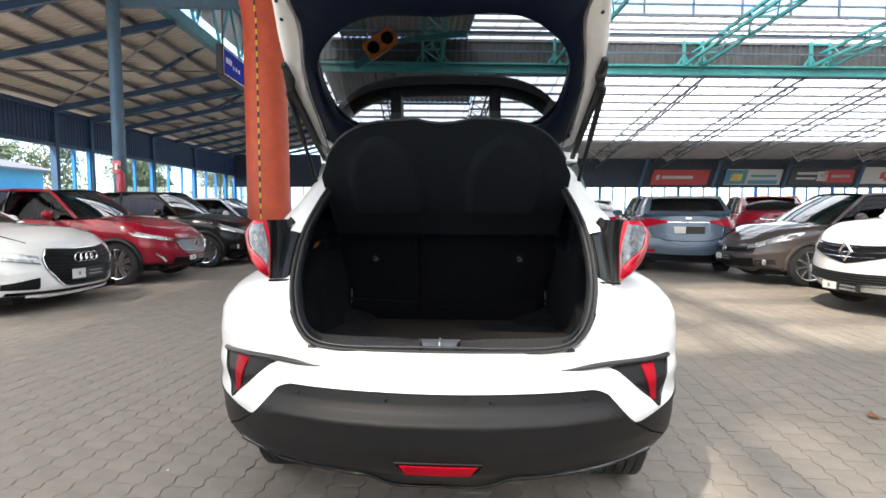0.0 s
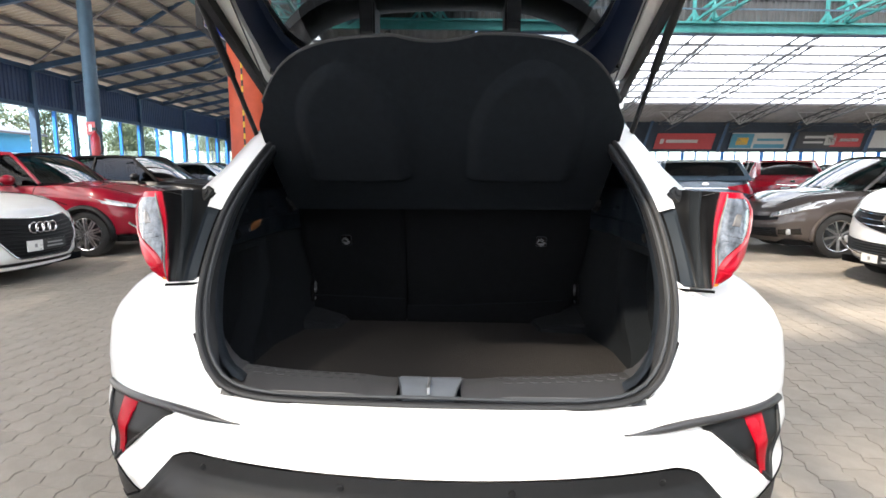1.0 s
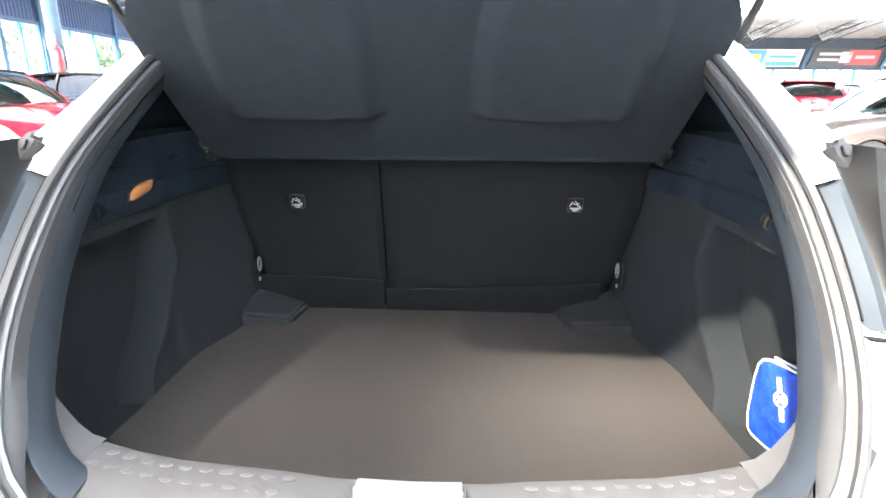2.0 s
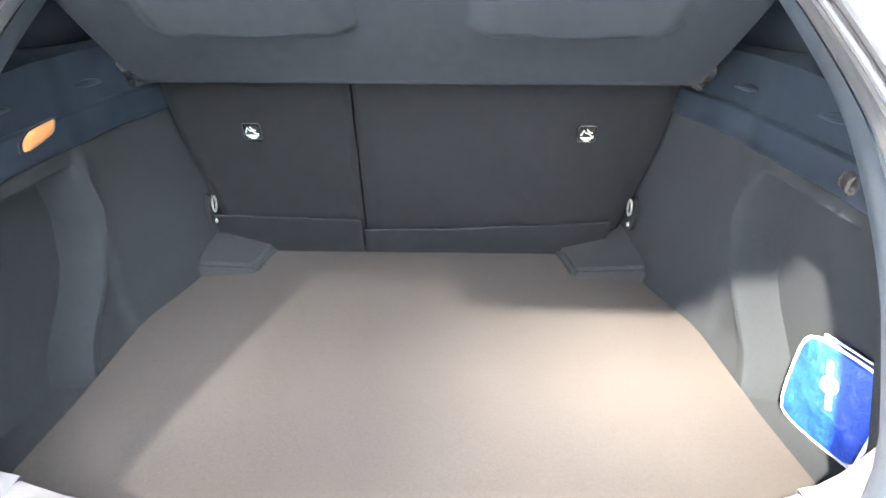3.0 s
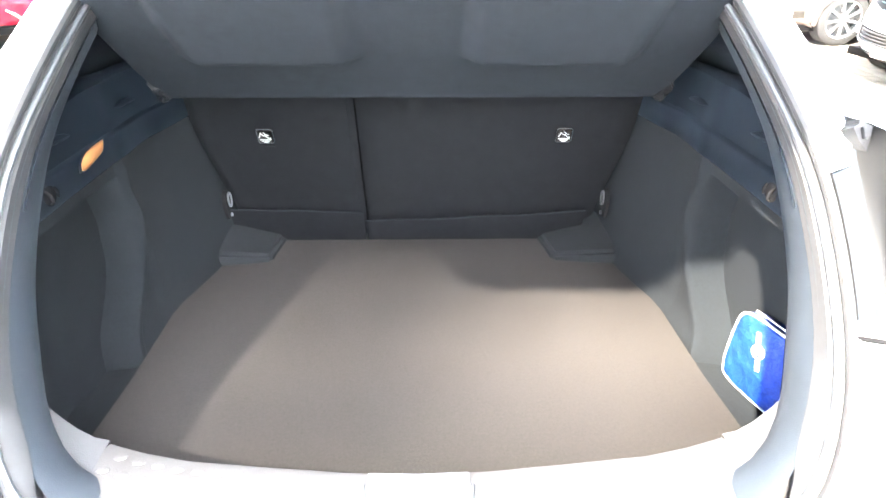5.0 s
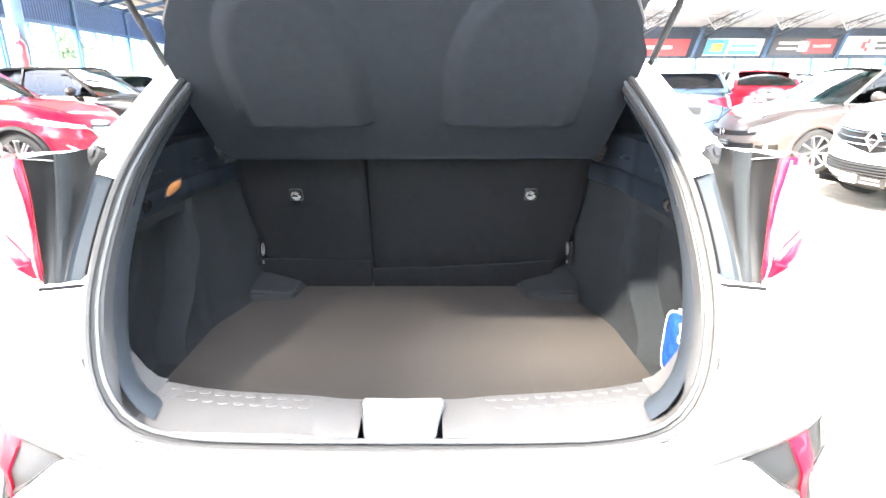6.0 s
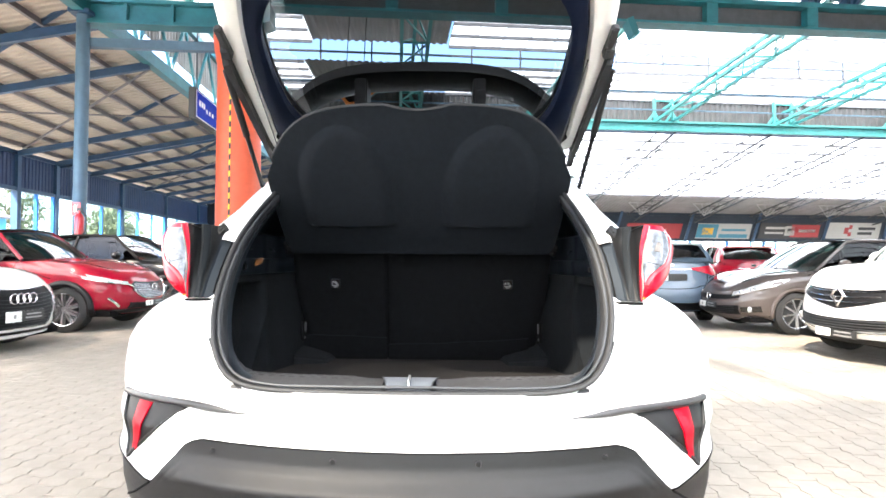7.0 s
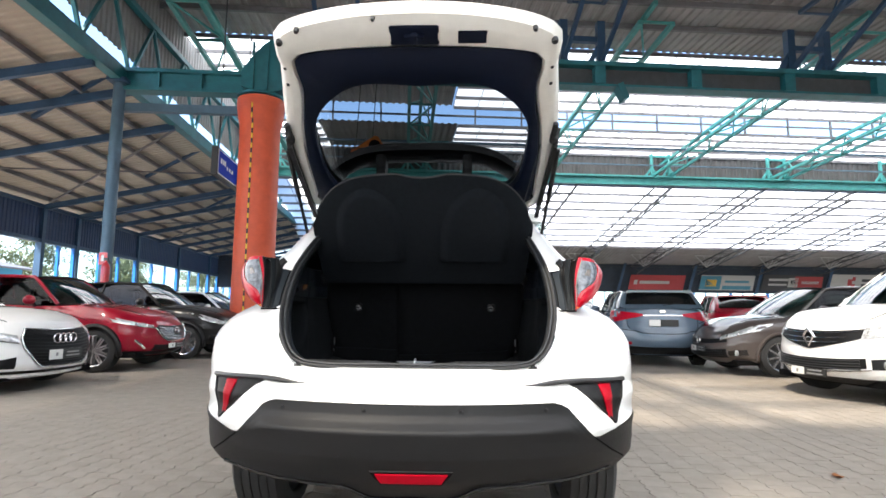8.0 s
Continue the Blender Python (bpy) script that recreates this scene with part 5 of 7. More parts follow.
# seat backs in a 40:60 split, leaning to the boot
def seat_panel(x0, x1, name, label):
    rows = []
    for k in range(15):
        z = 0.675 + (1.22 - 0.675) * k / 14
        y = 2.497 - 0.26 * (z - 0.675)
        grow = 0.045 * step01(0.7, 1.05, z)
        a = x0 - (grow if x0 < -0.3 else 0) - 0.0
        b = x1 + (grow if x1 > 0.3 else 0)
        row = []
        for j in range(25):
            f = j / 24
            r = min(f, 1 - f) * (b - a)
            row.append(Vector((a + (b - a) * f, y + 0.012 * (1 - step01(0, 0.012, r)) + 0.0025 * math.sin(9 * f + 5 * z) * step01(0, 0.1, r), z)))
        rows.append(row)
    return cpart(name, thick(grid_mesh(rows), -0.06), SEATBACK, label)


left_seat = seat_panel(-0.455, -0.133, "seat_back", "narrow black felt seat back")
right_seat = seat_panel(-0.129, 0.455, "seat_back", "wide black felt seat back")
left_seat.name, right_seat.name = "seat_back", "seat_back"
# loose flaps along the seat foot
for x0, x1, z0, z1, wav in ((-0.47, -0.136, 0.793, 0.783, 0.0006), (-0.131, 0.425, 0.757, 0.785, 0.001)):
    rows = []
    for k in range(5):
        row = []
        for j in range(29):
            f = j / 28
            top = z0 + (z1 - z0) * f ** 1.5 + wav * math.sin(14 * f)
            z = 0.678 + (top - 0.678) * k / 4
            row.append(Vector((x0 + (x1 - x0) * f, 2.474 - 0.20 * (z - 0.675) + 0.0008 * math.sin(20 * f + k), z)))
        rows.append(row)
    cpart("seat_flap", thick(grid_mesh(rows), 0.004), SEATBACK, "felt flap at the foot of the seat back")
    hem = [r + Vector((0, -0.003, 0)) for r in rows[-1]]
    cpart("flap_hem", tube_mesh(hem, 0.0022, 6), FELT, "stitched hem")
# child-seat anchor badges
for x in (-0.337, 0.337):
    z = 1.0
    y = 2.497 - 0.26 * (z - 0.675)
    m = Matrix.Translation((x, y - 0.004, z)) @ pose(0, 0, 0, 14.6)
    badge = cpart("anchor_badge", box_mesh(-0.0185, 0.0185, -0.003, 0.003, -0.0185, 0.0185, m, bevel=0.003), GLOSS, "black badge with a white child-seat symbol")
    bm = bmesh.new()
    add_tube(bm, [m @ Vector(p) for p in ((-0.013, -0.006, -0.002), (-0.008, -0.006, 0.010), (-0.004, -0.006, 0.004), (0.002, -0.006, 0.003), (0.008, -0.006, -0.003), (0.013, -0.006, -0.003))], 0.0014, 6)
    add_tube(bm, [m @ Vector(p) for p in ((-0.002, -0.006, 0.012), (0.003, -0.006, 0.006), (0.009, -0.006, 0.004))], 0.0012, 6)
    add_box(bm, -0.013, 0.013, -0.0065, -0.0045, -0.0080, -0.0062, m)
    add_box(bm, -0.009, 0.009, -0.0065, -0.0045, -0.0118, -0.0102, m)
    add_box(bm, -0.005, 0.005, -0.0065, -0.0045, -0.0152, -0.0140, m)
    cpart("symbol", bm, GREY_PRINT, "white symbol", badge, smooth=False)
    rim_ = [m @ Vector((0.018 * a, -0.003, 0.018 * b_)) for a, b_ in ((-1, -0.8), (-0.8, -1), (0.8, -1), (1, -0.8), (1, 0.8), (0.8, 1), (-0.8, 1), (-1, 0.8))]
    cpart("badge_rim", tube_mesh(rim_, 0.0010, 6, cyclic=True), HARD, "", badge)
    if x < 0:
        cpart("badge_flap", box_mesh(-0.012, 0.016, -0.002, 0.002, -0.036, -0.024, m, bevel=0.003), SEATBACK, "", badge)

# boot lamp in the left trim
def lamp_loop(grow, out):
    corners = [(2.034, 1.070), (2.038, 1.083), (2.062, 1.095), (2.118, 1.099), (2.122, 1.094), (2.112, 1.080), (2.085, 1.073), (2.045, 1.067)]
    loop = spline([Vector((0, y, z)) for y, z in corners + corners[:1]], 33)[:-1]
    mid_ = Vector((0, 2.078, 1.083))
    return [Vector((-(wall_x(p.y, 1.015) - 0.013) + out, p.y, p.z)) for p in [mid_ + (q - mid_) * grow * 0.88 for q in loop]]


bezel = cpart("boot_lamp", grid_mesh([lamp_loop(1.12, 0.0), lamp_loop(1.12, 0.003), lamp_loop(1.0, 0.004), lamp_loop(0.98, 0.001)], cyclic=True), HARD, "small lit amber boot lamp")
cpart("lamp_lens", grid_mesh([lamp_loop(1.0, 0.0), lamp_loop(0.97, 0.0045), lamp_loop(0.7, 0.007), lamp_loop(0.3, 0.008), lamp_loop(0.02, 0.008)], cyclic=True), AMBER, "amber lens", bezel)

# raised parcel shelf with two embossed pads
def shelf_point(f, g, lift=0.0):
    """f across from -1 to 1, g from the lower edge to the upper one."""
    g_top = 1.0 - 0.235 * abs(f) ** 6 - 0.06 * abs(f) ** 2.5 - 0.03 * (1 - min(1, abs(f) / 0.22) ** 2) * (abs(f) < 0.22)
    w = 0.487 + 0.012 * g - 0.03 * step01(0.82, 1.0, g)
    v = g * g_top - 0.026 * (1 - g)
    y = 2.325 - 0.405 * v - 0.03 * math.sin(math.pi * v)
    z = 1.112 + 0.455 * v - 0.012 * math.sin(math.pi * v)
    n = Vector((0, -0.74, -0.67))
    x = f * w
    px = abs(x)

    def pad(px, v):
        t = max(0.0, min(1.0, (v - 0.48) / 0.40))
        half = 0.148 * (1 - t ** 2.6) ** 0.6
        soft = min(half - abs(px - 0.236 - 0.012 * t), 0.6 * (0.89 - v))
        return step01(-0.010, 0.034, soft) * step01(0.262, 0.292, v)
    lift += 0.024 * pad(px, v)
    lip = max(0.0, 1 - v / 0.085) ** 2
    return Vector((x, y - 0.020 * lip, z + 0.012 * lip)) + n * lift


rows = [[shelf_point(-1 + 2 * j / 150, k / 96) for j in range(151)] for k in range(97)]
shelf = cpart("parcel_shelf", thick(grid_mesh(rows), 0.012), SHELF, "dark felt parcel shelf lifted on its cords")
# hidden board, added to keep light out of the gap behind the shelf
cpart("light_stop_board", box_mesh(-0.47, 0.47, 2.318, 2.385, 1.122, 1.134, bevel=0.003), SHELF, "unseen board that stops light between shelf and seat backs", shelf)
border = [shelf_point(-1 + 2 * j / 60, 1.0, 0.004) for j in range(61)]
cpart("shelf_edge", tube_mesh(border, 0.006, 6), RUBBER, "shelf edge roll", shelf)
cpart("shelf_hem", tube_mesh([shelf_point(-1 + 2 * j / 40, 0.0, 0.002) for j in range(41)], 0.005, 8), SHELF, "", shelf)
for s in (1, -1):
    bm = bmesh.new()
    for k, (g, d) in enumerate(((0.0, 0.009), (0.035, 0.013), (0.075, 0.016), (0.115, 0.012), (0.15, 0.008))):
        p = shelf_point(s * 1.0, g)
        add_box(bm, -0.012 + 0.004 * (k % 2), 0.010, -0.010, 0.010, -d, d, Matrix.Translation(p + Vector((s * 0.002, -0.008, 0))) @ pose(0, 0, 0, 40 + 14 * (k % 2), 22 * k - 40, 20 * s), bevel=0.003)
    pivot = cpart("shelf_pivot", bm, SATIN, "blue-black plastic shelf pivot", shelf)
    bm = bmesh.new()
    add_tube(bm, [shelf_point(s * 0.985, 0.02, 0.012), shelf_point(s * 1.0, 0.06, 0.02), shelf_point(s * 0.99, 0.10, 0.012), shelf_point(s * 1.0, 0.15, 0.010)], 0.004, 8)
    cpart("pivot_clip", bm, SATIN, "", pivot)
    cord_top = Vector((s * 0.50, 1.86, 1.68))
    cpart("shelf_cord", tube_mesh([shelf_point(s * 0.93, 0.93), cord_top], 0.002, 6), RUBBER, "", shelf)

# ---- tailgate ----
def gate(x, y, up=0.0):
    """A point of the open tailgate's inner face above the plan point (x, y); it bows a little across."""
    return Vector((x, y, 1.52 + 0.413 * (2.30 - y) + 0.035 * (1 - (x / 0.55) ** 2) * step01(1.9, 1.35, y) + up))


OUTER = [(0, 1.330), (0.20, 1.336), (0.36, 1.354), (0.45, 1.378), (0.490, 1.408), (0.502, 1.445), (0.497, 1.50), (0.515, 1.60), (0.54, 1.72), (0.556, 1.82), (0.568, 1.95), (0.572, 2.10), (0.565, 2.30), (0.40, 2.38), (0, 2.40)]
INNER = [(0, 1.452), (0.20, 1.452), (0.36, 1.454), (0.425, 1.462), (0.445, 1.485), (0.448, 1.52), (0.440, 1.58), (0.452, 1.66), (0.478, 1.76), (0.492, 1.84), (0.508, 1.95), (0.515, 2.10), (0.512, 2.28), (0.38, 2.33), (0, 2.34)]
LIGHT = [(0, 1.610), (0.10, 1.602), (0.20, 1.598), (0.28, 1.618), (0.345, 1.66), (0.395, 1.71), (0.425, 1.76), (0.445, 1.82), (0.452, 1.90), (0.455, 1.98), (0.452, 2.06), (0.440, 2.14), (0.40, 2.22), (0.30, 2.27), (0, 2.30)]


def loop2(pts, n=44):
    half = spline([Vector((x, y, 0)) for x, y in pts], n)
    return half + [Vector((-p.x, p.y, 0)) for p in half[-2:0:-1]]


lo_, li_, lg_ = loop2(OUTER), loop2(INNER), loop2(LIGHT)
g_out = [gate(p.x, p.y) for p in lo_]
g_in = [gate(p.x, p.y) for p in li_]
mid = [(a + b) / 2 + Vector((0, 0, -0.012)) for a, b in zip(g_out, g_in)]
rows = [[p + Vector((p.x * 0.02, 0.0, 0.050)) for p in g_out], [p + Vector((0, 0, 0.006)) for p in g_out], [p.lerp(q, 0.2) + Vector((0, 0, -0.006)) for p, q in zip(g_out, g_in)], mid, [p.lerp(q, 0.85) + Vector((0, 0, -0.008)) for p, q in zip(g_out, g_in)], [p + Vector((0, 0, 0.012)) for p in g_in], [p + Vector((0, 0, 0.04)) for p in g_in]]
tg = cpart("tailgate", grid_mesh(rows, cyclic=True), WHITE_IN, "open tailgate with white painted inner frame")
rows = [[p + Vector((0, 0, 0.004)) for p in g_in], [p.lerp(gate(q.x, q.y), 0.12) + Vector((0, 0, -0.016)) for p, q in zip(g_in, lg_)], [p.lerp(gate(q.x, q.y), 0.7) + Vector((0, 0, -0.012)) for p, q in zip(g_in, lg_)], [gate(q.x, q.y) + Vector((0, 0, 0.004)) for q in lg_], [gate(q.x, q.y) + Vector((0, 0, 0.035)) for q in lg_]]
cpart("tailgate_trim", grid_mesh(rows, cyclic=True), NAVYTRIM, "dark plastic tailgate lining", tg)
bm = bmesh.new()
bm.faces.new([bm.verts.new(gate(q.x, q.y) + Vector((0, 0, 0.04))) for q in lg_])
cpart("tailgate_glass", bm, GLASS_DARK, "tinted tailgate window", tg, smooth=False)
# outer skin above, so that the gate is a closed body
rows = [[p + Vector((p.x * 0.02, 0.0, 0.050)) for p in g_out], [gate(p.x * 1.0, p.y) + Vector((0, 0, 0.10)) for p in li_], [gate(q.x, q.y) + Vector((0, 0, 0.06)) for q in lg_]]
cpart("outer_skin", grid_mesh(rows, cyclic=True), WHITE, "white outer skin of the tailgate", tg)
# lock recess, grab recess, buffers, bolts
def gate_frame(x, y, up=0.0, turn=0.0):
    return Matrix.Translation(gate(x, y, up)) @ pose(0, 0, 0, -22.4, 0, turn)


cpart("lock_plate", box_mesh(-0.085, 0.085, -0.040, 0.040, -0.006, 0.004, gate_frame(-0.005, 1.395, -0.010), bevel=0.004), NAVYTRIM, "dark lock plate", tg)
bm = bmesh.new()
add_box(bm, -0.034, 0.034, -0.012, 0.012, -0.018, 0.0, gate_frame(-0.005, 1.395, -0.014), bevel=0.003)
add_box(bm, -0.012, 0.012, -0.02, 0.02, -0.022, 0.0, gate_frame(-0.005, 1.395, -0.014), bevel=0.003)
cpart("lock_cover", bm, NAVYTRIM, "", tg)
cpart("grab_recess", box_mesh(-0.050, 0.050, -0.026, 0.026, -0.003, 0.003, gate_frame(0.195, 1.397, -0.012), bevel=0.0025), NAVYTRIM, "dark oval pull recess", tg)
for s in (1, -1):
    for x, y, r in ((0.475, 1.40, 0.012), (0.405, 1.362, 0.009), (0.482, 1.50, 0.007), (0.49, 1.57, 0.007), (0.14, 1.338, 0.007)):
        if s < 0 or x > 0.2:
            bm = bmesh.new()
            lathe(bm, [(0, -0.008), (r * 0.8, -0.007), (r, 0), (r, 0.01)], 14, gate_frame(s * x, y, -0.004))
            cpart("rubber_buffer", bm, RUBBER, "", tg)
    bm = bmesh.new()
    add_box(bm, -0.010, 0.010, -0.045, 0.045, -0.02, 0.004, gate_frame(s * 0.545, 1.79, -0.012), bevel=0.004)
    add_box(bm, -0.014, 0.014, -0.018, 0.018, -0.028, 0.004, gate_frame(s * 0.548, 1.83, -0.012), bevel=0.004)
    cpart("side_stop", bm, RUBBER, "black rubber side stop", tg)
    # black outer finisher near the roof end
    rows = [[gate(s * (0.566 + 0.014 * g), y) + Vector((0, 0, -0.055 + 0.085 * g)) for g in (0, 0.5, 1.0)] for y in (1.84, 1.95, 2.1, 2.25, 2.34)]
    cpart("side_finisher", thick(grid_mesh(rows), 0.02), SATIN, "black side finisher", tg)
    # gas strut
    a, b = Vector((s * 0.552, 2.21, 1.315)), gate(s * 0.580, 1.90, -0.02)
    m1 = a.lerp(b, 0.52)
    strut = cpart("gas_strut", tube_mesh([a, m1], 0.0075, 10), CLAD, "black gas strut")
    cpart("strut_rod", tube_mesh([m1, b], 0.011, 10), CLAD, "", strut)
    cpart("strut_ball", box_mesh(-0.014, 0.014, -0.012, 0.012, -0.016, 0.016, Matrix.Translation(a), bevel=0.005), RUBBER, "", strut)
# spoiler: a black arch on two legs beyond the glass
def arch(x, r=0.0):
    f = abs(x) / 0.5
    return Vector((x, 2.15 + 0.10 * f ** 2, 1.635 + 0.145 * (1 - f ** 4.5) + r))


rows = []
for k in range(41):
    x = -0.5 + k / 40
    p = arch(x)
    rows.append([p + Vector((0, 0, 0.0)), p + Vector((0, -0.05, -0.018)), p + Vector((0, -0.05, -0.05)), p + Vector((0, 0.02, -0.078)), p + Vector((0, 0.13, -0.062)), p + Vector((0, 0.16, -0.01))])
spoiler = cpart("roof_spoiler", grid_mesh(rows, cyclic=True), SATIN, "black arched roof spoiler", tg)
for s in (1, -1):
    cpart("spoiler_leg", box_mesh(-0.022, 0.022, -0.03, 0.08, -0.14, 0.0, Matrix.Translation(arch(s * 0.205) + Vector((0, 0.0, -0.05))), bevel=0.006), SATIN, "black spoiler leg", spoiler)
    cpart("spoiler_end", tube_mesh([arch(s * 0.49) + Vector((0, 0.03, -0.03)), Vector((s * 0.50, 2.26, 1.53))], 0.035, 10), SATIN, "", spoiler)

# first-aid bag in the right pocket
bag = thing("first_aid_bag", "blue vinyl first-aid bag with white piping in the boot pocket", "bag", at=pose(0.594, 1.922, 0.683, 0, 0, 18) @ pose(0, 0, 0, 0, 4, 0) @ Matrix.Scale(0.74, 4))
outline = [(-0.085, 0.012), (-0.075, 0.0), (0.05, 0.0), (0.085, 0.03), (0.092, 0.16), (0.075, 0.19), (0.03, 0.198), (-0.06, 0.196), (-0.082, 0.18)]
loop = spline([Vector((0, y, z)) for y, z in outline + outline[:1]], 41)[:-1]
bm = bmesh.new()
add_grid(bm, [[Vector((d + 0.010 * math.sin(p.y * 60) * (d > 0.01), p.y * s_, 0.1 + (p.z - 0.1) * s_)) for p in loop] for d, s_ in ((0.035, 0.97), (0.012, 1.0), (-0.008, 1.0), (-0.016, 0.94), (-0.019, 0.6), (-0.020, 0.05))], cyclic=True)
b1 = part("pouch", bm, BAG_BLUE, None, "blue vinyl pouch"); b1.parent = bag
b2 = part("piping", tube_mesh([p + Vector((-0.010, 0, 0)) for p in loop], 0.0035, 6, cyclic=True), BAG_WHITE, None, "white piping"); b2.parent = bag
bm = bmesh.new()
em = Vector((-0.0215, 0.008, 0.128))
add_tube(bm, [em + Vector((0, 0.016 * math.cos(a), 0.016 * math.sin(a))) for a in [2 * math.pi * k / 24 for k in range(24)]], 0.0020, 6, cyclic=True)
for a in (0, 90):
    add_box(bm, -0.002, 0.002, -0.011, 0.011, -0.003, 0.003, Matrix.Translation(em) @ pose(0, 0, 0, a + 20))
for dy, dz in ((0.011, 0.030), (-0.011, -0.030)):
    add_box(bm, -0.0015, 0.0015, -0.0048, 0.0048, -0.016, 0.016, Matrix.Translation(em + Vector((0, dy, dz))) @ pose(0, 0, 0, -20))
b3 = part("emblem", bm, BAG_WHITE, None, "white round emblem"); b3.parent = bag
b4 = part("zip", tube_mesh([Vector((0.008, y, 0.199 - 0.3 * (y + 0.005) ** 2)) for y in [-0.07 + 0.14 * k / 12 for k in range(13)]], 0.003, 6), BAG_WHITE); b4.parent = bag

# ---- wheels and the other parked cars ----
def add_wheel(parent, name_at, r, width, spokes, rim_mat, offset=Matrix(), twin=False):
    """A tyre with tread grooves, an alloy rim and a brake disc; the axle is local x, outside at +x."""
    turn = name_at @ pose(0, 0, 0, 0, 90)
    bm = bmesh.new()
    rr = r * 0.70
    prof = [(rr, -width / 2 + 0.01), (rr + 0.01, -width / 2), (r * 0.9, -width / 2), (r * 0.975, -width * 0.42)]
    for k in range(5):
        c = -width * 0.34 + k * width * 0.17
        prof += [(r, c - width * 0.065), (r, c + width * 0.065)]
        if k < 4:
            prof += [(r - 0.009, c + width * 0.07), (r - 0.009, c + width * 0.10)]
    prof += [(r * 0.975, width * 0.42), (r * 0.9, width / 2), (rr + 0.01, width / 2), (rr, width / 2 - 0.01)]
    lathe(bm, prof, 40, turn)
    wheel = part("wheel", bm, TYRE, None, "black road tyre")
    wheel.parent = parent
    wheel.matrix_parent_inverse = offset
    bm = bmesh.new()
    lathe(bm, [(rr, -width / 2 + 0.02), (rr * 0.97, -width * 0.3), (rr * 0.93, width * 0.2), (rr * 0.96, width / 2 - 0.012), (rr + 0.004, width / 2 - 0.004)], 36, turn)
    lathe(bm, [(0, width * 0.36), (0.03, width * 0.38), (0.06, width * 0.36), (0.065, width * 0.2)], 16, turn)
    for k in range(spokes):
        for d in ((-0.09, 0.09) if twin else (0,)):
            a = 2 * math.pi * k / spokes
            m = turn @ pose(0, 0, 0, 0, 0, math.degrees(a))
            p0, p1 = Vector((0.04, d * 0.2, width * 0.34)), Vector((rr * 0.965, d * 1.0 * rr, width * 0.42))
            add_beam(bm, m @ p0, m @ p1, 0.028 if twin else 0.045, 0.03)
    rim = part("rim", bm, rim_mat, None, "alloy rim"); rim.parent = wheel
    bm = bmesh.new()
    lathe(bm, [(0, -0.01), (rr * 0.94, -0.01), (rr * 0.94, 0.0), (rr * 0.6, 0.012), (0, 0.012)], 24, turn)
    d = part("brake_disc", bm, DARKSTEEL); d.parent = wheel
    return wheel


def paint(name, colour, rough=0.3, metal=0.0, coat=1.0):
    return material(name, colour, 0.42, metal, coat=coat, vary=0.03, scale=4, spec=0.2)


HEADLAMP = material("headlamp_lens", (0.55, 0.57, 0.58), 0.1, metal=0.3, vary=0.6, scale=18, coat=0.8)
GRILLE = material("matt_black_grille", (0.006, 0.006, 0.007), 0.55, vary=0.2, scale=60, spec=0.2)
PLATE_WHITE = material("dealer_plate_white", (0.7, 0.7, 0.68), 0.5)
PLATE_GREY = material("dealer_plate_grey", (0.25, 0.25, 0.25), 0.5)
PLATE_BLACK = material("dealer_plate_black", (0.02, 0.02, 0.02), 0.4)


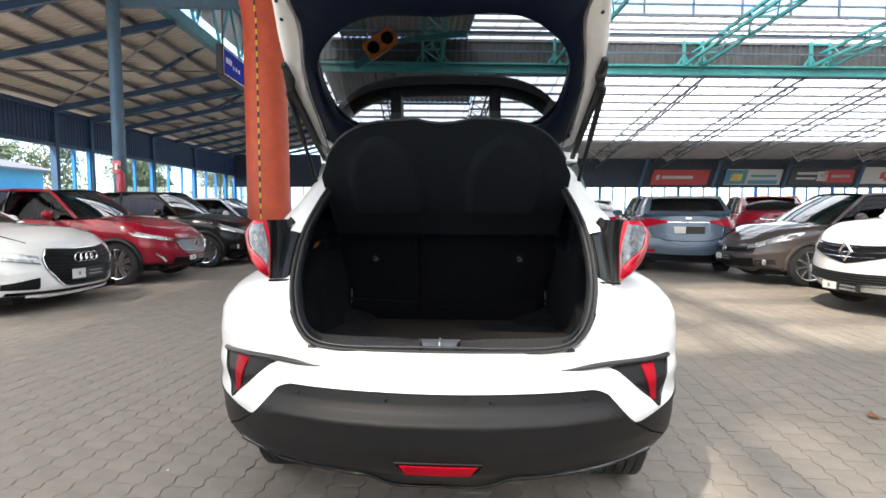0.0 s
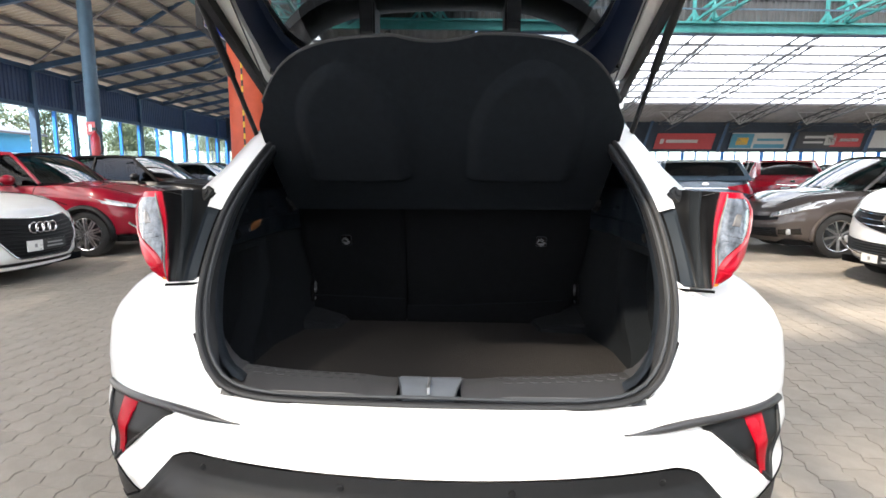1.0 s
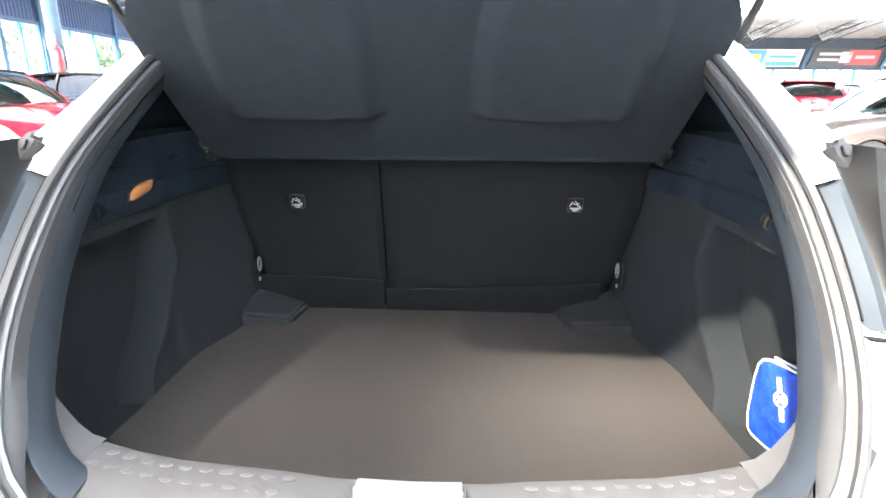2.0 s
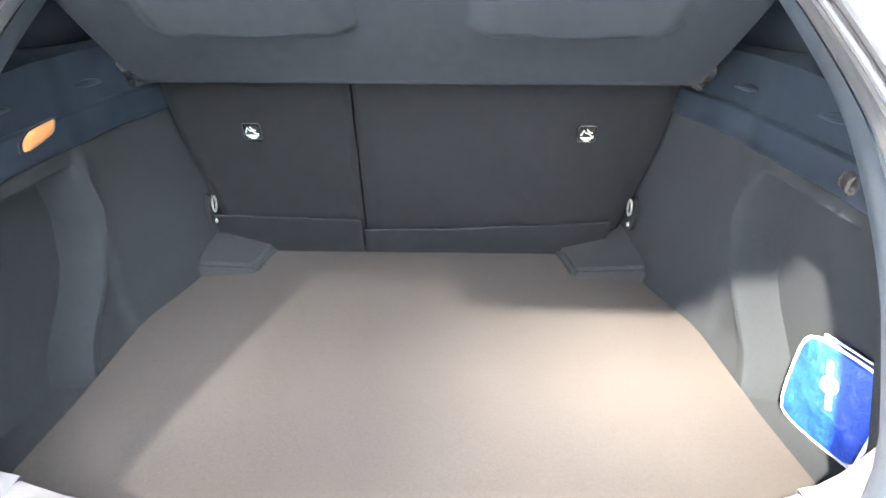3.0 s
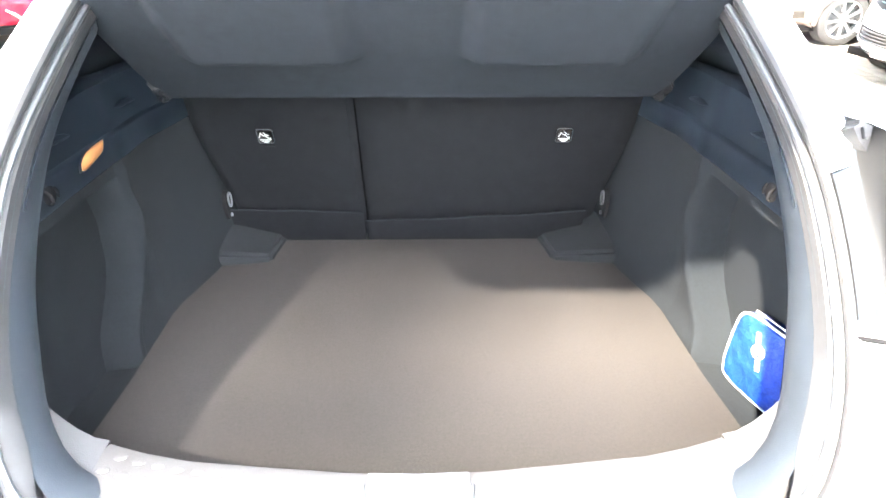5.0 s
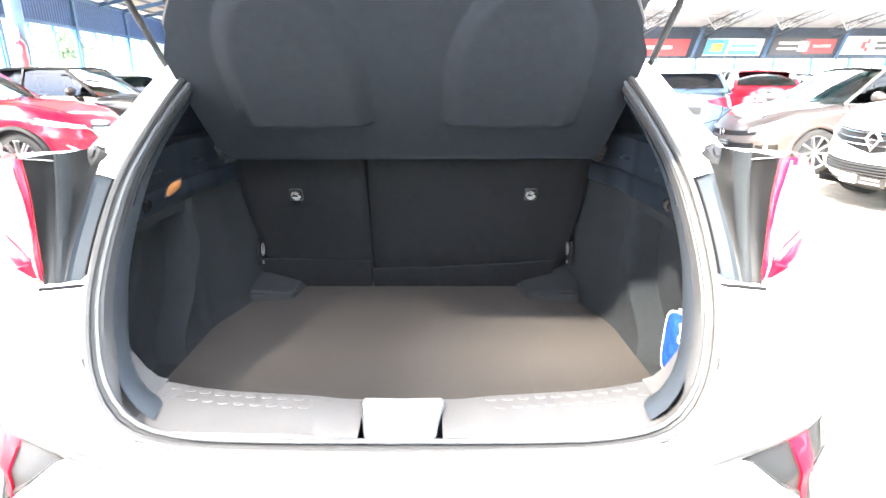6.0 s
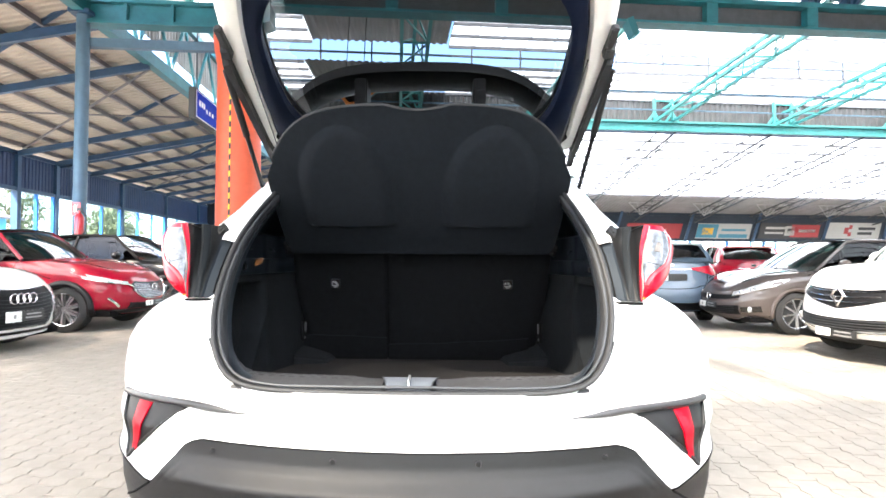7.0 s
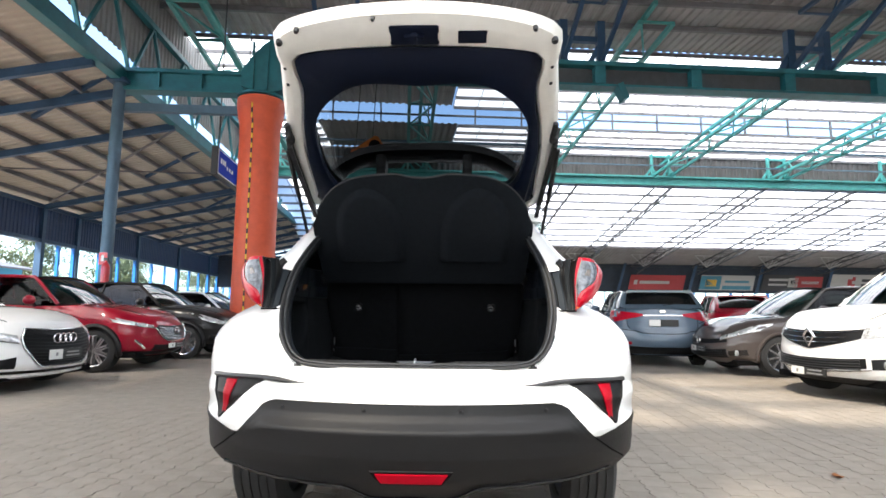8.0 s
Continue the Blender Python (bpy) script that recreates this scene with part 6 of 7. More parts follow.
class Body:
    """Plan-ring body: local y runs from the front bumper (0) to the tail (L), x across, z up."""

    def __init__(self, L, W, H, hood, belt, nose_z, wb, front_over, ws_base, roof_front, roof_rear, tail_base, tail_z, r_wheel, zb=0.22, front_corner=0.75, rear_corner=0.5, front_power=2.3):
        self.L, self.W, self.H, self.hood, self.belt, self.nose_z, self.wb, self.fo, self.ws, self.rf, self.rr, self.tb, self.tz, self.r, self.zb, self.fc, self.rc, self.fp = L, W, H, hood, belt, nose_z, wb, front_over, ws_base, roof_front, roof_rear, tail_base, tail_z, r_wheel, zb, front_corner, rear_corner, front_power

    def top_z(self, y):
        """Height of the shoulder line along the car."""
        return lerp_table([(0, self.nose_z), (0.12, self.nose_z + 0.05), (self.ws * 0.55, self.hood - 0.03), (self.ws, self.hood + 0.02), (self.ws + 0.5, self.belt), (self.tb, self.tz), (self.L - 0.1, self.tz - 0.03), (self.L, self.tz - 0.10)], y)

    def w_at(self, h):
        return self.W / 2 * lerp_table([(0, 0.90), (0.12, 0.97), (0.25, 0.972), (0.42, 0.986), (0.55, 1.0), (0.63, 0.988), (0.70, 0.984), (0.78, 0.990), (0.82, 0.978), (0.92, 0.94), (1.0, 0.88)], h)

    def y_front(self, h):
        return lerp_table([(0, 0.16), (0.1, 0.06), (0.25, 0.0), (0.5, 0.0), (0.75, 0.03), (0.9, 0.08), (1.0, 0.16)], h)

    def y_rear(self, h):
        return self.L - lerp_table([(0, 0.16), (0.15, 0.04), (0.35, 0.0), (0.5, 0.02), (0.75, 0.08), (1.0, 0.14)], h)

    def z_at(self, y, h):
        return self.zb + (self.top_z(y) - self.zb) * h

    def front(self, x, h, off=0.0):
        u = min(0.9999, abs(x) / self.w_at(h))
        y = self.y_front(h) + self.fc * (1 - (1 - u ** self.fp) ** (1 / self.fp))
        return Vector((x, y - off, self.z_at(max(0, y), h)))

    def rear(self, x, h, off=0.0):
        u = min(0.9999, abs(x) / self.w_at(h))
        y = self.y_rear(h) - self.rc * (1 - (1 - u ** 2.4) ** (1 / 2.4))
        return Vector((x, y + off, self.z_at(y, h)))

    def side(self, s, y, h, off=0.0):
        return Vector((s * (self.w_at(h) + off), y, self.z_at(y, h)))

    def ring(self, h):
        n = 22
        half = []
        for k in range(n + 1):
            a = math.pi / 2 * k / n
            x = self.w_at(h) * math.sin(a) ** (2 / self.fp)
            half.append(self.front(x, h))
        y0, y1 = half[-1].y, self.y_rear(h) - self.rc
        m = 90
        for k in range(1, m):
            half.append(self.side(1, y0 + (y1 - y0) * k / m, h))
        for k in range(n, -1, -1):
            a = math.pi / 2 * k / n
            half.append(self.rear(self.w_at(h) * math.sin(a) ** (2 / 2.4), h))
        return half

    def shell_mesh(self):
        bm = bmesh.new()
        hs = [k / 16 for k in range(17)]
        rows = [self.ring(h) for h in hs]
        ax = (self.fo, self.fo + self.wb)

        def keep(c):
            return not any((c.y - a) ** 2 + (c.z - self.r) ** 2 < (self.r * 1.13) ** 2 for a in ax) or abs(c.x) < self.W * 0.4
        add_grid(bm, rows)
        add_grid(bm, mirrored(rows))
        dead = [f for f in bm.faces if not keep(f.calc_center_median())]
        bmesh.ops.delete(bm, geom=dead, context="FACES")
        # bonnet, shelf under the glass and boot lid
        top = rows[-1]
        cross = []
        for p in top:
            crown = 0.035 * step01(0, 0.5, p.y) + 0.02
            cross.append([Vector((p.x * f, p.y, p.z + crown * (1 - f ** 2))) for f in (1, 0.93, 0.8, 0.6, 0.3, 0.0)])
        add_grid(bm, cross)
        add_grid(bm, mirrored(cross))
        bmesh.ops.remove_doubles(bm, verts=bm.verts, dist=0.001)
        return bm

    def roof_z(self, y):
        m = (self.rf + self.rr) / 2
        span = (self.rr - self.rf) / 2 + 0.3
        return self.H - 0.05 * ((y - m + 0.15) / span) ** 2


def build_car(name, label, at, b, colour, grille, lamps, plate_front=True, rims=(8, SILVER, False), clad=False, show_rear=False, logo=None):
    th = thing(name, label, "car", "cars parked in the hall", at=at)

    def q(pname, bm, mat, lab="", parent=None, smooth=True):
        o = part(pname, bm, mat, None, lab, smooth)
        o.parent = parent or th
        return o
    q("body", b.shell_mesh(), colour, "")
    # under-body and wheel housings
    bm = box_mesh(-b.W / 2 * 0.86, b.W / 2 * 0.86, 0.25, b.L - 0.25, b.zb - 0.02, b.zb + 0.06)
    for a in (b.fo, b.fo + b.wb):
        add_box(bm, -b.W / 2 * 0.80, b.W / 2 * 0.80, a - b.r * 1.15, a + b.r * 1.15, b.zb, b.r * 2.1)
    q("underbody", bm, DARK, "", smooth=False)
    # greenhouse
    wl, wr = b.W / 2 * 0.885, b.W / 2 * (0.74 if show_rear else 0.68)
    zw, zt = b.top_z(b.ws), b.tz
    A = [Vector((x * wl, b.ws + 0.28 * abs(x) ** 2.2, zw + 0.01)) for x in (-1, -0.8, -0.5, 0, 0.5, 0.8, 1)]
    B = [Vector((x * wr, b.rf + 0.10 * abs(x) ** 2, b.roof_z(b.rf) - 0.035 * abs(x) ** 2)) for x in (-1, -0.8, -0.5, 0, 0.5, 0.8, 1)]
    C = [Vector((x * wr * 0.96, b.rr - 0.08 * abs(x) ** 2, b.roof_z(b.rr) - 0.035 * abs(x) ** 2)) for x in (-1, -0.8, -0.5, 0, 0.5, 0.8, 1)]
    D = [Vector((x * wl * 0.93, b.tb - 0.20 * abs(x) ** 2.2, zt)) for x in (-1, -0.8, -0.5, 0, 0.5, 0.8, 1)]
    rows = [[p.lerp(r_, f) + Vector((0, -0.03, 0.02)) * math.sin(math.pi * f) for p, r_ in zip(A, B)] for f in (0, 0.25, 0.5, 0.75, 1.0)]
    q("windscreen", grid_mesh(rows), CARGLASS, "windscreen glass")
    rows = [[p.lerp(r_, f) + Vector((0, 0.02, 0.02)) * math.sin(math.pi * f) for p, r_ in zip(C, D)] for f in (0, 0.25, 0.5, 0.75, 1.0)]
    if show_rear:
        q("tailgate_panel", grid_mesh(rows), colour, "")
        pane_rows = [[Vector((v.x * 0.90, v.y + 0.030, v.z + 0.012)) for v in (c_.lerp(d_, f) + Vector((0, 0.02, 0.02)) * math.sin(math.pi * f) for c_, d_ in zip(C, D))] for f in (0.08, 0.3, 0.55, 0.75, 0.84)]
        q("rear_window", grid_mesh(pane_rows), GLOSS, "dark privacy glass rear window")
    else:
        q("rear_window", grid_mesh(rows), CARGLASS, "rear window glass")
    rows = []
    for k in range(17):
        f = k / 16
        y = b.rf + (b.rr - b.rf) * f
        w = wr * (1 - 0.04 * f)
        rows.append([Vector((x * w, y + (0.10 * (1 - f) - 0.08 * f) * abs(x) ** 2, b.roof_z(y) - 0.035 * abs(x) ** 2)) for x in (-1, -0.85, -0.5, 0, 0.5, 0.85, 1)])
    q("roof", thick(grid_mesh(rows), 0.03), colour, "")
    for s, i in ((1, -1), (-1, 0)):
        a0, b0, c0, d0 = A[i], B[i], C[i], D[i]
        n = 18
        top, low = [], []
        for k in range(n + 1):
            f = k / n
            y = a0.y + (d0.y - a0.y) * f
            z_low = b.top_z(y) - 0.005
            fa = (y - a0.y) / max(0.05, b0.y - a0.y)
            fd = (d0.y - y) / max(0.05, d0.y - c0.y)
            if fa < 1:
                t = a0.lerp(b0, fa)
            elif fd < 1:
                t = d0.lerp(c0, fd)
            else:
                g = (y - b0.y) / (c0.y - b0.y)
                t = b0.lerp(c0, g)
                t.z = b.roof_z(y) - 0.035
            low.append(Vector((s * (b.w_at(1.0) - 0.01), y, z_low)))
            t.y = y
            top.append(t)
        mids = [l.lerp(t, 0.5) + Vector((s * 0.025 * min(1, (t.z - l.z) * 4), 0, 0)) for l, t in zip(low, top)]
        q("side_window", grid_mesh([low, mids, top]), SIDEGLASS, "side glass")
        q("roof_rail", tube_mesh([t + Vector((s * 0.004, 0, 0.008)) for t in top], 0.026, 8), DARK if colour is P_DARK else colour, "")
        q("belt_trim", tube_mesh([l + Vector((s * 0.004, 0, 0.004)) for l in low], 0.010, 6), CHROME if colour is P_BROWN else GLOSS, "")
        if show_rear:
            k0 = int(n * 0.76)
            out_ = Vector((s * 0.012, 0, 0))
            q("rear_quarter", grid_mesh([[v + out_ for v in row[k0:]] for row in (low, mids, top)]), colour, "")
        for k, wdt, mm in ((n // 2, 0.045, GLOSS), (int(n * 0.78), 0.06, colour)):
            q("door_pillar", tube_mesh([low[k] + Vector((s * 0.006, 0, 0)), mids[k] + Vector((s * 0.006, 0, 0)), top[k]], wdt * 0.6, 6), mm, "")
        # door shut lines, handles, sill, mirror
        for yy in (b.ws + 0.35, (b.ws + b.tb) / 2 + 0.1, b.fo + b.wb - 0.12):
            q("door_gap", tube_mesh([b.side(s, yy, h, 0.001) for h in (0.2, 0.35, 0.5, 0.65, 0.8, 0.92, 1.0)], 0.004, 5), DARK)
        for yy in (b.ws + 1.15, b.ws + 2.0):
            if yy < b.tb - 0.3:
                q("door_handle", tube_mesh([b.side(s, yy, 0.83, 0.004), b.side(s, yy + 0.05, 0.835, 0.022), b.side(s, yy + 0.15, 0.835, 0.022), b.side(s, yy + 0.20, 0.83, 0.004)], 0.012, 8), colour, "")
        q("side_sill", tube_mesh([b.side(s, b.fo + b.r * 1.2 + (b.wb - 2.4 * b.r) * k / 8, 0.04, 0.01) for k in range(9)], 0.05, 8), CLAD if clad else colour, "")
        mm = Vector((s * (b.W / 2 * 0.97), b.ws + 0.62, b.belt + 0.06))
        bm = bmesh.new()
        bmesh.ops.create_uvsphere(bm, u_segments=16, v_segments=10, radius=1, matrix=Matrix.Translation(mm + Vector((s * 0.09, 0, 0.03))) @ Matrix.Diagonal((0.11, 0.07, 0.075, 1)))
        mir = q("door_mirror", bm, colour, "")
        q("mirror_foot", tube_mesh([mm + Vector((-s * 0.06, 0.02, -0.06)), mm + Vector((s * 0.05, 0, 0))], 0.025, 8), GLOSS, "", mir)
        # arches and wheels
        for a in (b.fo, b.fo + b.wb):
            arc = []
            for k in range(25):
                t = math.pi * (-0.06 + 1.12 * k / 24)
                y, z = a + b.r * 1.135 * math.cos(t), b.r + b.r * 1.135 * math.sin(t)
                h = (z - b.zb) / (b.top_z(y) - b.zb)
                arc.append(Vector((s * (b.w_at(max(0, min(1, h))) - 0.012), y, z)))
            q("wheel_arch", tube_mesh(arc, 0.05 if clad else 0.03, 8), CLAD if clad else colour, "black wheel arch moulding" if clad else "")
            m = Matrix.Translation((s * (b.W / 2 - 0.125), a, b.r)) @ (Matrix() if s > 0 else pose(0, 0, 0, 0, 0, 180))
            add_wheel(th, m, b.r, 0.225, rims[0], rims[1], twin=rims[2])
    # front details
    grille(b, q, colour)
    lamps(b, q, colour)
    if plate_front:
        for a0, a1, mat_, pn in ((-0.26, -0.06, PLATE_WHITE, "plate_badge"), (-0.06, 0.26, PLATE_BLACK, "plate")):
            h0, h1 = plate_front
            rows = [[b.front(a0 + (a1 - a0) * k / 4, h, 0.03) for k in range(5)] for h in (h0, h1)]
            yy = min(p.y for r_ in rows for p in r_)
            for r_ in rows:
                for p in r_:
                    p.y = yy
            pl = q(pn, thick(grid_mesh(rows), 0.012), mat_, "dealer plate with unreadable print", smooth=False)
            if mat_ is PLATE_BLACK:
                zc = (rows[0][0].z + rows[1][0].z) / 2
                for dz, wd in ((0.020, 0.20), (-0.020, 0.22)):
                    q("print", box_mesh(0.10 - wd / 2, 0.10 + wd / 2, yy - 0.010, yy - 0.004, zc + dz - 0.008, zc + dz + 0.008), PLATE_GREY, "", pl, False)
            else:
                zc = (rows[0][0].z + rows[1][0].z) / 2
                q("print", box_mesh(-0.175, -0.145, yy - 0.010, yy - 0.004, zc - 0.02, zc + 0.02), PLATE_GREY, "", pl, False)
    # bonnet shut lines and the dark border of the windscreen
    for s in (1, -1):
        line = [Vector((s * b.front(0, 1.0).x + s * b.W * (0.335 + 0.045 * f), 0.22 + (b.ws - 0.16) * f, 0)) for f in [k / 10 for k in range(11)]]
        for v in line:
            edge_x, crown = b.w_at(1.0), 0.035 * step01(0, 0.5, v.y) + 0.02
            v.z = b.top_z(v.y) + crown * (1 - min(1.0, abs(v.x) / edge_x) ** 2) + 0.001
        q("bonnet_gap", tube_mesh(line, 0.005, 5), DARK)
    q("screen_border", tube_mesh([v + Vector((0, -0.006, 0.006)) for v in A + B[::-1]], 0.014, 6, cyclic=True), SATIN)
    # wipers
    for x in (-0.35, 0.15):
        q("wiper", tube_mesh([Vector((x, b.ws + 0.02, zw + 0.03)), Vector((x + 0.5, b.ws + 0.10, zw + 0.07))], 0.009, 6), CLAD)
    # cabin: dashboard and seats seen through the glass
    bm = box_mesh(-wl * 0.8, wl * 0.8, b.ws + 0.25, b.ws + 0.7, zw - 0.25, zw - 0.02, bevel=0.03)
    q("dashboard", bm, CLAD)
    for x in (-0.36, 0.36):
        bm = bmesh.new()
        add_box(bm, x - 0.24, x + 0.24, b.ws + 1.35, b.ws + 1.5, 0.55, b.belt + 0.12, bevel=0.05)
        add_box(bm, x - 0.13, x + 0.13, b.ws + 1.42, b.ws + 1.52, b.belt + 0.14, b.belt + 0.34, bevel=0.04)
        q("front_seat", bm, FELT)
    # tail
    for s in (1, -1):
        if show_rear:
            xs_ = [b.W * f for f in (0.20, 0.27, 0.34, 0.40, 0.44, 0.47, 0.488)]
            rows = [[b.rear(s * x, 0.86 + (-0.16 + 0.26 * g) * (0.15 + 0.85 * (x / b.W - 0.2) / 0.29), 0.012) for x in xs_] for g in (0, 0.35, 0.7, 1.0)]
            for row, g in zip(rows, (0, 0.35, 0.7, 1.0)):
                row.append(b.side(s, row[-1].y - 0.16, 0.78 + 0.13 * g, 0.010))
                row.append(b.side(s, row[-1].y - 0.16, 0.86 + 0.05 * g, 0.010))
            q("rear_lamp", thick(grid_mesh(rows), 0.01), RED_LENS, "red rear lamp")
            rows = [[b.rear(s * x, h, 0.010) for x in (b.W * 0.32, b.W * 0.38, b.W * 0.43)] for h in (0.22, 0.28)]
            q("rear_reflector", thick(grid_mesh(rows), 0.008), RED_REFLECT, "red bumper reflector")
        else:
            rows = [[b.rear(s * x, h, 0.012) for x in (b.W * 0.3, b.W * 0.38, b.W * 0.45)] for h in (0.78, 0.9)]
            q("rear_lamp", thick(grid_mesh(rows), 0.01), RED_LENS, "red rear lamp")
    if show_rear:
        rows = [[b.rear(x, h, 0.012) for x in [b.W * 0.47 * (-1 + 2 * k / 14) for k in range(15)]] for h in (0.02, 0.10, 0.18)]
        q("rear_cladding", thick(grid_mesh(rows), 0.01), CLAD, "black lower bumper")
        rows = [[b.rear(x, h, 0.006) for x in [b.W * 0.28 * (-1 + 2 * k / 10) for k in range(11)]] for h in (0.58, 0.63)]
        q("plate_recess", thick(grid_mesh(rows), 0.006), colour)
        q("bumper_gap", tube_mesh([b.rear(b.W * 0.46 * (-1 + 2 * k / 20), 0.50 + 0.06 * abs(-1 + k / 10) ** 3, 0.002) for k in range(21)], 0.006, 5), DARK)
        q("tailgate_gap", tube_mesh([b.rear(s_ * b.W * 0.36, h_, 0.003) for s_, h_ in ((-1, 0.98), (-1, 0.8), (-0.98, 0.62), (-0.9, 0.52), (0.9, 0.52), (0.98, 0.62), (1, 0.8), (1, 0.98))], 0.005, 5), DARK)
        q("plate_bar", tube_mesh([b.rear(b.W * 0.20 * (-1 + 2 * k / 8), 0.84, 0.012) for k in range(9)], 0.012, 6), CHROME, "bright bar above the plate")
        for a0, a1, mat_ in ((0.06, 0.26, PLATE_WHITE), (-0.26, 0.06, PLATE_BLACK)):
            p0, p1 = b.rear(0, 0.66, 0.02), b.rear(0, 0.78, 0.02)
            q("plate", box_mesh(a0, a1, p0.y, p0.y + 0.012, p0.z, p0.z + 0.12), mat_, "dealer plate with unreadable print", smooth=False)
        q("spoiler", box_mesh(-wr * 0.9, wr * 0.9, b.rr - 0.05, b.rr + 0.16, b.roof_z(b.rr) - 0.03, b.roof_z(b.rr) + 0.01, bevel=0.012), colour)
        q("tail_badge", box_mesh(-0.05, 0.05, b.rear(0, 0.93).y - 0.002, b.rear(0, 0.93).y + 0.012, b.rear(0, 0.93).z - 0.03, b.rear(0, 0.93).z + 0.02, bevel=0.006), CHROME)
        q("rear_wiper", tube_mesh([Vector((0, b.tb + 0.005, zt + 0.05)), Vector((-0.35, b.tb - 0.05, zt + 0.10))], 0.008, 6), CLAD)
    if logo:
        logo(b, q)
    return th


def front_patch(b, q, name, x0, x1, lo_h, hi_h, mat, label="", off=0.012, n=16, parent=None, depth=0.012):
    rows = []
    for k in range(5):
        row = []
        for j in range(n + 1):
            x = x0 + (x1 - x0) * j / n
            f = j / n
            a, c = lo_h(f), hi_h(f)
            row.append(b.front(x, a + (c - a) * k / 4, off))
        rows.append(row)
    return q(name, thick(grid_mesh(rows), depth), mat, label, parent)


def slats(b, q, parent, x, h0, h1, n, mat=CHROME, r=0.006, shape=lambda f: 1.0):
    for k in range(n):
        h = h0 + (h1 - h0) * (k + 0.5) / n
        w = x * shape((k + 0.5) / n)
        q("grille_slat", tube_mesh([b.front(-w + 2 * w * j / 14, h, 0.024) for j in range(15)], r, 5), mat, "", parent)


# white saloon with a hexagonal grille
def shield_patch(b, q, name, sides, mat, label, off=0.014):
    """A panel on the nose whose half-width follows the height: sides is a list of (height, half-width)."""
    rows = []
    for k in range(13):
        h = sides[0][0] + (sides[-1][0] - sides[0][0]) * k / 12
        w = lerp_table(sides, h)
        rows.append([b.front(-w + 2 * w * j / 18, h, off) for j in range(19)])
    return q(name, thick(grid_mesh(rows), 0.012), mat, label)


def shield_frame(b, q, parent, sides, mat, r):
    right = [(lerp_table(sides, h), h) for h in [sides[0][0] + (sides[-1][0] - sides[0][0]) * k / 10 for k in range(11)]]
    low = [(-sides[0][1] + 2 * sides[0][1] * k / 8, sides[0][0]) for k in range(1, 8)]
    high = [(sides[-1][1] - 2 * sides[-1][1] * k / 8, sides[-1][0]) for k in range(1, 8)]
    pts = low + right + high + [(-x, h) for x, h in reversed(right)]
    q("grille_frame", tube_mesh([b.front(x, h, 0.026) for x, h in pts], r, 6, cyclic=True), mat, "bright grille surround", parent)


def grille_white(b, q, colour):
    sides = [(0.23, 0.32), (0.29, 0.38), (0.58, 0.52), (0.76, 0.54), (0.92, 0.46)]
    g = shield_patch(b, q, "grille", sides, GRILLE, "black hexagonal grille")
    for k in range(10):
        h = 0.27 + 0.062 * k
        w = lerp_table(sides, h) - 0.03
        q("grille_slat", tube_mesh([b.front(-w + 2 * w * j / 14, h, 0.026) for j in range(15)], 0.006, 5), SATIN, "", g)
    shield_frame(b, q, g, sides, SILVER, 0.008)
    for s in (1, -1):
        front_patch(b, q, "air_intake", s * 0.58, s * 0.84, lambda f: 0.20, lambda f: 0.42 - 0.12 * f, GRILLE, "black air intake", n=8)
    front_patch(b, q, "front_lip", -0.80, 0.80, lambda f: 0.10, lambda f: 0.15, GLOSS, "", n=20)
    q("lip_trim", tube_mesh([b.front(-0.85 + 1.7 * k / 20, 0.06, 0.03) for k in range(21)], 0.012, 6), colour)


def lamps_slim(b, q, colour):
    for s in (1, -1):
        l = front_patch(b, q, "headlamp", s * 0.56, s * 0.90, lambda f: 0.67 + 0.05 * f, lambda f: 0.80 + 0.07 * f, HEADLAMP, "slim headlamp", n=10)
        q("lamp_edge", tube_mesh([b.front(s * (0.56 + 0.34 * k / 8), 0.665 + 0.05 * k / 8, 0.02) for k in range(9)], 0.008, 5), CHROME, "", l)


def rings_logo(b, q):
    for k in range(4):
        c = b.front(-0.126 + 0.084 * k, 0.78, 0.04)
        q("badge_ring", tube_mesh([c + Vector((0.056 * math.cos(a), 0, 0.056 * math.sin(a))) for a in [2 * math.pi * j / 20 for j in range(20)]], 0.008, 6, cyclic=True), CHROME, "bright badge ring")


def diamond_logo(b, q):
    c = b.front(0, 0.80, 0.035)
    q("badge", tube_mesh([c + Vector((x, 0, z)) for x, z in ((0, 0.108), (0.075, 0), (0, -0.108), (-0.075, 0))], 0.020, 6, cyclic=True), CHROME, "bright diamond badge")


def oval_logo(b, q, h=0.72, sx=0.07, sz=0.05):
    c = b.front(0, h, 0.035)
    q("badge", tube_mesh([c + Vector((sx * math.cos(a), 0, sz * math.sin(a))) for a in [2 * math.pi * j / 20 for j in range(20)]], 0.011, 6, cyclic=True), CHROME, "bright oval badge")
    q("badge_bar", tube_mesh([c + Vector((-sx * 0.6, 0, sz * 0.3)), c, c + Vector((sx * 0.6, 0, sz * 0.3))], 0.007, 6), CHROME)


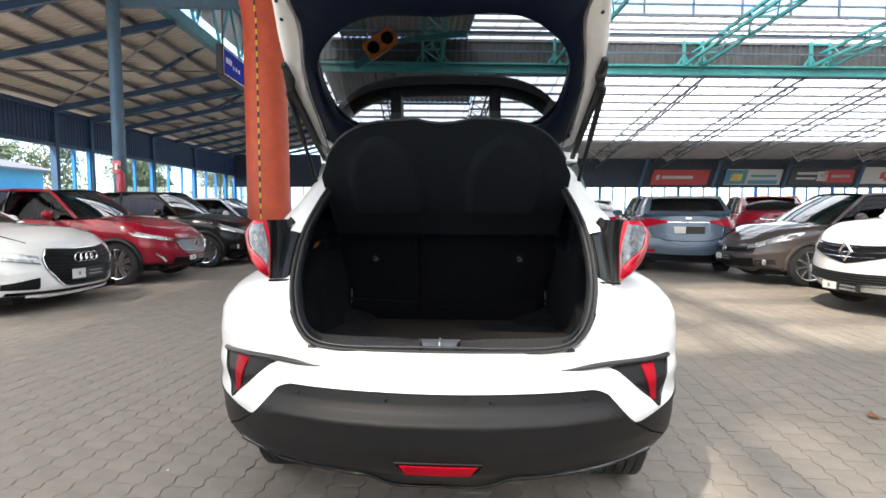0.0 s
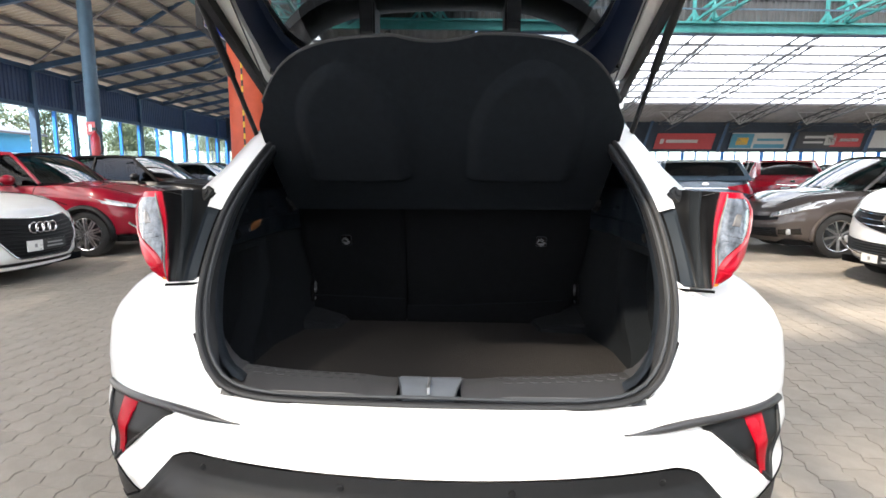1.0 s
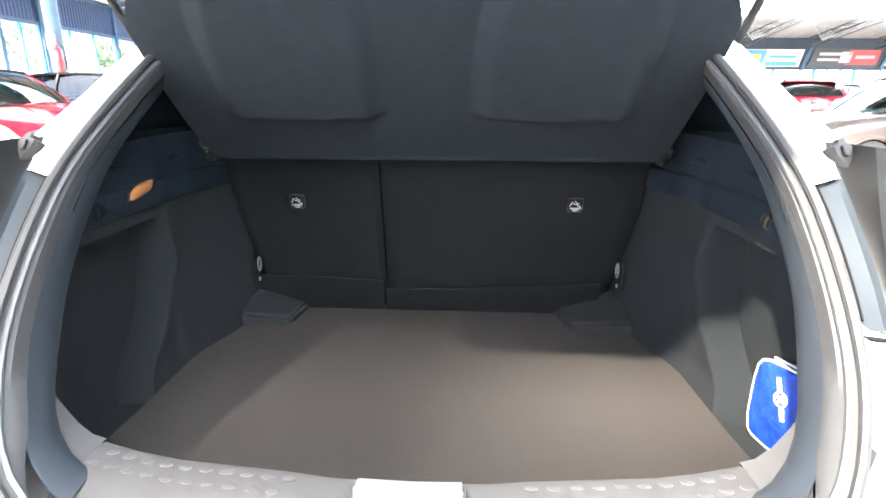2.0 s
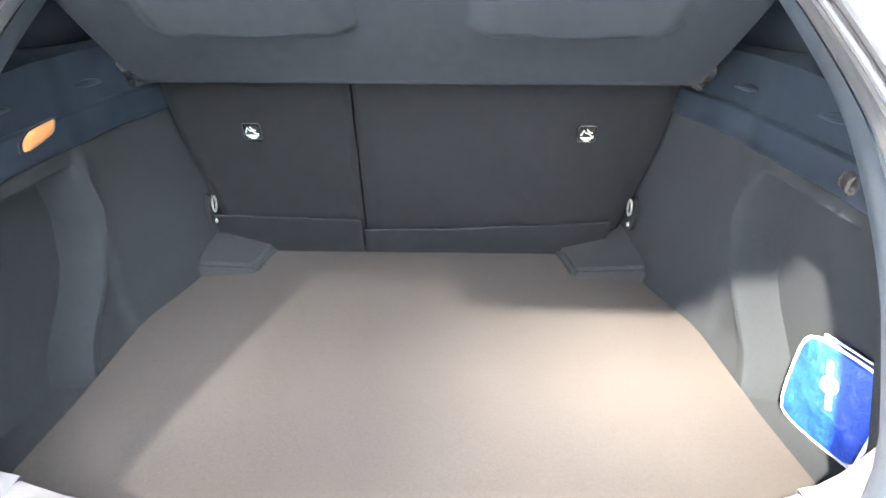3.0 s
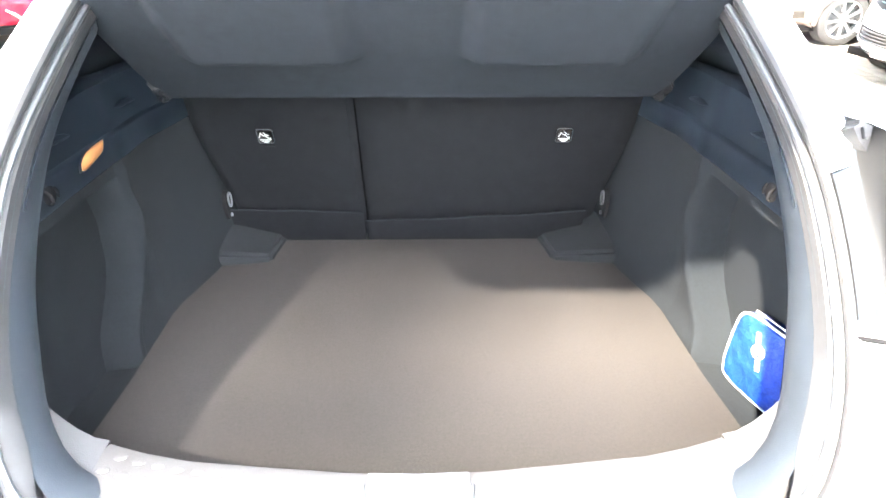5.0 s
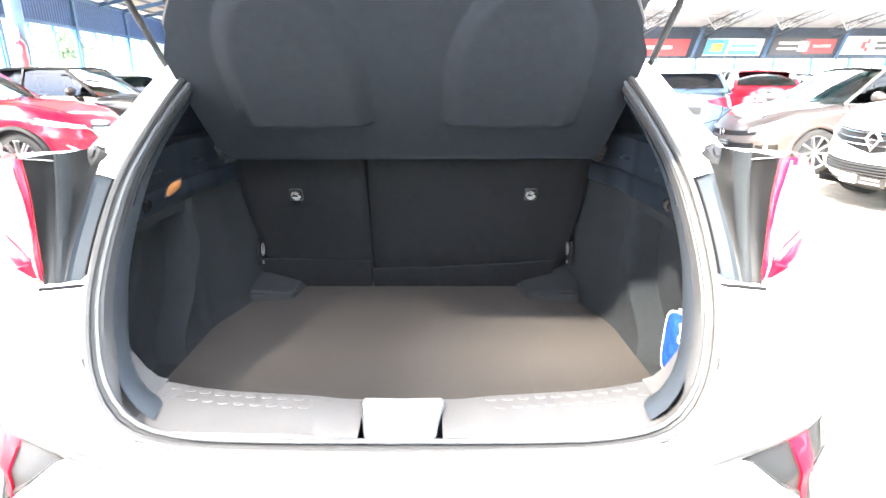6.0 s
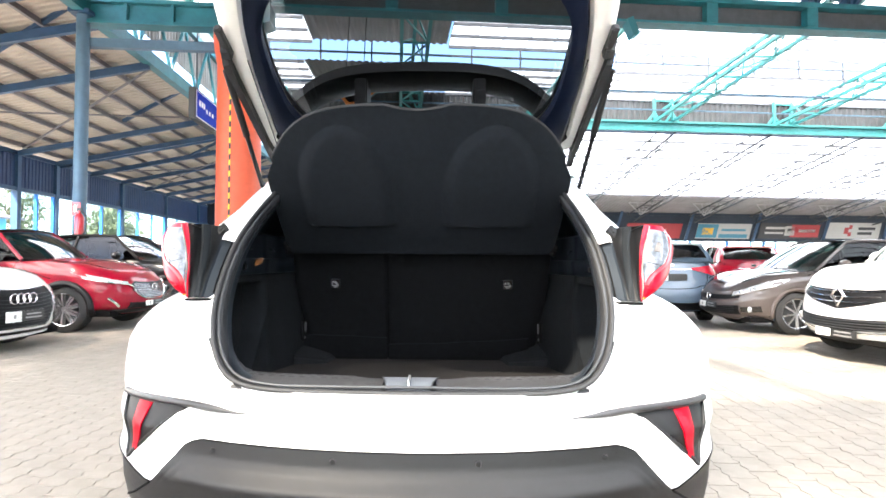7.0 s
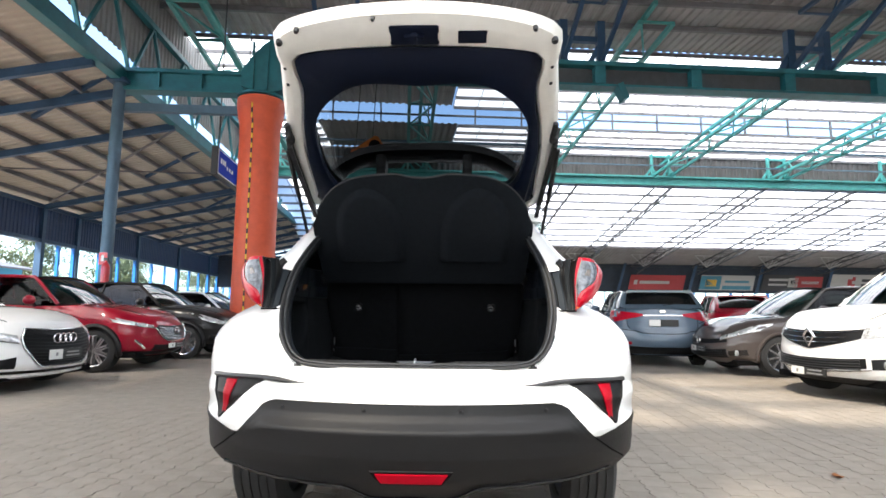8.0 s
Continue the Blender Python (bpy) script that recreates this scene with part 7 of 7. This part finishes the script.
def grille_shield(b, q, colour):
    sides = [(0.40, 0.20), (0.46, 0.34), (0.60, 0.44), (0.76, 0.46), (0.82, 0.40)]
    g = shield_patch(b, q, "grille", sides, GRILLE, "dark grille with thin bright slats")
    for k in range(8):
        h = 0.445 + 0.045 * k
        w = lerp_table(sides, h) - 0.03
        q("grille_slat", tube_mesh([b.front(-w + 2 * w * j / 14, h, 0.026) for j in range(15)], 0.0045, 5), SILVER, "", g)
    pts = [(0.56, 0.76), (0.46, 0.70), (0.42, 0.57), (0.33, 0.455), (0.20, 0.40)]
    pts = pts + [(0.0, 0.395)] + [(-x, h) for x, h in reversed(pts)]
    q("grille_frame", tube_mesh(spline([b.front(x, h, 0.026) for x, h in pts], 40), 0.010, 6), CHROME, "bright grille wing", g)
    front_patch(b, q, "lower_intake", -0.5, 0.5, lambda f: 0.14, lambda f: 0.30, GRILLE, "black lower intake")
    front_patch(b, q, "front_cladding", -0.82, 0.82, lambda f: 0.02, lambda f: 0.12, CLAD, "", n=24)
    for s in (1, -1):
        q("fog_blade", tube_mesh([b.front(s * 0.62, 0.20, 0.012), b.front(s * 0.68, 0.30, 0.012), b.front(s * 0.74, 0.40, 0.012)], 0.022, 8), CHROME, "bright fog lamp blade")


def lamps_swept(b, q, colour):
    thin = colour is P_RED
    for s in (1, -1):
        l = front_patch(b, q, "headlamp", s * 0.50, s * 0.86, (lambda f: 0.735 + 0.02 * f) if thin else (lambda f: 0.70 + 0.06 * f), (lambda f: 0.80 + 0.05 * f) if thin else (lambda f: 0.80 + 0.10 * f), HEADLAMP, "swept headlamp", n=10)
        q("lamp_edge", tube_mesh([b.front(s * (0.50 + 0.36 * k / 8), (0.73 if thin else 0.695) + (0.02 if thin else 0.06) * k / 8, 0.02) for k in range(9)], 0.006, 5), CHROME, "", l)
        for x in (0.60, 0.72):
            bm = bmesh.new()
            lathe(bm, [(0, -0.004), (0.02, -0.003), (0.028, 0.004), (0.030, 0.012)], 14, Matrix.Translation(b.front(s * x, 0.775, 0.022)) @ pose(0, 0, 0, -90))
            q("projector", bm, CHROME, "", l)


def grille_thin(b, q, colour):
    front_patch(b, q, "grille", -0.60, 0.60, lambda f: 0.62, lambda f: 0.76 - 0.03 * abs(2 * f - 1), GRILLE, "thin black grille")
    g = front_patch(b, q, "lower_intake", -0.60, 0.60, lambda f: 0.16, lambda f: 0.42, GRILLE, "black lower intake")
    slats(b, q, g, 0.55, 0.20, 0.42, 4, CLAD, 0.008)
    for s in (1, -1):
        i = front_patch(b, q, "fog_intake", s * 0.62, s * 0.80, lambda f: 0.22, lambda f: 0.36, GLOSS, "fog lamp intake", n=6)
        bm = bmesh.new()
        c = b.front(s * 0.72, 0.29, 0.03)
        lathe(bm, [(0, -0.01), (0.035, -0.008), (0.045, 0.0), (0.045, 0.02)], 16, Matrix.Translation(c) @ pose(0, 0, 0, -90))
        q("fog_lamp", bm, HEADLAMP, "", i)


def grille_mpv(b, q, colour):
    g = front_patch(b, q, "grille", -0.62, 0.62, lambda f: 0.60 + 0.16 * abs(2 * f - 1), lambda f: 0.90 - 0.02 * abs(2 * f - 1), GRILLE, "black grille with bright bars")
    slats(b, q, g, 0.58, 0.68, 0.90, 3, CHROME, 0.007, lambda f: 0.55 + 0.45 * f)
    g2 = front_patch(b, q, "lower_intake", -0.62, 0.62, lambda f: 0.22 + 0.06 * abs(2 * f - 1), lambda f: 0.44, GRILLE, "black lower intake")
    slats(b, q, g2, 0.58, 0.25, 0.43, 4, RUBBER, 0.010)
    q("lower_blade", tube_mesh([b.front(-0.66 + 1.32 * k / 18, 0.205 + 0.05 * abs(-1 + k / 9) ** 3, 0.02) for k in range(19)], 0.009, 6), CHROME, "bright lower blade")
    front_patch(b, q, "front_cladding", -0.84, 0.84, lambda f: 0.0, lambda f: 0.09, CLAD, "", n=24)
    for s in (1, -1):
        i = front_patch(b, q, "fog_intake", s * 0.66, s * 0.84, lambda f: 0.26, lambda f: 0.42, CLAD, "fog lamp surround", n=6)
        bm = bmesh.new()
        c = b.front(s * 0.76, 0.33, 0.03)
        lathe(bm, [(0, -0.01), (0.035, -0.008), (0.045, 0.0), (0.045, 0.02)], 16, Matrix.Translation(c) @ pose(0, 0, 0, -90))
        q("fog_lamp", bm, HEADLAMP, "", i)


def lamps_tall(b, q, colour):
    for s in (1, -1):
        front_patch(b, q, "headlamp", s * 0.58, s * 0.90, lambda f: 0.74, lambda f: 0.90 + 0.07 * f, HEADLAMP, "large clear headlamp", n=10)


P_WHITE = paint("white_saloon_paint", (0.78, 0.78, 0.77))
P_RED = paint("crimson_paint", (0.24, 0.0006, 0.015), 0.28, 0.0, 0.9)
P_DARK = paint("black_brown_paint", (0.006, 0.0056, 0.006), 0.25, 0.0, 0.35)
P_BROWN = paint("brown_grey_paint", (0.082, 0.068, 0.062), 0.3, 0.15)
P_SILVERBLUE = paint("silver_blue_paint", (0.090, 0.128, 0.172), 0.3, 0.15)
P_RED2 = paint("dark_red_paint", (0.28, 0.002, 0.016), 0.3, 0.0)

audi = Body(4.97, 1.90, 1.42, 0.97, 0.96, 0.74, 2.93, 0.92, 1.35, 2.25, 3.6, 4.75, 0.98, 0.35, zb=0.17)
mazda = Body(4.28, 1.765, 1.54, 1.02, 1.03, 0.80, 2.57, 0.86, 1.25, 1.95, 3.55, 4.15, 1.08, 0.335, zb=0.24)
dark = Body(4.36, 1.795, 1.56, 1.02, 1.05, 0.80, 2.64, 0.88, 1.15, 1.9, 3.3, 4.2, 1.12, 0.34, zb=0.24)
civic = Body(4.30, 1.77, 1.47, 0.92, 0.98, 0.68, 2.60, 0.90, 0.95, 1.75, 3.2, 4.15, 1.05, 0.32, zb=0.19)
mpv = Body(4.45, 1.78, 1.47, 0.98, 1.02, 0.76, 2.70, 0.92, 0.95, 1.75, 3.95, 4.38, 1.10, 0.33, zb=0.22, rear_corner=0.55)
scenic = Body(4.41, 1.866, 1.65, 1.06, 1.08, 0.84, 2.73, 0.90, 0.98, 1.75, 3.7, 4.3, 1.12, 0.36, zb=0.21)


def facing(x, y, bearing):
    """Pose of a car whose front bumper is at (x, y) and that faces the bearing (degrees clockwise from +y)."""
    return pose(x, y, 0, 0, 0, 180 - bearing)


build_car("saloon_car", "white low saloon car with a black hexagonal grille", facing(-4.75, 6.35, 92), audi, P_WHITE, grille_white, lamps_slim, (0.36, 0.56), (5, DARKSTEEL, True), logo=rings_logo)
build_car("crossover_car", "red compact crossover car with black wheel arches", facing(-4.75, 9.0, 88), mazda, P_RED, grille_shield, lamps_swept, (0.20, 0.34), (10, SILVER, True), clad=True, logo=lambda b, q: oval_logo(b, q, 0.70))
build_car("crossover_car", "black-brown crossover car beside the red one", facing(-4.6, 11.55, 88), dark, P_DARK, grille_thin, lamps_swept, (0.30, 0.42), (10, SILVER, True), clad=True, logo=lambda b, q: oval_logo(b, q, 0.70))
build_car("hatchback_car", "white hatchback car at the end of the row", facing(-4.7, 14.3, 88), civic, P_WHITE, grille_thin, lamps_swept, (0.30, 0.46), (8, SILVER, False))
build_car("hatchback_car", "brown-grey metallic hatchback car with silver rims", facing(4.35, 9.5, 268), civic, P_BROWN, grille_thin, lamps_swept, (0.34, 0.52), (9, SILVER, False), logo=lambda b, q: oval_logo(b, q, 0.70, 0.05, 0.05))
build_car("minivan_car", "white minivan with a bright diamond badge", facing(4.35, 6.45, 260), scenic, P_WHITE, grille_mpv, lamps_tall, (0.10, 0.24), (10, SILVER, False), logo=diamond_logo)
build_car("minivan_car", "silver-blue minivan seen from behind with red tail lamps", facing(4.55, 14.4, 8), mpv, P_SILVERBLUE, grille_thin, lamps_tall, False, (7, SILVER, False), show_rear=True)
build_car("crossover_car", "dark red crossover parked behind the silver one", facing(8.6, 18.2, 14), mazda, P_RED2, grille_thin, lamps_tall, False, (7, SILVER, False), show_rear=True)
build_car("hatchback_car", "white hatchback car parked far across the hall", facing(3.6, 19.5, 4), civic, P_WHITE, grille_thin, lamps_swept, False, (8, SILVER, False), show_rear=True)
build_car("hatchback_car", "dark hatchback car parked far across the hall", facing(12.5, 21.5, 10), civic, P_DARK, grille_thin, lamps_swept, False, (8, SILVER, False), show_rear=True)

# wheels, roof and forward body of the white crossover
for s in (1, -1):
    for y in (2.44, 5.05):
        m = Matrix.Translation((s * 0.742, y, 0.34)) @ (Matrix() if s > 0 else pose(0, 0, 0, 0, 0, 180))
        add_wheel(chr_car, m, 0.34, 0.225, 5, DARKSTEEL, Matrix.Translation((0, -3.7, 0)), True)
fwd = Body(4.36, 1.775, 1.555, 1.02, 1.06, 0.80, 2.64, 0.93, 1.15, 1.9, 3.45, 4.3, 1.15, 0.34, zb=0.24)
bm = fwd.shell_mesh()
dead = [f for f in bm.faces if f.calc_center_median().y > 3.0]
bmesh.ops.delete(bm, geom=dead, context="FACES")
flip = Matrix.Translation((0, 5.90, 0)) @ pose(0, 0, 0, 0, 0, 180)
bmesh.ops.transform(bm, matrix=flip, verts=bm.verts)
cpart("front_body", bm, WHITE, "white front body")
rows = []
for k in range(21):
    y = 2.42 + (4.05 - 2.42) * k / 20
    rows.append([Vector((x * 0.60, y, 1.545 - 0.04 * abs(x) ** 2 - 0.03 * ((y - 3.2) / 0.9) ** 2)) for x in (-1, -0.85, -0.5, 0, 0.5, 0.85, 1)])
cpart("roof", thick(grid_mesh(rows), 0.04), WHITE, "white roof")
rows = [[Vector((x * (0.60 + 0.16 * f), 4.05 + 0.72 * f - 0.25 * abs(x) ** 2 * f, 1.50 - 0.46 * f - 0.04 * abs(x) ** 2 * (1 - f))) for x in (-1, -0.5, 0, 0.5, 1)] for f in (0, 0.5, 1)]
cpart("windscreen", grid_mesh(rows), CARGLASS, "windscreen")
for s in (1, -1):
    rows = [[Vector((s * (0.76 - 0.16 * f), 2.5 + (4.5 - 0.45 * f - 2.5) * k / 12, 1.04 + 0.44 * f)) for k in range(13)] for f in (0, 0.5, 1)]
    cpart("side_window", grid_mesh(rows), CARGLASS, "side glass")
    rows = [[Vector((s * 0.885, 2.75 + 0.25 * k, 0.45 + 0.12 * j)) for k in range(3)] for j in range(4)]
    cpart("side_sill", tube_mesh([(s * 0.86, 2.75, 0.30), (s * 0.86, 4.6, 0.30)], 0.07, 10), CLAD, "black sill")
    arc = [Vector((s * 0.838, 2.44 + 0.40 * math.cos(t), 0.34 + 0.40 * math.sin(t))) for t in [math.pi * (-0.05 + 0.92 * k / 24) for k in range(25)]]
    cpart("wheel_arch", tube_mesh(arc, 0.045, 8), CLAD, "black wheel arch moulding")
cpart("underbody", box_mesh(-0.60, 0.60, 2.05, 5.6, 0.34, 0.44), DARK)
for s in (1, -1):
    cpart("wheel_housing", box_mesh(s * 0.585, s * 0.615, 2.0, 2.9, 0.34, 0.52), DARK)
cpart("cabin_wall", box_mesh(-0.70, 0.70, 2.62, 2.66, 0.40, 1.30), DARK)

# ---- wavy concrete pavers near the camera ----
PX, PY, GAP, AMP = 0.142, 0.205, 0.0016, 0.010
out2 = []
for f in [k / 8 for k in range(9)]:
    out2.append((PX / 2 - GAP + AMP * math.sin(4 * math.pi * f), -PY / 2 + GAP + (PY - 2 * GAP) * f))
for f in [k / 8 for k in range(8, -1, -1)]:
    out2.append((-PX / 2 + GAP + AMP * math.sin(4 * math.pi * f), -PY / 2 + GAP + (PY - 2 * GAP) * f))
n_out = len(out2)
stone_v = [(x, y, -0.005) for x, y in out2] + [(x - math.copysign(0.002, x), y * 0.983, 0.0) for x, y in out2]
stone_f = [tuple(range(n_out, 2 * n_out))]
for i in range(n_out):
    j = (i + 1) % n_out
    stone_f.append((i, j, n_out + j, n_out + i))
stone = bpy.data.meshes.new("paver")
stone.from_pydata(stone_v, [], stone_f)
stone.materials.append(PAVER)
rnd = random.Random(5)
FIELD = pose(0, 0, 0, 0, 0, -3)
rest_v, rest_f, singles = [], [], 0
paving = tagged(new("pavement"), "wavy interlocking brown-grey concrete pavers", "pavement", kind="structure")
for i in range(-38, 39):
    for j in range(-6, 42):
        x, y = i * PX, j * PY + (PY / 2 if i % 2 else 0)
        m = FIELD @ pose(x, y, rnd.uniform(-0.0012, 0.0008), rnd.gauss(0, 0.22), rnd.gauss(0, 0.22))
        c = m.translation
        if 1.25 < c.y < 3.1 and 0.95 < abs(c.x) < 2.35 and singles < 300:
            o = new("paver", stone)
            o.matrix_basis = m
            o.parent = paving
            singles += 1
        else:
            k = len(rest_v)
            rest_v += [m @ Vector(v) for v in stone_v]
            rest_f += [tuple(k + a for a in f) for f in stone_f]
me = bpy.data.meshes.new("paver_field")
me.from_pydata(rest_v, [], rest_f)
me.materials.append(PAVER_FIELD)
field = new("paver_field", me)
field.parent = paving
field["kind"] = "stuff"

# a few dry leaves and crumbs on the paving
CRUMB = material("dry_leaf", (0.3, 0.12, 0.04), 0.8, vary=0.2)
PALE = material("pale_crumb", (0.6, 0.58, 0.52), 0.8)
for x, y, s, mm in ((2.45, 3.15, 0.04, CRUMB), (-0.92, 2.55, 0.012, PALE), (-1.32, 2.25, 0.010, PALE), (-0.95, 1.95, 0.012, PALE), (2.2, 2.6, 0.008, PALE), (1.6, 5.2, 0.02, CRUMB)):
    bm = grid_mesh([[Vector((s * (a - 1), s * 0.5 * (b - 1) * (1.2 - 0.5 * abs(a - 1)), 0.004 + 0.2 * s * ((a - 1) ** 2 + (b - 1) ** 2))) for b in range(3)] for a in range(3)])
    ob = part("dry_leaf", thick(bm, 0.001), mm)
    ob.matrix_basis = pose(x, y, 0.001, 0, 0, 40 * x)
    tagged(ob, "small dry leaf lying on the pavers" if mm is CRUMB else "pale crumb of litter on the pavers", "leaf" if mm is CRUMB else "litter", "litter on the paving")
